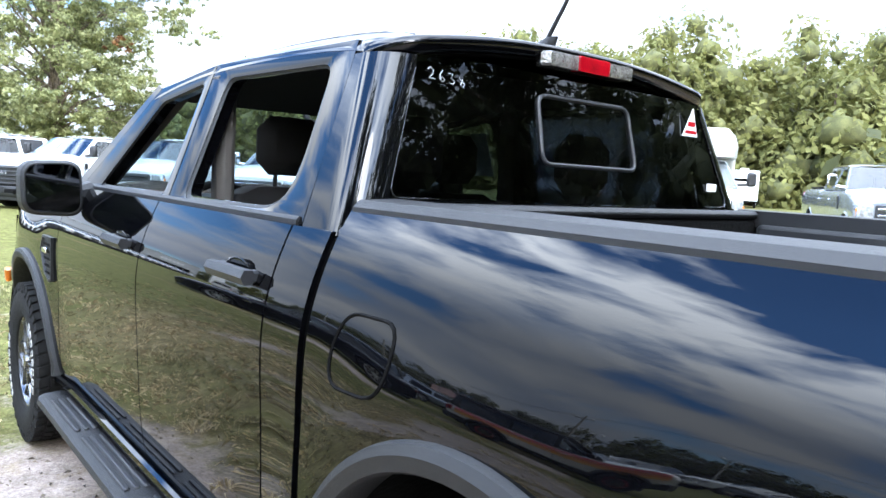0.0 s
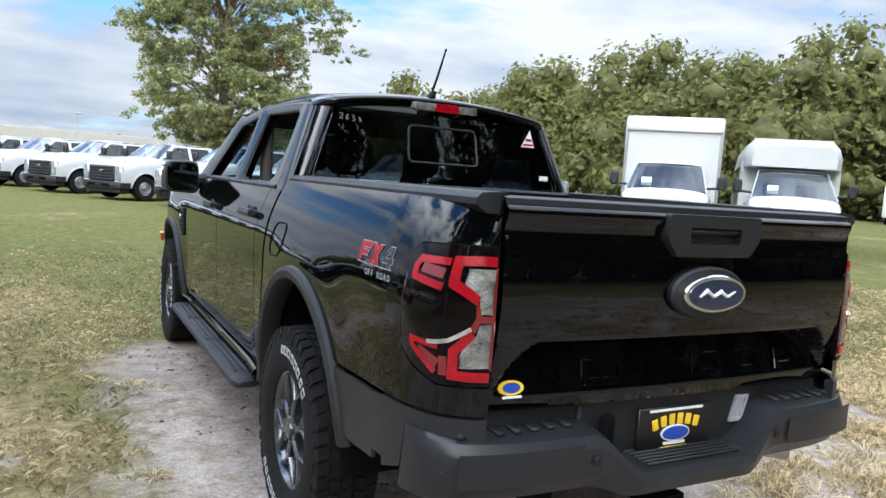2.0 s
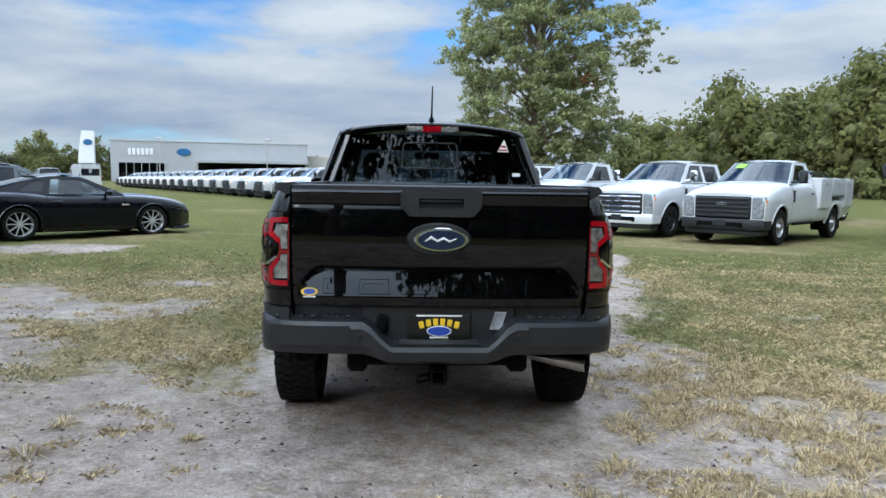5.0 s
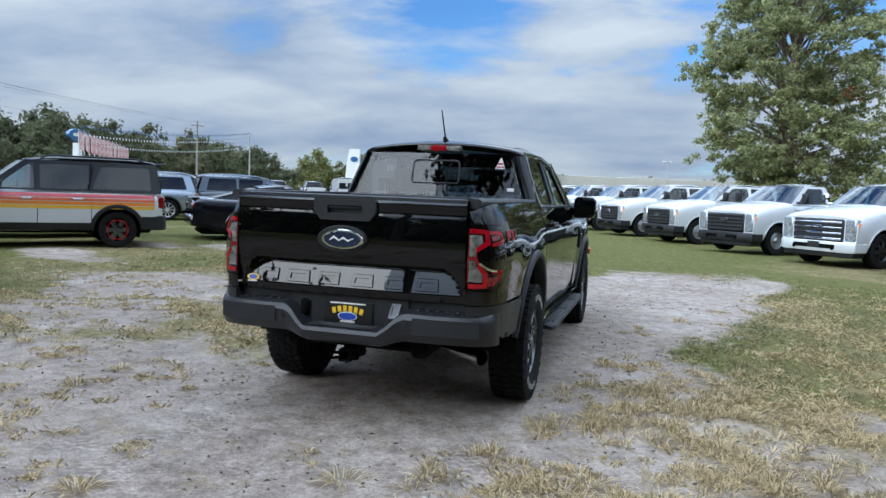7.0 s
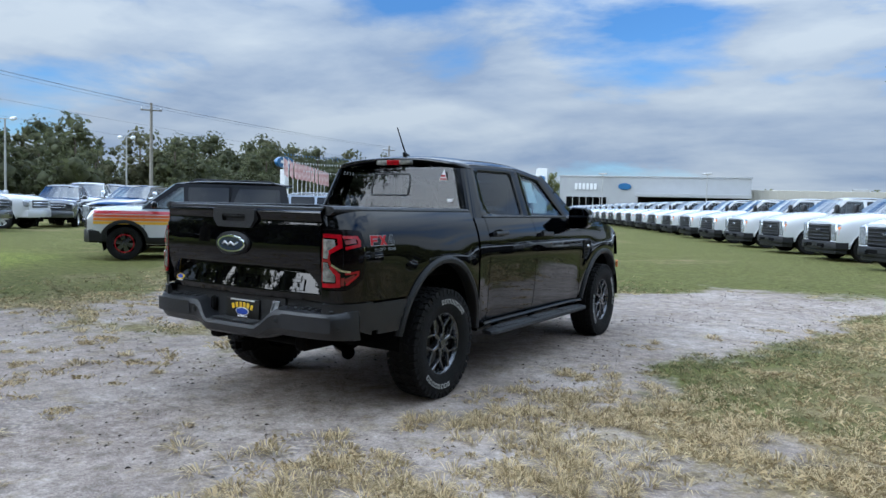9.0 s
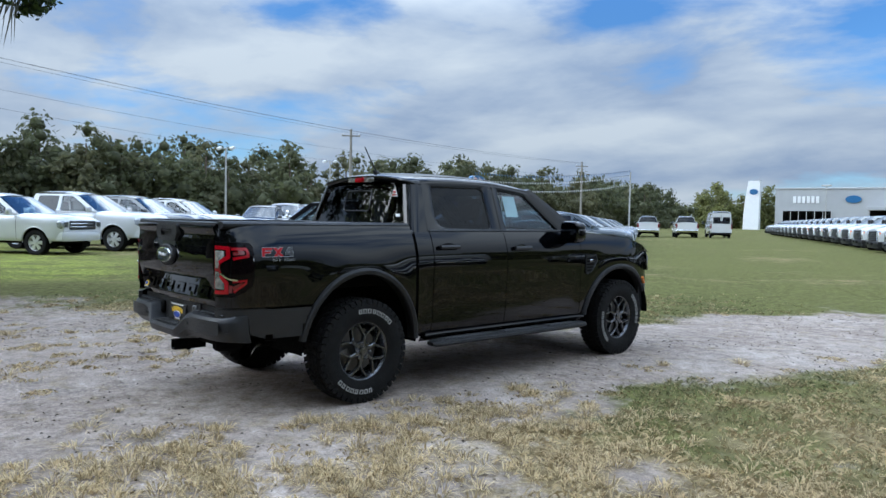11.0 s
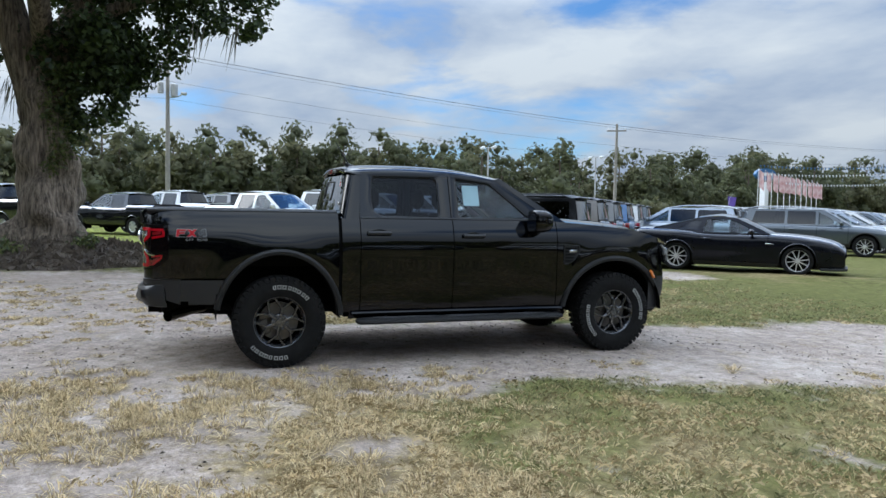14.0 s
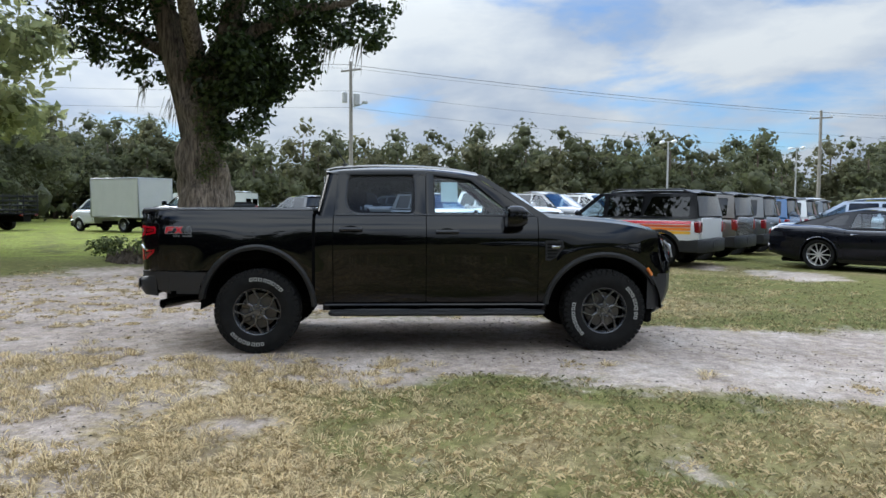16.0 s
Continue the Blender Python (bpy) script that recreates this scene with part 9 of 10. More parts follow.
cells = {"rear": (((0.703, 1.287), (0.735, 1.712), (1.566, 1.722), (1.566, 1.287)), ((0.90, 1.306), (0.832, 1.345), (0.812, 1.42), (0.828, 1.664), (1.458, 1.672), (1.468, 1.298))),
         "front": (((1.574, 1.287), (1.574, 1.722), (2.04, 1.672), (2.61, 1.287)), ((1.645, 1.302), (1.640, 1.668), (1.995, 1.622), (2.385, 1.298)))}
for sx in (1, -1):
    for key, (outer, inner) in cells.items():
        lo, li = round_loop(outer if key == "front" else (outer[0], (0.706, 1.33), (0.712, 1.45), *outer[1:]), 0.006, 5), round_loop(inner, 0.05 if key == "rear" else 0.03, 5)
        lm = [(lerp(a[0], b[0], 0.28), lerp(a[1], b[1], 0.28)) for a, b in zip(li, lo)]
        f = Shape().loft([[(sx * (gx(z) + o), y, z) for y, z in lp] for lp, o in ((li, -0.05), (li, -0.002), (lm, 0.004), (lo, 0.006), (lo, -0.03))], True, False)
        part(f"{key}_door_frame", f, PAINT_BLACK, hero, sharp=30)
        sl = Shape().loft([[(sx * (gx(z) + o), y, z) for y, z in lp] for lp, o in ((li, -0.004), ([(y + (0.5 * (inner[0][0] + inner[-1][0]) - y) * 0.03, z + (1.48 - z) * 0.045) for y, z in li], -0.012))], True, False)
        part("window_seal", sl, PLASTIC, hero)
        if sx > 0:
            g = part(f"{key}_side_window", Shape().add([(gx(z) - 0.016, y, z) for y, z in li], [tuple(range(len(li)))]), GLASS_PRIVACY if key == "rear" else GLASS_SIDE, hero, "dark privacy glass" if key == "rear" else "clear side window")
            g.visible_shadow = False
        else:
            # lowered pane: its upper edge stands just over the sill
            (ya, za), (yb, zb) = inner[0], inner[-1]
            g = part(f"{key}_side_window", Shape().box(-gx(za) + 0.012, -gx(za) + 0.017, ya + 0.02, yb - 0.02, za - 0.06, za + 0.006, 0.001), GLASS_CLEAR, hero, "lowered side window")
    # pillars
    for poly in (((2.046, 1.674), (2.618, 1.287), (2.76, 1.272), (2.10, 1.690)),):
        s = Shape().loft([[(sx * (gx(z) + o), y, z) for y, z in poly] for o in (-0.06, 0.005)], True, True)
        part("roof_pillar", s, PAINT_BLACK, hero)
    part("sill_strip", Shape().loft([[(sx * (gx(1.287) + a), y, 1.287 + b) for a, b in ((-0.03, 0.0), (0.004, 0.016), (0.012, 0.008), (0.012, -0.006), (-0.03, -0.012))] for y in (0.72, 1.2, 1.6, 2.2, 2.60)], True, True), PLASTIC, hero)
    sh = Shape().box(*sorted((sx * 0.60, sx * 0.66)), 1.50, 1.58, 0.95, 1.70, 0.02)
    part("inner_pillar_trim", sh, INTERIOR_LIGHT, hero)
    part("inner_pillar_trim", Shape().loft([[(sx * (gx(z) - 0.055), y, z), (sx * (gx(z) - 0.09), y, z), (sx * (gx(z) - 0.09), y + 0.07, z), (sx * (gx(z) - 0.055), y + 0.07, z)] for y, z in ((2.50, 1.29), (2.0, 1.64))]), INTERIOR_LIGHT, hero)
    part("door_inner_panel", Shape().box(*sorted((sx * 0.70, sx * 0.78)), 0.72, 2.6, 0.6, 1.285, 0.03), INTERIOR, hero)
# rounded rear corners of the cab, from the door seam to the glass
for sx in (1, -1):
    def wrap(u, v):
        z = lerp(1.262, 1.676, v)
        ry, g, seam = rear_y(z), gx(z) + 0.006, lerp(0.697, 0.730, v)
        if u < 0.25:
            return (sx * g, lerp(seam, ry + 0.062, u / 0.25), z)
        t = (u - 0.25) / 0.75
        a, b, c = Vector((g, ry + 0.062)), Vector((g - 0.004, ry - 0.004)), Vector((glass_edge(z) + 0.003, ry - rear_bow(glass_edge(z)) - 0.004))
        p = a * (1 - t) ** 2 + b * 2 * t * (1 - t) + c * t * t
        return (sx * p.x, p.y, z)
    part("cab_rear_corner", Shape().grid(wrap, 22, 16), PAINT_BLACK, hero, sharp=0)


def roof_ring(y):
    """Half section of the roof at y, from the door seam over the rounded shoulder to the middle."""
    re_ = roof_edge(y)
    w = gx(re_) + 0.006
    a, b, c = Vector((gx(re_ - 0.032) + 0.006, re_ - 0.032)), Vector((w, re_ + 0.010)), Vector((w - 0.11, re_ + 0.030))
    out = [a * (1 - t) ** 2 + b * 2 * t * (1 - t) + c * t * t for t in (k / 8 for k in range(9))]
    out += [Vector((lerp(c.x, 0, k / 9), re_ + 0.072 - 0.042 * lerp(1, 0, k / 9) ** 2.2)) for k in range(1, 10)]
    return out


rf = Shape()
rows = []
for y, drop, inset in [(0.655, 0.05, 0.03), (0.625, 0.046, 0.02), (0.604, 0.030, 0.008), (0.598, 0.012, 0.002)] + [(y, 0.0, 0.0) for y in lines(0.60, 2.085, step=0.045)]:
    h = roof_ring(max(0.60, y))
    h = [(p.x - inset, y if y > 0.70 else 0.70 - (0.70 - y) * (1 - 0.96 * min(1.0, max(0.0, p.x - 0.545) / 0.115) ** 2), p.y - drop) for p in h]
    rows.append(h + [(-x, b, z) for x, b, z in reversed(h[:-1])])
rf.loft(rows, False, False)
part("roof", rf, PAINT_BLACK, hero, "glossy black roof", sharp=0)
for x in (-0.56, 0.56):
    part("roof_ditch_strip", Shape().tube([(x * 1.0, y, roof_edge(y) + 0.022) for y in lines(0.64, 2.06, step=0.12)], 0.006, 6), PLASTIC, hero)
part("headliner", Shape().grid(lambda u, v: (lerp(-0.60, 0.60, u), lerp(0.66, 2.05, v), roof_edge(lerp(0.66, 2.05, v)) - 0.035), 6, 10), INTERIOR, hero)
ws = part("windshield", Shape().grid(lambda u, v: (lerp(-1, 1, u) * (gx(lerp(1.275, 1.672, v)) - 0.02), lerp(2.74, 2.085, v) + 0.10 * (1 - lerp(-1, 1, u) ** 2), lerp(1.275, 1.672, v) + 0.03 * v * (1 - lerp(-1, 1, u) ** 2)), 14, 6), GLASS_SHIELD, hero)
ws.visible_shadow = False


# rear wall of the cab
part("cab_back_panel", Shape().box(-0.80, 0.80, 0.525, 0.56, 0.8, 1.30, 0.02), PAINT_BLACK, hero)
part("rear_window_frame", Shape().grid(lambda u, v: (lerp(-1, 1, u) * (glass_edge(1.30) + 0.03), rear_y(lerp(1.262, 1.352, v)) - rear_bow(lerp(-1, 1, u) * glass_edge(1.30)) - 0.002, lerp(1.262, 1.352, v)), 24, 3), PAINT_BLACK, hero, "black panel under the rear window")
rw = part("rear_window", Shape().grid(lambda u, v: (lerp(-1, 1, u) * (glass_edge(lerp(1.354, 1.685, v)) + 0.004), rear_y(lerp(1.354, 1.685, v)) - rear_bow(lerp(-1, 1, u) * glass_edge(lerp(1.354, 1.685, v))), lerp(1.354, 1.685, v)), 24, 8), GLASS_REAR, hero, "dark tinted rear window")
rw.visible_shadow = False
loop = round_loop([(-0.205, 1.452), (0.18, 1.452), (0.172, 1.628), (-0.197, 1.628)], 0.03, 5)
part("sliding_pane_frame", Shape().tube([(x, rear_y(z) - rear_bow(x) - 0.003, z) for x, z in loop + loop[:1]], 0.006, 8), PLASTIC_GREY, rw)
edge_ = round_loop([(-glass_edge(1.67) - 0.002, 1.67), (-glass_edge(1.356) - 0.002, 1.356), (glass_edge(1.356) + 0.002, 1.356), (glass_edge(1.67) + 0.002, 1.67)], 0.035, 6)[5:-5]
# grey tube drawn in place of the bright reflection on the glass edge
part("window_trim_line", Shape().tube([(x, rear_y(z) - rear_bow(x) - 0.003, z) for x, z in edge_], 0.0018, 6, False), RIM_DARK, hero, "thin grey metal line for the reflection along the rear window edge")
tri = [(0.455, 1.575), (0.535, 1.575), (0.502, 1.662)]
part("warning_sticker", Shape().prism(tri, "y", rear_y(1.60) - rear_bow(0.49) - 0.012, rear_y(1.60) - rear_bow(0.49) - 0.008), STICKER_WHITE, rw, "white triangular sticker with red bars")
part("sticker_bar", Shape().box(0.466, 0.526, rear_y(1.6) - rear_bow(0.49) - 0.0135, rear_y(1.6) - rear_bow(0.49) - 0.011, 1.583, 1.593, 0.001), STICKER_RED, rw)
part("sticker_bar", Shape().box(0.478, 0.516, rear_y(1.6) - rear_bow(0.49) - 0.0135, rear_y(1.6) - rear_bow(0.49) - 0.011, 1.606, 1.620, 0.001), STICKER_RED, rw)
part("barcode_sticker", Shape().box(0.56, 0.615, rear_y(1.42) - rear_bow(0.58) - 0.008, rear_y(1.42) - rear_bow(0.58) - 0.005, 1.405, 1.43, 0.001), STICKER_WHITE, rw)
strokes = {"2": ((0, 0.8), (0.3, 1), (0.6, 0.8), (0.45, 0.45), (0, 0.05), (0.6, 0.0)), "6": ((0.5, 1), (0.15, 0.6), (0.05, 0.2), (0.3, 0), (0.55, 0.2), (0.35, 0.42), (0.1, 0.25)),
           "3": ((0, 0.95), (0.5, 0.9), (0.2, 0.55), (0.55, 0.3), (0.3, 0), (0, 0.1)), "8": ((0.5, 0.9), (0.2, 1), (0.05, 0.75), (0.5, 0.3), (0.35, 0), (0.05, 0.15), (0.5, 0.85))}
for k, ch in enumerate("2638"):
    part("chalk_digit", Shape().tube([(-0.545 + k * 0.031 + 0.028 * a, rear_y(1.62 + 0.04 * c) - rear_bow(0.5) - 0.004, 1.626 - 0.003 * k + 0.027 * c) for a, c in strokes[ch]], 0.0016, 5), STICKER_GREY, rw, "handwritten white chalk digit")
bl = part("high_brake_lamp", Shape().prism([(-0.185, 0.600), (-0.17, 0.578), (0.17, 0.578), (0.185, 0.600), (0.17, 0.63), (-0.17, 0.63)], "z", 1.705, 1.742, 0.006), CLEAR_LENS, hero, "clear high-mounted lamp bar with red centre")
part("brake_lens", Shape().prism([(-0.07, 0.60), (-0.062, 0.573), (0.062, 0.573), (0.07, 0.60)], "z", 1.7035, 1.7435, 0.004), RED_LIT, bl, "red lens")
part("antenna_base", Shape().loft([[(x * s, 0.80 + y * s - 0.03 * k, 1.775 + 0.022 * k) for x, y in oval(0.028, 0.06, 14)] for k, s in enumerate((1.0, 0.75, 0.4))]), PLASTIC, hero)
part("antenna_mast", Shape().tube([(0, 0.76, 1.81), (0, 0.70, 1.90), (0, 0.63, 2.02)], [0.007, 0.006, 0.0045], 8), PLASTIC, hero, "short black raked antenna")

# hood and front
part("hood", Shape().grid(lambda u, v: (lerp(-1, 1, u) * (flank(lerp(2.70, 3.93, v), hood_edge(lerp(2.70, 3.93, v))) - 0.004), lerp(2.70, 3.93, v) + 0.05 * (1 - lerp(-1, 1, u) ** 2) * v,
                                       hood_edge(lerp(2.70, 3.93, v)) + 0.045 * (1 - abs(lerp(-1, 1, u)) ** 2.2) + 0.012 * math.exp(-((abs(lerp(-1, 1, u)) - 0.62) / 0.1) ** 2)), 36, 26), PAINT_BLACK, hero, "glossy black hood")
part("cowl", Shape().box(-0.76, 0.76, 2.60, 2.78, 1.22, 1.268, 0.02), PLASTIC, hero)


def nose_y(x, z):
    return smooth_curve(((0.34, 3.90), (0.42, 4.00), (0.55, 4.06), (0.72, 4.075), (0.9, 4.05), (1.05, 4.0), (1.11, 3.93)), z) - 0.20 * (abs(x) / 0.84) ** 3.2


for name, z0, z1, mt in (("front_bumper", 0.36, 0.74, PLASTIC_GREY), ("front_fascia", 0.742, 1.10, PAINT_BLACK)):
    part(name, Shape().grid(lambda u, v: (lerp(-0.80, 0.80, u), nose_y(lerp(-0.80, 0.80, u), lerp(z0, z1, v)), lerp(z0, z1, v)), 30, 12), mt, hero)
for sx in (1, -1):
    fc = Shape().grid(lambda u, v: (sx * lerp(0.80, flank(3.70, 0.6) + 0.0, u ** 0.6), lerp(nose_y(0.80, lerp(0.40, 0.74, v)), 3.70, u), lerp(0.40, 0.74, v)), 8, 8)
    part("bumper_corner", fc, PLASTIC_GREY, hero)
    hl = Shape().grid(lambda u, v: (sx * (lerp(0.79, flank(3.80, 1.0) - 0.002, u ** 0.6)), lerp(nose_y(0.79, lerp(0.80, 1.08, v)), 3.80, u), lerp(0.742, 1.125, v)), 8, 8)
    part("front_corner_panel", hl, PAINT_BLACK, hero)
    lam = Shape().grid(lambda u, v: (sx * (0.012 + lerp(0.70, flank(3.84, 1.0) - 0.004, u ** 0.6)), 0.012 + lerp(nose_y(0.70, lerp(0.86, 1.06, v)), 3.83 + 0.05 * (1 - v), u), lerp(0.86, 1.075, v)), 8, 6)
    h_ = part("headlamp", lam, SMOKE_LENS, hero, "dark headlamp with clear lens")
    part("headlamp_element", Shape().box(*sorted((sx * 0.76, sx * 0.81)), 3.90, 3.945, 0.95, 1.03, 0.015), HEADLAMP, h_)
    part("headlamp_element", Shape().tube([(sx * 0.815, 3.86, 1.06), (sx * 0.80, 3.93, 1.0), (sx * 0.78, 3.955, 0.9)], 0.012), HEADLAMP, h_)
    part("marker_lamp", Shape().tube([(sx * (flank(3.7, 0.8) + 0.045), 3.66 + 0.02, 0.80), (sx * (flank(3.7, 0.72) + 0.04), 3.725, 0.735)], 0.016, 8), AMBER, hero, "amber side marker")
part("grille", Shape().grid(lambda u, v: (lerp(-0.66, 0.66, u), nose_y(lerp(-0.66, 0.66, u), lerp(0.72, 1.02, v)) + 0.006, lerp(0.72, 1.02, v)), 16, 6), PLASTIC, hero)
part("skid_plate", Shape().grid(lambda u, v: (lerp(-0.6, 0.6, u), lerp(4.02, 3.80, v) - 0.06 * (lerp(-1, 1, u)) ** 2, lerp(0.40, 0.27, v)), 12, 4), ALU, hero, "silver skid plate")
part("air_dam", Shape().box(-0.72, 0.72, 3.72, 3.80, 0.25, 0.42, 0.02), BLACK, hero)

# side details
for sx in (1, -1):
    for y, z in ((0.865, 1.163), (1.765, 1.143)):
        x = flank(y, z)
        sc = Shape().loft([[(sx * (x + o), y + a * s, z - 0.004 + b * s) for a, b in oval(0.075, 0.04, 20)] for o, s in ((0.003, 1.0), (0.0045, 0.9), (-0.004, 0.5))], True, True)
        hn = part("door_handle", Shape().loft([[(sx * (x + o), y + a, z + b) for o, b in ((0.012, 0.016), (0.034, 0.017), (0.042, 0.0), (0.034, -0.017), (0.012, -0.016))] for a, _ in ((-0.105, 0), (-0.095, 0), (0.06, 0), (0.10, 0), (0.108, 0))], True, True).box(*sorted((sx * (x - 0.01), sx * (x + 0.03))), y - 0.10, y - 0.07, z - 0.014, z + 0.014, 0.006).box(*sorted((sx * (x - 0.01), sx * (x + 0.03))), y + 0.06, y + 0.105, z - 0.014, z + 0.014, 0.006), PLASTIC_GREY, hero, "satin dark door handle")
        part("handle_recess", sc, PAINT_BLACK, hn)
    # mirrors
    mx = Shape()
    loops = []
    for yy, s in ((2.315, 0.90), (2.33, 0.985), (2.40, 1.0), (2.46, 0.9), (2.50, 0.62)):
        loops.append([(sx * (0.965 + (a - 0.965) * s), yy, 1.285 + (b - 1.285) * s) for a, b in round_loop([(0.855, 1.175), (1.07, 1.185), (1.075, 1.385), (0.865, 1.395)], 0.06, 5)])
    mx.loft(loops)
    mx.tube([(sx * 0.80, 2.45, 1.27), (sx * 0.88, 2.43, 1.25), (sx * 0.95, 2.41, 1.24)], [0.045, 0.04, 0.035], 10)
    mi = part("side_mirror", mx, PLASTIC if sx < 0 else PAINT_BLACK, hero, "black side mirror", sharp=30)
    part("mirror_glass", Shape().loft([[(sx * a, 2.312, b) for a, b in round_loop([(0.87, 1.195), (1.055, 1.20), (1.06, 1.37), (0.88, 1.38)], 0.05, 5)]] * 2, True, True).add([(sx * a, 2.311, b) for a, b in round_loop([(0.87, 1.195), (1.055, 1.20), (1.06, 1.37), (0.88, 1.38)], 0.05, 5)], [tuple(range(24))]), MIRROR, mi)
    # fender vent
    vx = lambda y, z: sx * (flank(y, z) + 0.004)
    poly = [(2.70, 1.06), (2.86, 1.06), (2.875, 1.0), (2.80, 0.90), (2.735, 0.865), (2.70, 0.875)]
    vt = part("fender_vent", Shape().loft([[(vx(y, z) + sx * o, 2.78 + (y - 2.78) * s, 0.965 + (z - 0.965) * s) for y, z in poly] for o, s in ((-0.01, 1.0), (0.008, 1.0), (0.010, 0.9), (0.0, 0.84))], True, True), PLASTIC, hero, "dark fender vent trim")
    for k in range(5):
        z = 0.905 + k * 0.03
        part("vent_slat", Shape().box(*sorted((vx(2.76, z), vx(2.76, z) + sx * 0.008)), 2.715, 2.80 + 0.01 * k, z - 0.005, z + 0.005, 0.002), BLACK, vt)
    part("vent_badge", Shape().box(*sorted((vx(2.79, 0.99) + sx * 0.004, vx(2.79, 0.99) + sx * 0.014)), 2.755, 2.835, 0.985, 1.012, 0.004), CHROME, vt, "small bright badge bar")
    # running board
    rb = Shape()
    rb.loft([[(sx * 0.830, y, 0.372), (sx * 0.835, y, 0.40), (sx * 0.860, y, 0.408), (sx * 0.935, y, 0.404), (sx * 0.960, y, 0.392), (sx * 0.965, y, 0.372), (sx * 0.940, y, 0.355), (sx * 0.850, y, 0.355)] for y in (0.72, 1.2, 1.8, 2.4, 2.62)])
    rb.loft([[(sx * (0.895 + (a - 0.895) * s), y, 0.38 + (b - 0.38) * s) for a, b in ((0.83, 0.372), (0.835, 0.40), (0.86, 0.408), (0.935, 0.404), (0.96, 0.392), (0.965, 0.372), (0.94, 0.355), (0.85, 0.355))] for y, s in ((0.66, 0.55), (0.685, 0.9), (0.72, 1.0))])
    rb.loft([[(sx * (0.895 + (a - 0.895) * s), y, 0.38 + (b - 0.38) * s) for a, b in ((0.83, 0.372), (0.835, 0.40), (0.86, 0.408), (0.935, 0.404), (0.96, 0.392), (0.965, 0.372), (0.94, 0.355), (0.85, 0.355))] for y, s in ((2.62, 1.0), (2.66, 0.85), (2.69, 0.5))])
    run = part("running_board", rb, PLASTIC, hero, "dark grey running board with ribbed treads")
    for y0, y1 in ((0.80, 1.42), (1.50, 2.02), (2.10, 2.52)):
        for x in (0.855, 0.885, 0.915):
            part("tread_strip", Shape().box(*sorted((sx * x, sx * (x + 0.019))), y0, y1, 0.402, 0.413, 0.004), PLASTIC_GREY, run)
    for y in (0.95, 1.65, 2.35):
        part("bracket", Shape().tube([(sx * 0.55, y, 0.45), (sx * 0.8, y, 0.40), (sx * 0.860, y, 0.38)], 0.028, 8), BLACK, run)
    part("rocker_strip", Shape().tube([(sx * (flank(y, 0.46) + 0.012), y, 0.448) for y in lines(0.62, 2.70, step=0.2)], 0.017, 8), PAINT_BLACK, hero)
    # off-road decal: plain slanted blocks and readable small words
    def decal(y, z):
        return sx * (flank(y, z) + 0.0016)
    d0, dirn = (-0.835, 1) if sx > 0 else (-0.565, -1)
    def block(a, b, z0, z1, sl, o):
        z0, z1 = z0 - 0.017, z1 - 0.017
        q = ((a, z0), (b, z0), (b + sl, z1), (a + sl, z1))
        return Shape().grid(lambda u, v: (lambda yy, zz: (decal(yy, zz) + sx * o, yy, zz))(d0 + dirn * lerp(lerp(q[0][0], q[1][0], u), lerp(q[3][0], q[2][0], u), v), lerp(z0, z1, v)), 8, 4)
    dc = part("off_road_decal", block(0.002, 0.24, 1.133, 1.136, 0.0, 0.0), STICKER_GREY, hero, "red and black off-road decal with pale edges")
    for a, b, z0, z1, sl, mt in ((0.002, 0.022, 1.137, 1.196, 0.008, STICKER_RED), (0.020, 0.078, 1.180, 1.196, 0.004, STICKER_RED), (0.020, 0.066, 1.158, 1.171, 0.004, STICKER_RED), (0.088, 0.114, 1.137, 1.196, 0.05, STICKER_RED),
                                 (0.138, 0.162, 1.137, 1.196, -0.05, STICKER_RED), (0.180, 0.240, 1.152, 1.163, 0.0, STICKER_BLACK), (0.215, 0.230, 1.137, 1.196, 0.003, STICKER_BLACK), (0.180, 0.192, 1.161, 1.196, 0.03, STICKER_BLACK)):
        edge = part("decal_edge", block(a - 0.0028, b + 0.0028, z0 - 0.0028, z1 + 0.0028, sl, 0.0004), STICKER_GREY, dc)
        part("decal_block", block(a, b, z0, z1, sl, 0.0014), mt, edge)
    for k, ch in enumerate("OFF ROAD"):
        if ch != " ":
            part("decal_letter", text_shape(ch, 0.027, 0.0006), STICKER_GREY, dc, at=pose(decal(d0 + dirn * (0.163 + (k - 3.5) * 0.0215), 1.1) + sx * 0.0025, d0 + dirn * (0.163 + (k - 3.5) * 0.0215), 1.094, 90, 0, 90 * sx), recalc=False)
# fuel door on the left
fd = [(0.225, 1.16), (0.38, 1.155), (0.415, 1.07), (0.40, 1.015), (0.26, 1.025), (0.225, 1.07)]
lf = round_loop(fd, 0.04, 4)
part("fuel_door_gap", Shape().tube([(-(flank(y, z) + 0.0005), y, z) for y, z in lf + lf[:1]], 0.0035, 5), BLACK, hero)
# paper on the right front window
part("window_paper", Shape().loft([[(gx(z) - 0.02, y, z) for y, z in ((1.715, 1.42), (1.875, 1.42), (1.875, 1.61), (1.715, 1.61))], [(gx(z) - 0.022, y, z) for y, z in ((1.715, 1.42), (1.875, 1.42), (1.875, 1.61), (1.715, 1.61))]], True, True), PAPER, hero, "pale printed window paper")

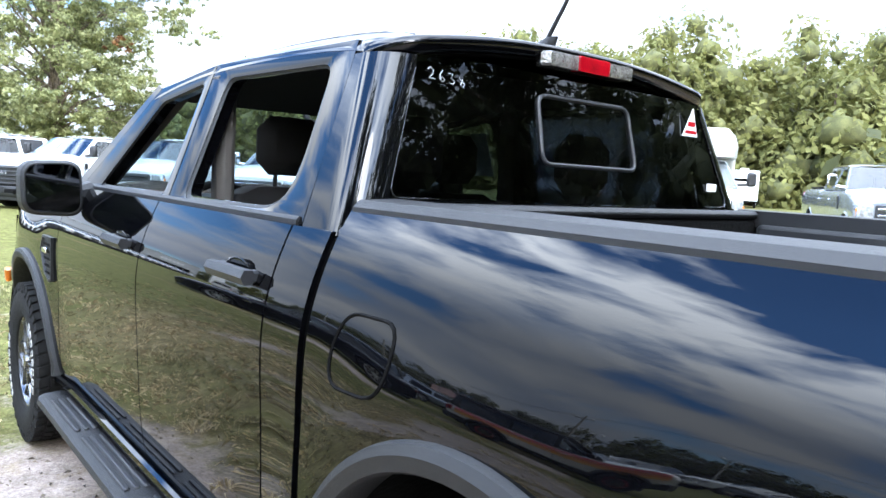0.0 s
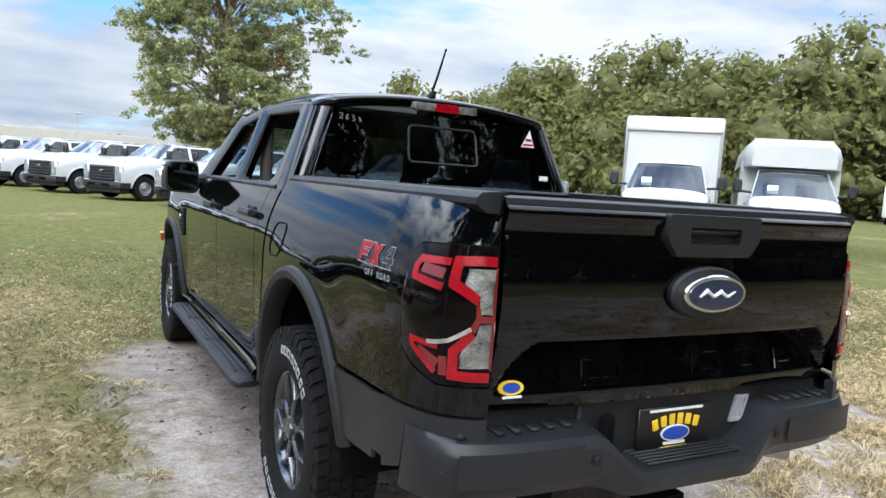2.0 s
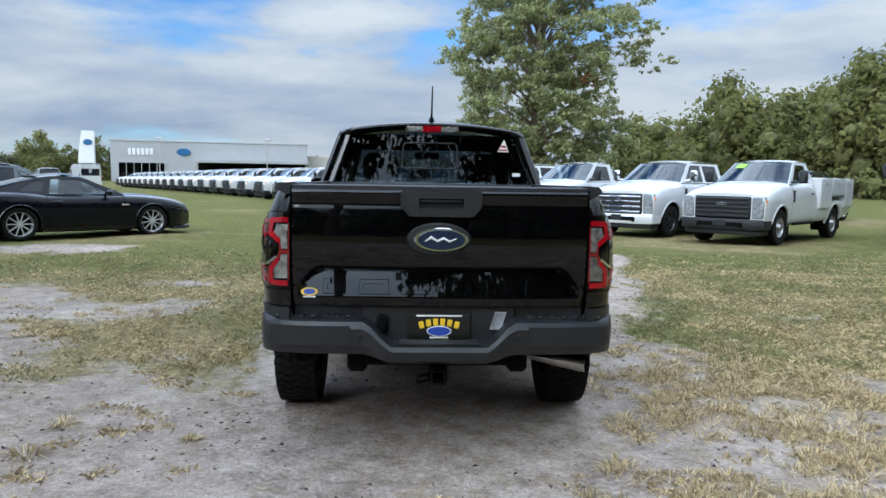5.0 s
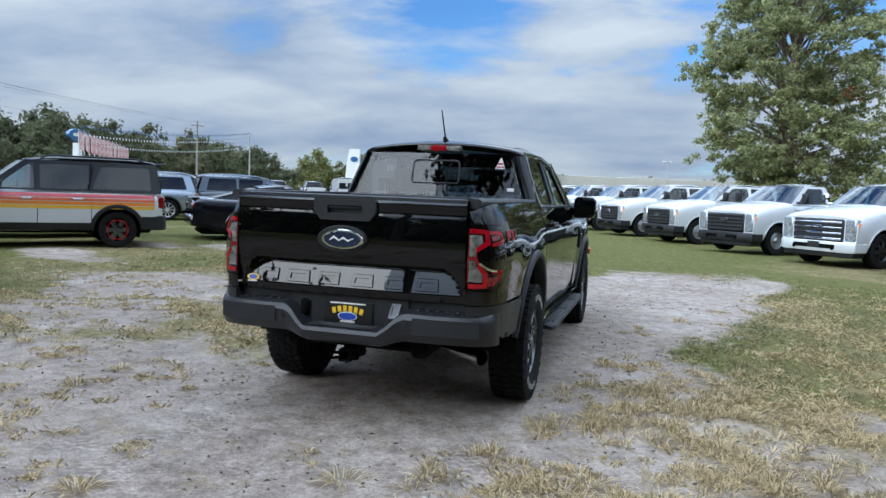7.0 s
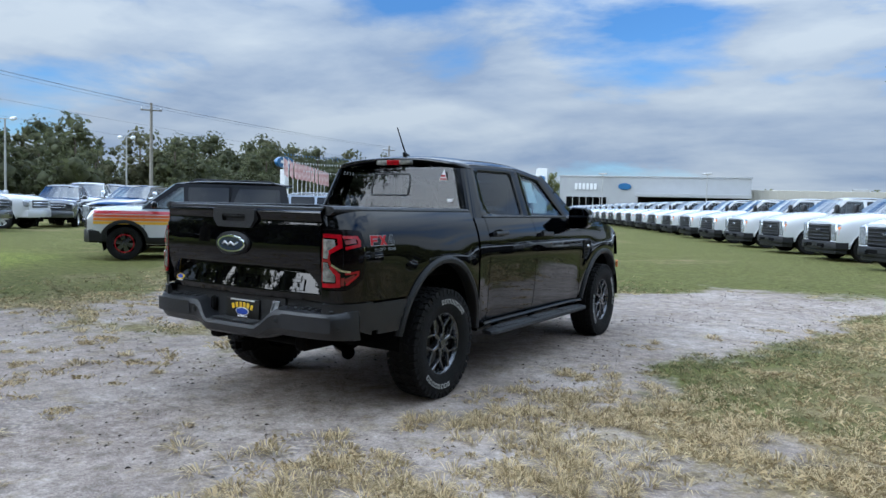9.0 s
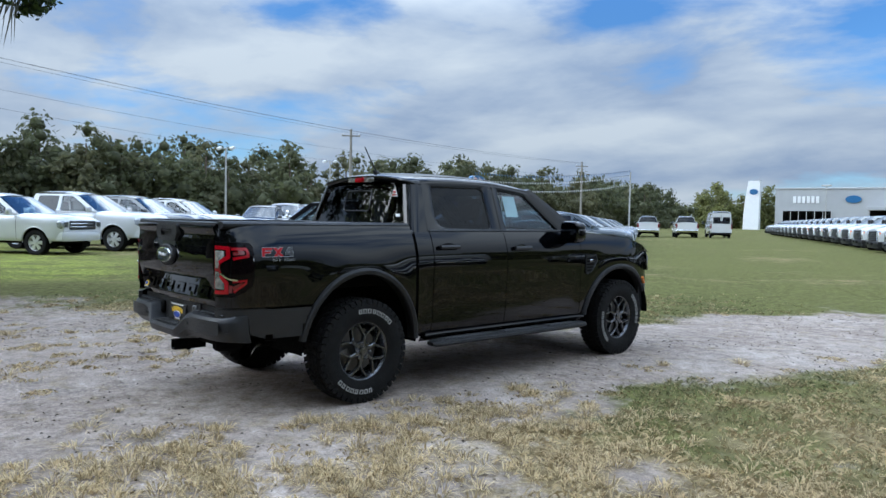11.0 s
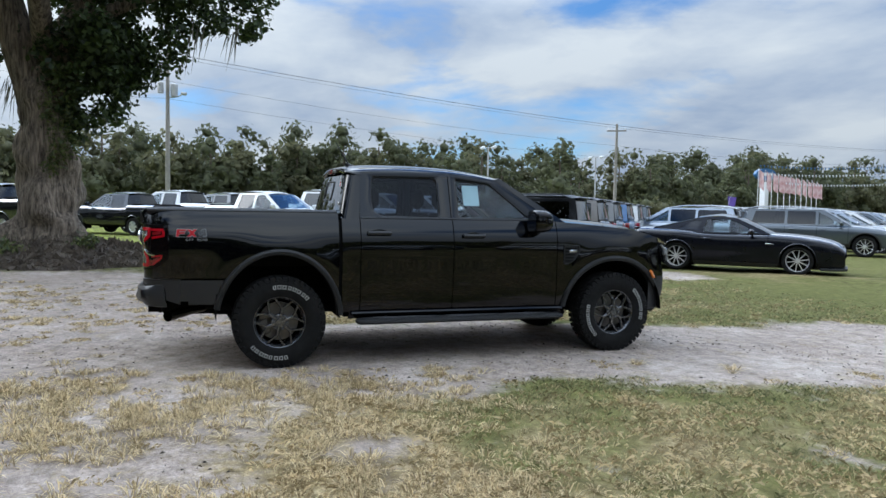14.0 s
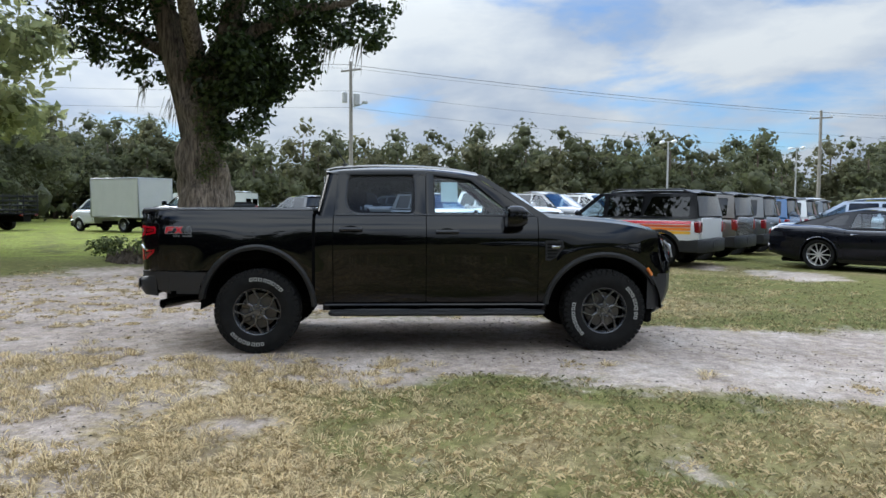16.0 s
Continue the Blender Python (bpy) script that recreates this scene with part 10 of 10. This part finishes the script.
# inside
for y, zb, ht in ((0.98, 0.86, 0.62), (1.66, 0.84, 0.66)):
    for x in (-0.37, 0.37):
        se = Shape().loft([[(x + a * s, y + b + lean, z) for a, b in round_loop([(-0.25, -0.07), (0.25, -0.07), (0.23, 0.06), (-0.23, 0.06)], 0.05, 4)] for z, s, lean in ((zb, 1.0, 0.05), (zb + 0.3, 1.02, 0.0), (zb + ht * 0.72, 0.86, -0.05), (zb + ht * 0.76, 0.6, -0.055))])
        se.box(x - 0.25, x + 0.25, y + 0.02, y + 0.5, zb - 0.06, zb + 0.1, 0.05)
        sb = part("seat", se, SEAT, hero, "black cloth seat")
        part("headrest", Shape().box(x - 0.125, x + 0.125, y - 0.125, y - 0.02, zb + ht * 0.82, zb + ht * 0.82 + 0.20, 0.05).tube([(x - 0.05, y - 0.06, zb + ht * 0.7), (x - 0.05, y - 0.065, zb + ht * 0.86)], 0.008).tube([(x + 0.05, y - 0.06, zb + ht * 0.7), (x + 0.05, y - 0.065, zb + ht * 0.86)], 0.008), SEAT, sb)
part("dashboard", Shape().loft([[(x, y, z) for y, z in ((2.70, 1.20), (2.45, 1.245), (2.28, 1.22), (2.25, 1.10), (2.35, 0.85), (2.70, 0.85))] for x in (-0.74, 0.74)]).box(-0.16, 0.16, 2.22, 2.26, 1.0, 1.28, 0.02), INTERIOR, hero)
part("steering_wheel", Shape().tube([(-0.38 + 0.185 * math.cos(a), 2.10 + 0.07 * math.sin(a), 1.16 + 0.17 * math.sin(a)) for a in (k * math.tau / 24 for k in range(25))], 0.016, 8).box(-0.46, -0.30, 2.09, 2.14, 1.10, 1.2, 0.03).tube([(-0.38, 2.13, 1.15), (-0.38, 2.35, 1.08)], 0.03), INTERIOR, hero)
part("inner_mirror", Shape().box(-0.11, 0.11, 2.10, 2.13, 1.56, 1.62, 0.02).tube([(0, 2.13, 1.61), (0, 2.19, 1.66)], 0.012), INTERIOR, hero)
part("cabin_floor", Shape().box(-0.78, 0.78, 0.56, 2.7, 0.46, 0.52, 0.02).box(-0.14, 0.14, 1.3, 2.3, 0.52, 0.92, 0.04), INTERIOR, hero)


DISC = mat("worn_brake_steel", (0.14, 0.135, 0.13), 0.4, 0.8, 0, 0.2, 20)


# wheels
def hero_wheel_meshes():
    t = Shape().lathe([(-0.10, 0.222), (-0.122, 0.30), (-0.118, 0.345), (-0.105, 0.372), (-0.07, 0.383), (0.07, 0.383), (0.105, 0.372), (0.118, 0.345), (0.123, 0.30), (0.118, 0.255), (0.104, 0.222), (0.085, 0.215), (-0.10, 0.215)], 72)
    n = 46
    for k in range(n):
        for lane, (h0, h1, ph) in enumerate(((-0.112, -0.072, 0.0), (-0.064, -0.026, 0.5), (-0.019, 0.019, 0.0), (0.026, 0.064, 0.5), (0.072, 0.112, 0.0))):
            a0 = (k + ph + 0.06) * math.tau / n
            a1 = (k + ph + 0.80) * math.tau / n
            sk = 0.25 * math.tau / n * (1 if lane % 2 else -1)
            rt = 0.395 if lane in (1, 2, 3) else 0.391
            ring = []
            for r in (0.379 if lane in (1, 2, 3) else 0.37, rt):
                ring.append([(h0, r * math.cos(a0), r * math.sin(a0)), (h1, r * math.cos(a0 + sk), r * math.sin(a0 + sk)), (h1, r * math.cos(a1 + sk), r * math.sin(a1 + sk)), (h0, r * math.cos(a1), r * math.sin(a1))])
            if lane in (0, 4):
                e = 0.118 if lane == 4 else -0.118
                j = (1, 2) if lane == 4 else (0, 3)
                for q in j:
                    _, yy, zz = ring[0][q]
                    f = 0.352 / math.hypot(yy, zz)
                    ring[0][q] = (e, yy * f, zz * f)
            t.loft(ring, True, True)
    # sidewall ribs
    for k in range(30):
        a = k * math.tau / 30
        t.loft([[(0.117, r * math.cos(a + d), r * math.sin(a + d)) for r, d in ((0.345, 0), (0.362, 0), (0.362, 0.09), (0.345, 0.09))], [(0.1215, r * math.cos(a + d), r * math.sin(a + d)) for r, d in ((0.347, 0.01), (0.360, 0.01), (0.360, 0.08), (0.347, 0.08))]])
    tyre = t.mesh("tyre", RUBBER, 25, recalc=False)
    words_ = []
    for base in (0.35, 0.35 + math.pi):
        w = Shape()
        for k in range(8):
            a = base + k * 0.142
            h = (0.100, 0.085, 0.105)[k % 3]
            box_ = ((0.288, 0), (0.320, 0), (0.320, h), (0.288, h))
            inn_ = ((0.2925, 0.02), (0.3155, 0.02), (0.3155, h - 0.02), (0.2925, h - 0.02))
            w.loft([[(x, r * math.cos(a + d), r * math.sin(a + d)) for r, d in ring_] for x, ring_ in ((0.1205, box_), (0.1240, box_), (0.1240, inn_), (0.1205, inn_))], True, False)
        words_.append(w.mesh("tyre_lettering", LETTER_WHITE, 30))
    s = Shape().lathe([(-0.09, 0.20), (0.06, 0.195), (0.082, 0.204), (0.095, 0.214), (0.098, 0.222), (0.09, 0.226), (-0.09, 0.222)], 60)
    for k in range(6):
        a = k * math.tau / 6
        # a stem from the hub that forks towards the rim
        for way in (((0.040, 0.0, 0.092, 0.020), (0.085, 0.0, 0.094, 0.0135), (0.122, 0.0, 0.091, 0.0125)),
                    ((0.112, 0.0, 0.0905, 0.0095), (0.150, 0.20, 0.089, 0.0095), (0.207, 0.37, 0.090, 0.0125)),
                    ((0.112, 0.0, 0.0905, 0.0095), (0.150, -0.20, 0.089, 0.0095), (0.207, -0.37, 0.090, 0.0125))):
            rings = []
            for r, d, x, wd in way:
                c, sn = math.cos(a + d), math.sin(a + d)
                tx, ty = -sn, c
                rings.append([(x - 0.006, r * c + tx * wd, r * sn + ty * wd), (x, r * c + tx * wd * 0.6, r * sn + ty * wd * 0.6), (x, r * c - tx * wd * 0.6, r * sn - ty * wd * 0.6), (x - 0.006, r * c - tx * wd, r * sn - ty * wd), (x - 0.035, r * c - tx * wd, r * sn - ty * wd), (x - 0.035, r * c + tx * wd, r * sn + ty * wd)])
            s.loft(rings)
        c, sn = math.cos(a + math.pi / 6), math.sin(a + math.pi / 6)
        s.lathe([(0.06, 0.014), (0.098, 0.012), (0.10, 0.009), (0.10, 0.0)], 8, "x", (0, 0.062 * c, 0.062 * sn))
    s.lathe([(0.05, 0.07), (0.078, 0.068), (0.086, 0.055), (0.086, 0.036), (0.103, 0.032), (0.105, 0.0)], 36)
    rim = s.mesh("rim", RIM_DARK, 30)
    d = Shape().lathe([(-0.02, 0.04), (-0.02, 0.165), (0.012, 0.165), (0.012, 0.04)], 40).box(-0.05, 0.035, -0.17, -0.08, -0.07, 0.07, 0.015)
    disc = d.mesh("brake_disc", DISC)
    hub = Shape().lathe([(-0.09, 0.0), (-0.085, 0.20)], 30).mesh("wheel_backing", BLACK)
    return tyre, *words_, rim, disc, hub


HW = hero_wheel_meshes()
for sx in (1, -1):
    for yw, turn in ((0.0, 20), (WB, -35)):
        m = pose(sx * 0.797, yw, 0.393, 0, 0, 0 if sx > 0 else 180) @ pose(0, 0, 0, turn)
        w = part("wheel", HW[0], None, hero, "all-terrain tyre with raised white bars on a dark alloy rim", at=m)
        for nm, me in zip(("tyre_lettering", "tyre_lettering", "rim", "brake_disc", "wheel_backing"), HW[1:]):
            part(nm, me, None, w)

# ---- grass ----
grng = np.random.default_rng(11)


def blades(spots, name, label, material, hmin, hmax, lean, width, tuft=1, spread=0.0):
    vs, fs, k = [], [], 0
    for x, y, z, sc in spots:
        for _ in range(tuft):
            a = grng.random() * math.tau
            h = (hmin + (hmax - hmin) * grng.random()) * sc
            px, py = x + grng.normal() * spread * sc, y + grng.normal() * spread * sc
            lx, ly = math.cos(a) * h * lean * grng.random() * 2, math.sin(a) * h * lean * grng.random() * 2
            w = width * (0.7 + 0.6 * grng.random())
            b = a + 1.57 + grng.normal() * 0.6
            wx, wy = math.cos(b) * w, math.sin(b) * w
            vs += [(px - wx, py - wy, z - 0.004), (px + wx, py + wy, z - 0.004), (px + lx * 0.45 + wx * 0.7, py + ly * 0.45 + wy * 0.7, z + h * 0.62), (px + lx, py + ly, z + h * (0.95 - 0.35 * lean))]
            fs += [(k, k + 1, k + 2), (k, k + 2, k + 3)]
            k += 4
    me = bpy.data.meshes.new(name)
    me.from_pydata(vs, [], fs)
    me.materials.append(material)
    return tagged(new(name, me), label, "grass", kind="stuff")


GRASS_GREEN = mat("short_green_grass", (0.13, 0.138, 0.054), 0.85, 0, 0, 0.35, 0.8, island=0.7, color2=(0.315, 0.295, 0.15), trans=0.45)
GRASS_DRY = mat("dry_straw_grass", (0.40, 0.30, 0.15), 0.9, 0, 0, 0.35, 1.2, island=0.75, color2=(0.74, 0.60, 0.36), trans=0.45)
GRASS_OLIVE = mat("half_dry_grass", (0.26, 0.21, 0.095), 0.9, 0, 0, 0.35, 1.2, island=0.75, color2=(0.52, 0.43, 0.235), trans=0.45)
green, straw, olive, sprigs = [], [], [], []
for _ in range(84000):
    x, y = -9 + 18.5 * grng.random(), -6.5 + 17 * grng.random()
    near = min(1.0, 5.5 / (0.6 + math.hypot(x - 4.2, y + 1.2))) * sstep(0.0, 4.5, min(10.5 - y + 1.2 * noise.noise(Vector((x * 0.5, y * 0.5, 31))), x + 9.0, y + 9.0))
    if grng.random() > near:
        continue
    if abs(x) < 1.0 and -0.95 < y < 4.0:
        continue
    s, d = masks(x, y)
    clump = noise.noise(Vector((x * 2.4, y * 2.4, 3))) + 0.6 * noise.noise(Vector((x * 6.5, y * 6.5, 13)))
    s += 0.45 * clump
    spot = (x, y, fine_height(x, y), 0.75 + 0.5 * grng.random())
    if s > 0.42:
        if d > 0.2 and clump < -0.1 and grng.random() < 0.10:
            sprigs.append(spot)
        continue
    if clump > 0.38 and d > 0.3:
        continue
    d += 0.8 * noise.noise(Vector((x * 1.3, y * 1.3, 8)))
    g = grng.random()
    if g < sstep(0.1, 1.0, d):
        straw.append(spot)
    elif g < sstep(-0.35, 0.7, d):
        olive.append(spot)
    else:
        green.append(spot)
for _ in range(120):
    x, y = -6.5 + 11 * grng.random(), -5.4 + 10.5 * grng.random()
    if not (abs(x) < 1.05 and y > -1.0):
        sprigs.append((x, y, fine_height(x, y), 0.6 + 0.8 * grng.random()))
        for _ in range(int(5 * grng.random())):
            u, v = x + grng.normal() * 0.10, y + grng.normal() * 0.08
            sprigs.append((u, v, fine_height(u, v), 0.5 + 0.6 * grng.random()))
blades(green, "green_grass", "short patchy green grass on the lot", GRASS_GREEN, 0.012, 0.036, 0.8, 0.0014, 7, 0.035)
blades(olive, "half_dry_grass", "half-dry olive grass between green and straw", GRASS_OLIVE, 0.012, 0.04, 0.9, 0.0014, 7, 0.035)
blades(straw, "straw_grass", "flattened dry straw-coloured grass", GRASS_DRY, 0.012, 0.042, 1.0, 0.0013, 7, 0.035)


def hedgehogs(spots, name, label, material):
    """Tufts of stiff blades that splay outwards from a common root."""
    vs, fs, k = [], [], 0
    for x, y, r, n in spots:
        z = fine_height(x, y)
        for _ in range(n):
            a = grng.random() * math.tau
            q = grng.random()
            root = r * 0.45 * math.sqrt(grng.random())
            rx, ry = x + root * math.cos(a), y + root * math.sin(a)
            out = r * (0.3 + 0.95 * q)
            h = min(0.055, r * (0.52 - 0.36 * q) * (0.6 + 0.6 * grng.random()))
            b = a + grng.normal() * 0.45
            dx, dy = math.cos(b) * out, math.sin(b) * out
            w = 0.0018 + 0.0016 * grng.random()
            wx, wy = -math.sin(b) * w, math.cos(b) * w
            vs += [(rx - wx, ry - wy, z - 0.004), (rx + wx, ry + wy, z - 0.004), (rx + dx * 0.5 + wx, ry + dy * 0.5 + wy, z + h * 0.85), (rx + dx * 0.5 - wx, ry + dy * 0.5 - wy, z + h * 0.85), (rx + dx, ry + dy, z + h * (0.35 + 0.5 * grng.random()))]
            fs += [(k, k + 1, k + 2, k + 3), (k + 3, k + 2, k + 4)]
            k += 5
    me = bpy.data.meshes.new(name)
    me.from_pydata(vs, [], fs)
    me.materials.append(material)
    return tagged(new(name, me), label, "grass", kind="stuff")


def straw_density(x, y):
    """Share of the ground that straw tufts cover."""
    n = 0.5 + 0.9 * noise.noise(Vector((x * 1.1, y * 1.1, 44))) + 0.5 * noise.noise(Vector((x * 3.0, y * 3.0, 17)))
    zone = sstep(0.7, 1.7, x - 0.2 * y) * sstep(1.5, 0.5, y) * sstep(-5.2, -1.6, y) * sstep(9.0, 6.0, x)
    return zone * sstep(0.12, 0.62, n) + 0.10 * sstep(0.55, 0.8, n)


thick, lone, pale = [], [], []
for _ in range(5600):
    x, y = 0.4 + 7.6 * grng.random(), -5.2 + 7.0 * grng.random()
    if grng.random() < straw_density(x, y) * min(1.0, 4.5 / (0.5 + math.hypot(x - 2.6, y + 0.5))) and not (x < 1.0 and y > -1.0):
        thick.append((x, y, 0.065 + 0.065 * grng.random(), 24 + int(22 * grng.random())))
for _ in range(330):
    x, y = -7.0 + 9.0 * grng.random(), -5.6 + 9.5 * grng.random()
    s, d = masks(x, y)
    if s > 0.35 and not (abs(x) < 1.15 and -1.15 < y < 4.1) and noise.noise(Vector((x * 0.7, y * 0.7, 61))) > -0.15:
        lone.append((x, y, 0.065 + 0.075 * grng.random() ** 1.5, 40 + int(34 * grng.random())))
        if grng.random() < 0.5:
            lone.append((x + grng.normal() * 0.12, y + grng.normal() * 0.06, 0.04 + 0.03 * grng.random(), 26))
for _ in range(2600):
    x, y = -8.0 + 16.5 * grng.random(), -3.0 + 12.0 * grng.random()
    s, d = masks(x, y)
    if s < 0.35 and noise.noise(Vector((x * 0.9, y * 0.9, 71))) > 0.02 and not (abs(x) < 1.05 and -1.0 < y < 4.1) and grng.random() < min(1.0, 5.0 / (0.5 + math.hypot(x - 3.6, y - 1.2))):
        pale.append((x, y, 0.05 + 0.06 * grng.random(), 12 + int(14 * grng.random())))
hedgehogs(thick, "straw_tufts", "dense splayed straw-coloured grass tufts on pale sand", GRASS_DRY)
hedgehogs(lone, "sand_tufts", "single spiky straw tufts rooted in the sand", GRASS_DRY)
hedgehogs(pale, "pale_tufts", "pale dry tufts standing in the green grass", GRASS_OLIVE)
blades(sprigs, "sand_sprigs", "small tan grass sprigs standing in the sand", GRASS_DRY, 0.012, 0.034, 0.95, 0.0012, 40, 0.04)

# dead leaves, bark crumbs and clods on the sand
CRUMB = mat("dark_leaf_crumbs", (0.055, 0.042, 0.032), 0.9, 0, 0, 0.4, 3, island=0.8, color2=(0.16, 0.125, 0.09))
vs, fs, k = [], [], 0
for _ in range(15000):
    x, y = -7 + 13 * grng.random(), -6 + 15 * grng.random()
    s, d = masks(x, y)
    if s < 0.45 or noise.noise(Vector((x * 0.9, y * 0.9, 21))) + 0.35 * grng.random() < 0.12:
        continue
    z, a, r = fine_height(x, y), grng.random() * math.tau, 0.006 + 0.014 * grng.random() ** 2
    ca, sa = math.cos(a) * r, math.sin(a) * r
    vs += [(x - ca, y - sa, z + 0.001), (x + sa * 0.6, y - ca * 0.6, z + 0.003), (x + ca, y + sa, z + 0.002), (x, y, z + 0.004 + r * 0.45)]
    fs += [(k, k + 1, k + 3), (k + 1, k + 2, k + 3), (k + 2, k, k + 3)]
    k += 4
me = bpy.data.meshes.new("leaf_crumbs")
me.from_pydata(vs, [], fs)
me.materials.append(CRUMB)
tagged(new("leaf_crumbs", me), "dark leaf crumbs and small clods strewn on sand", "litter", kind="stuff")
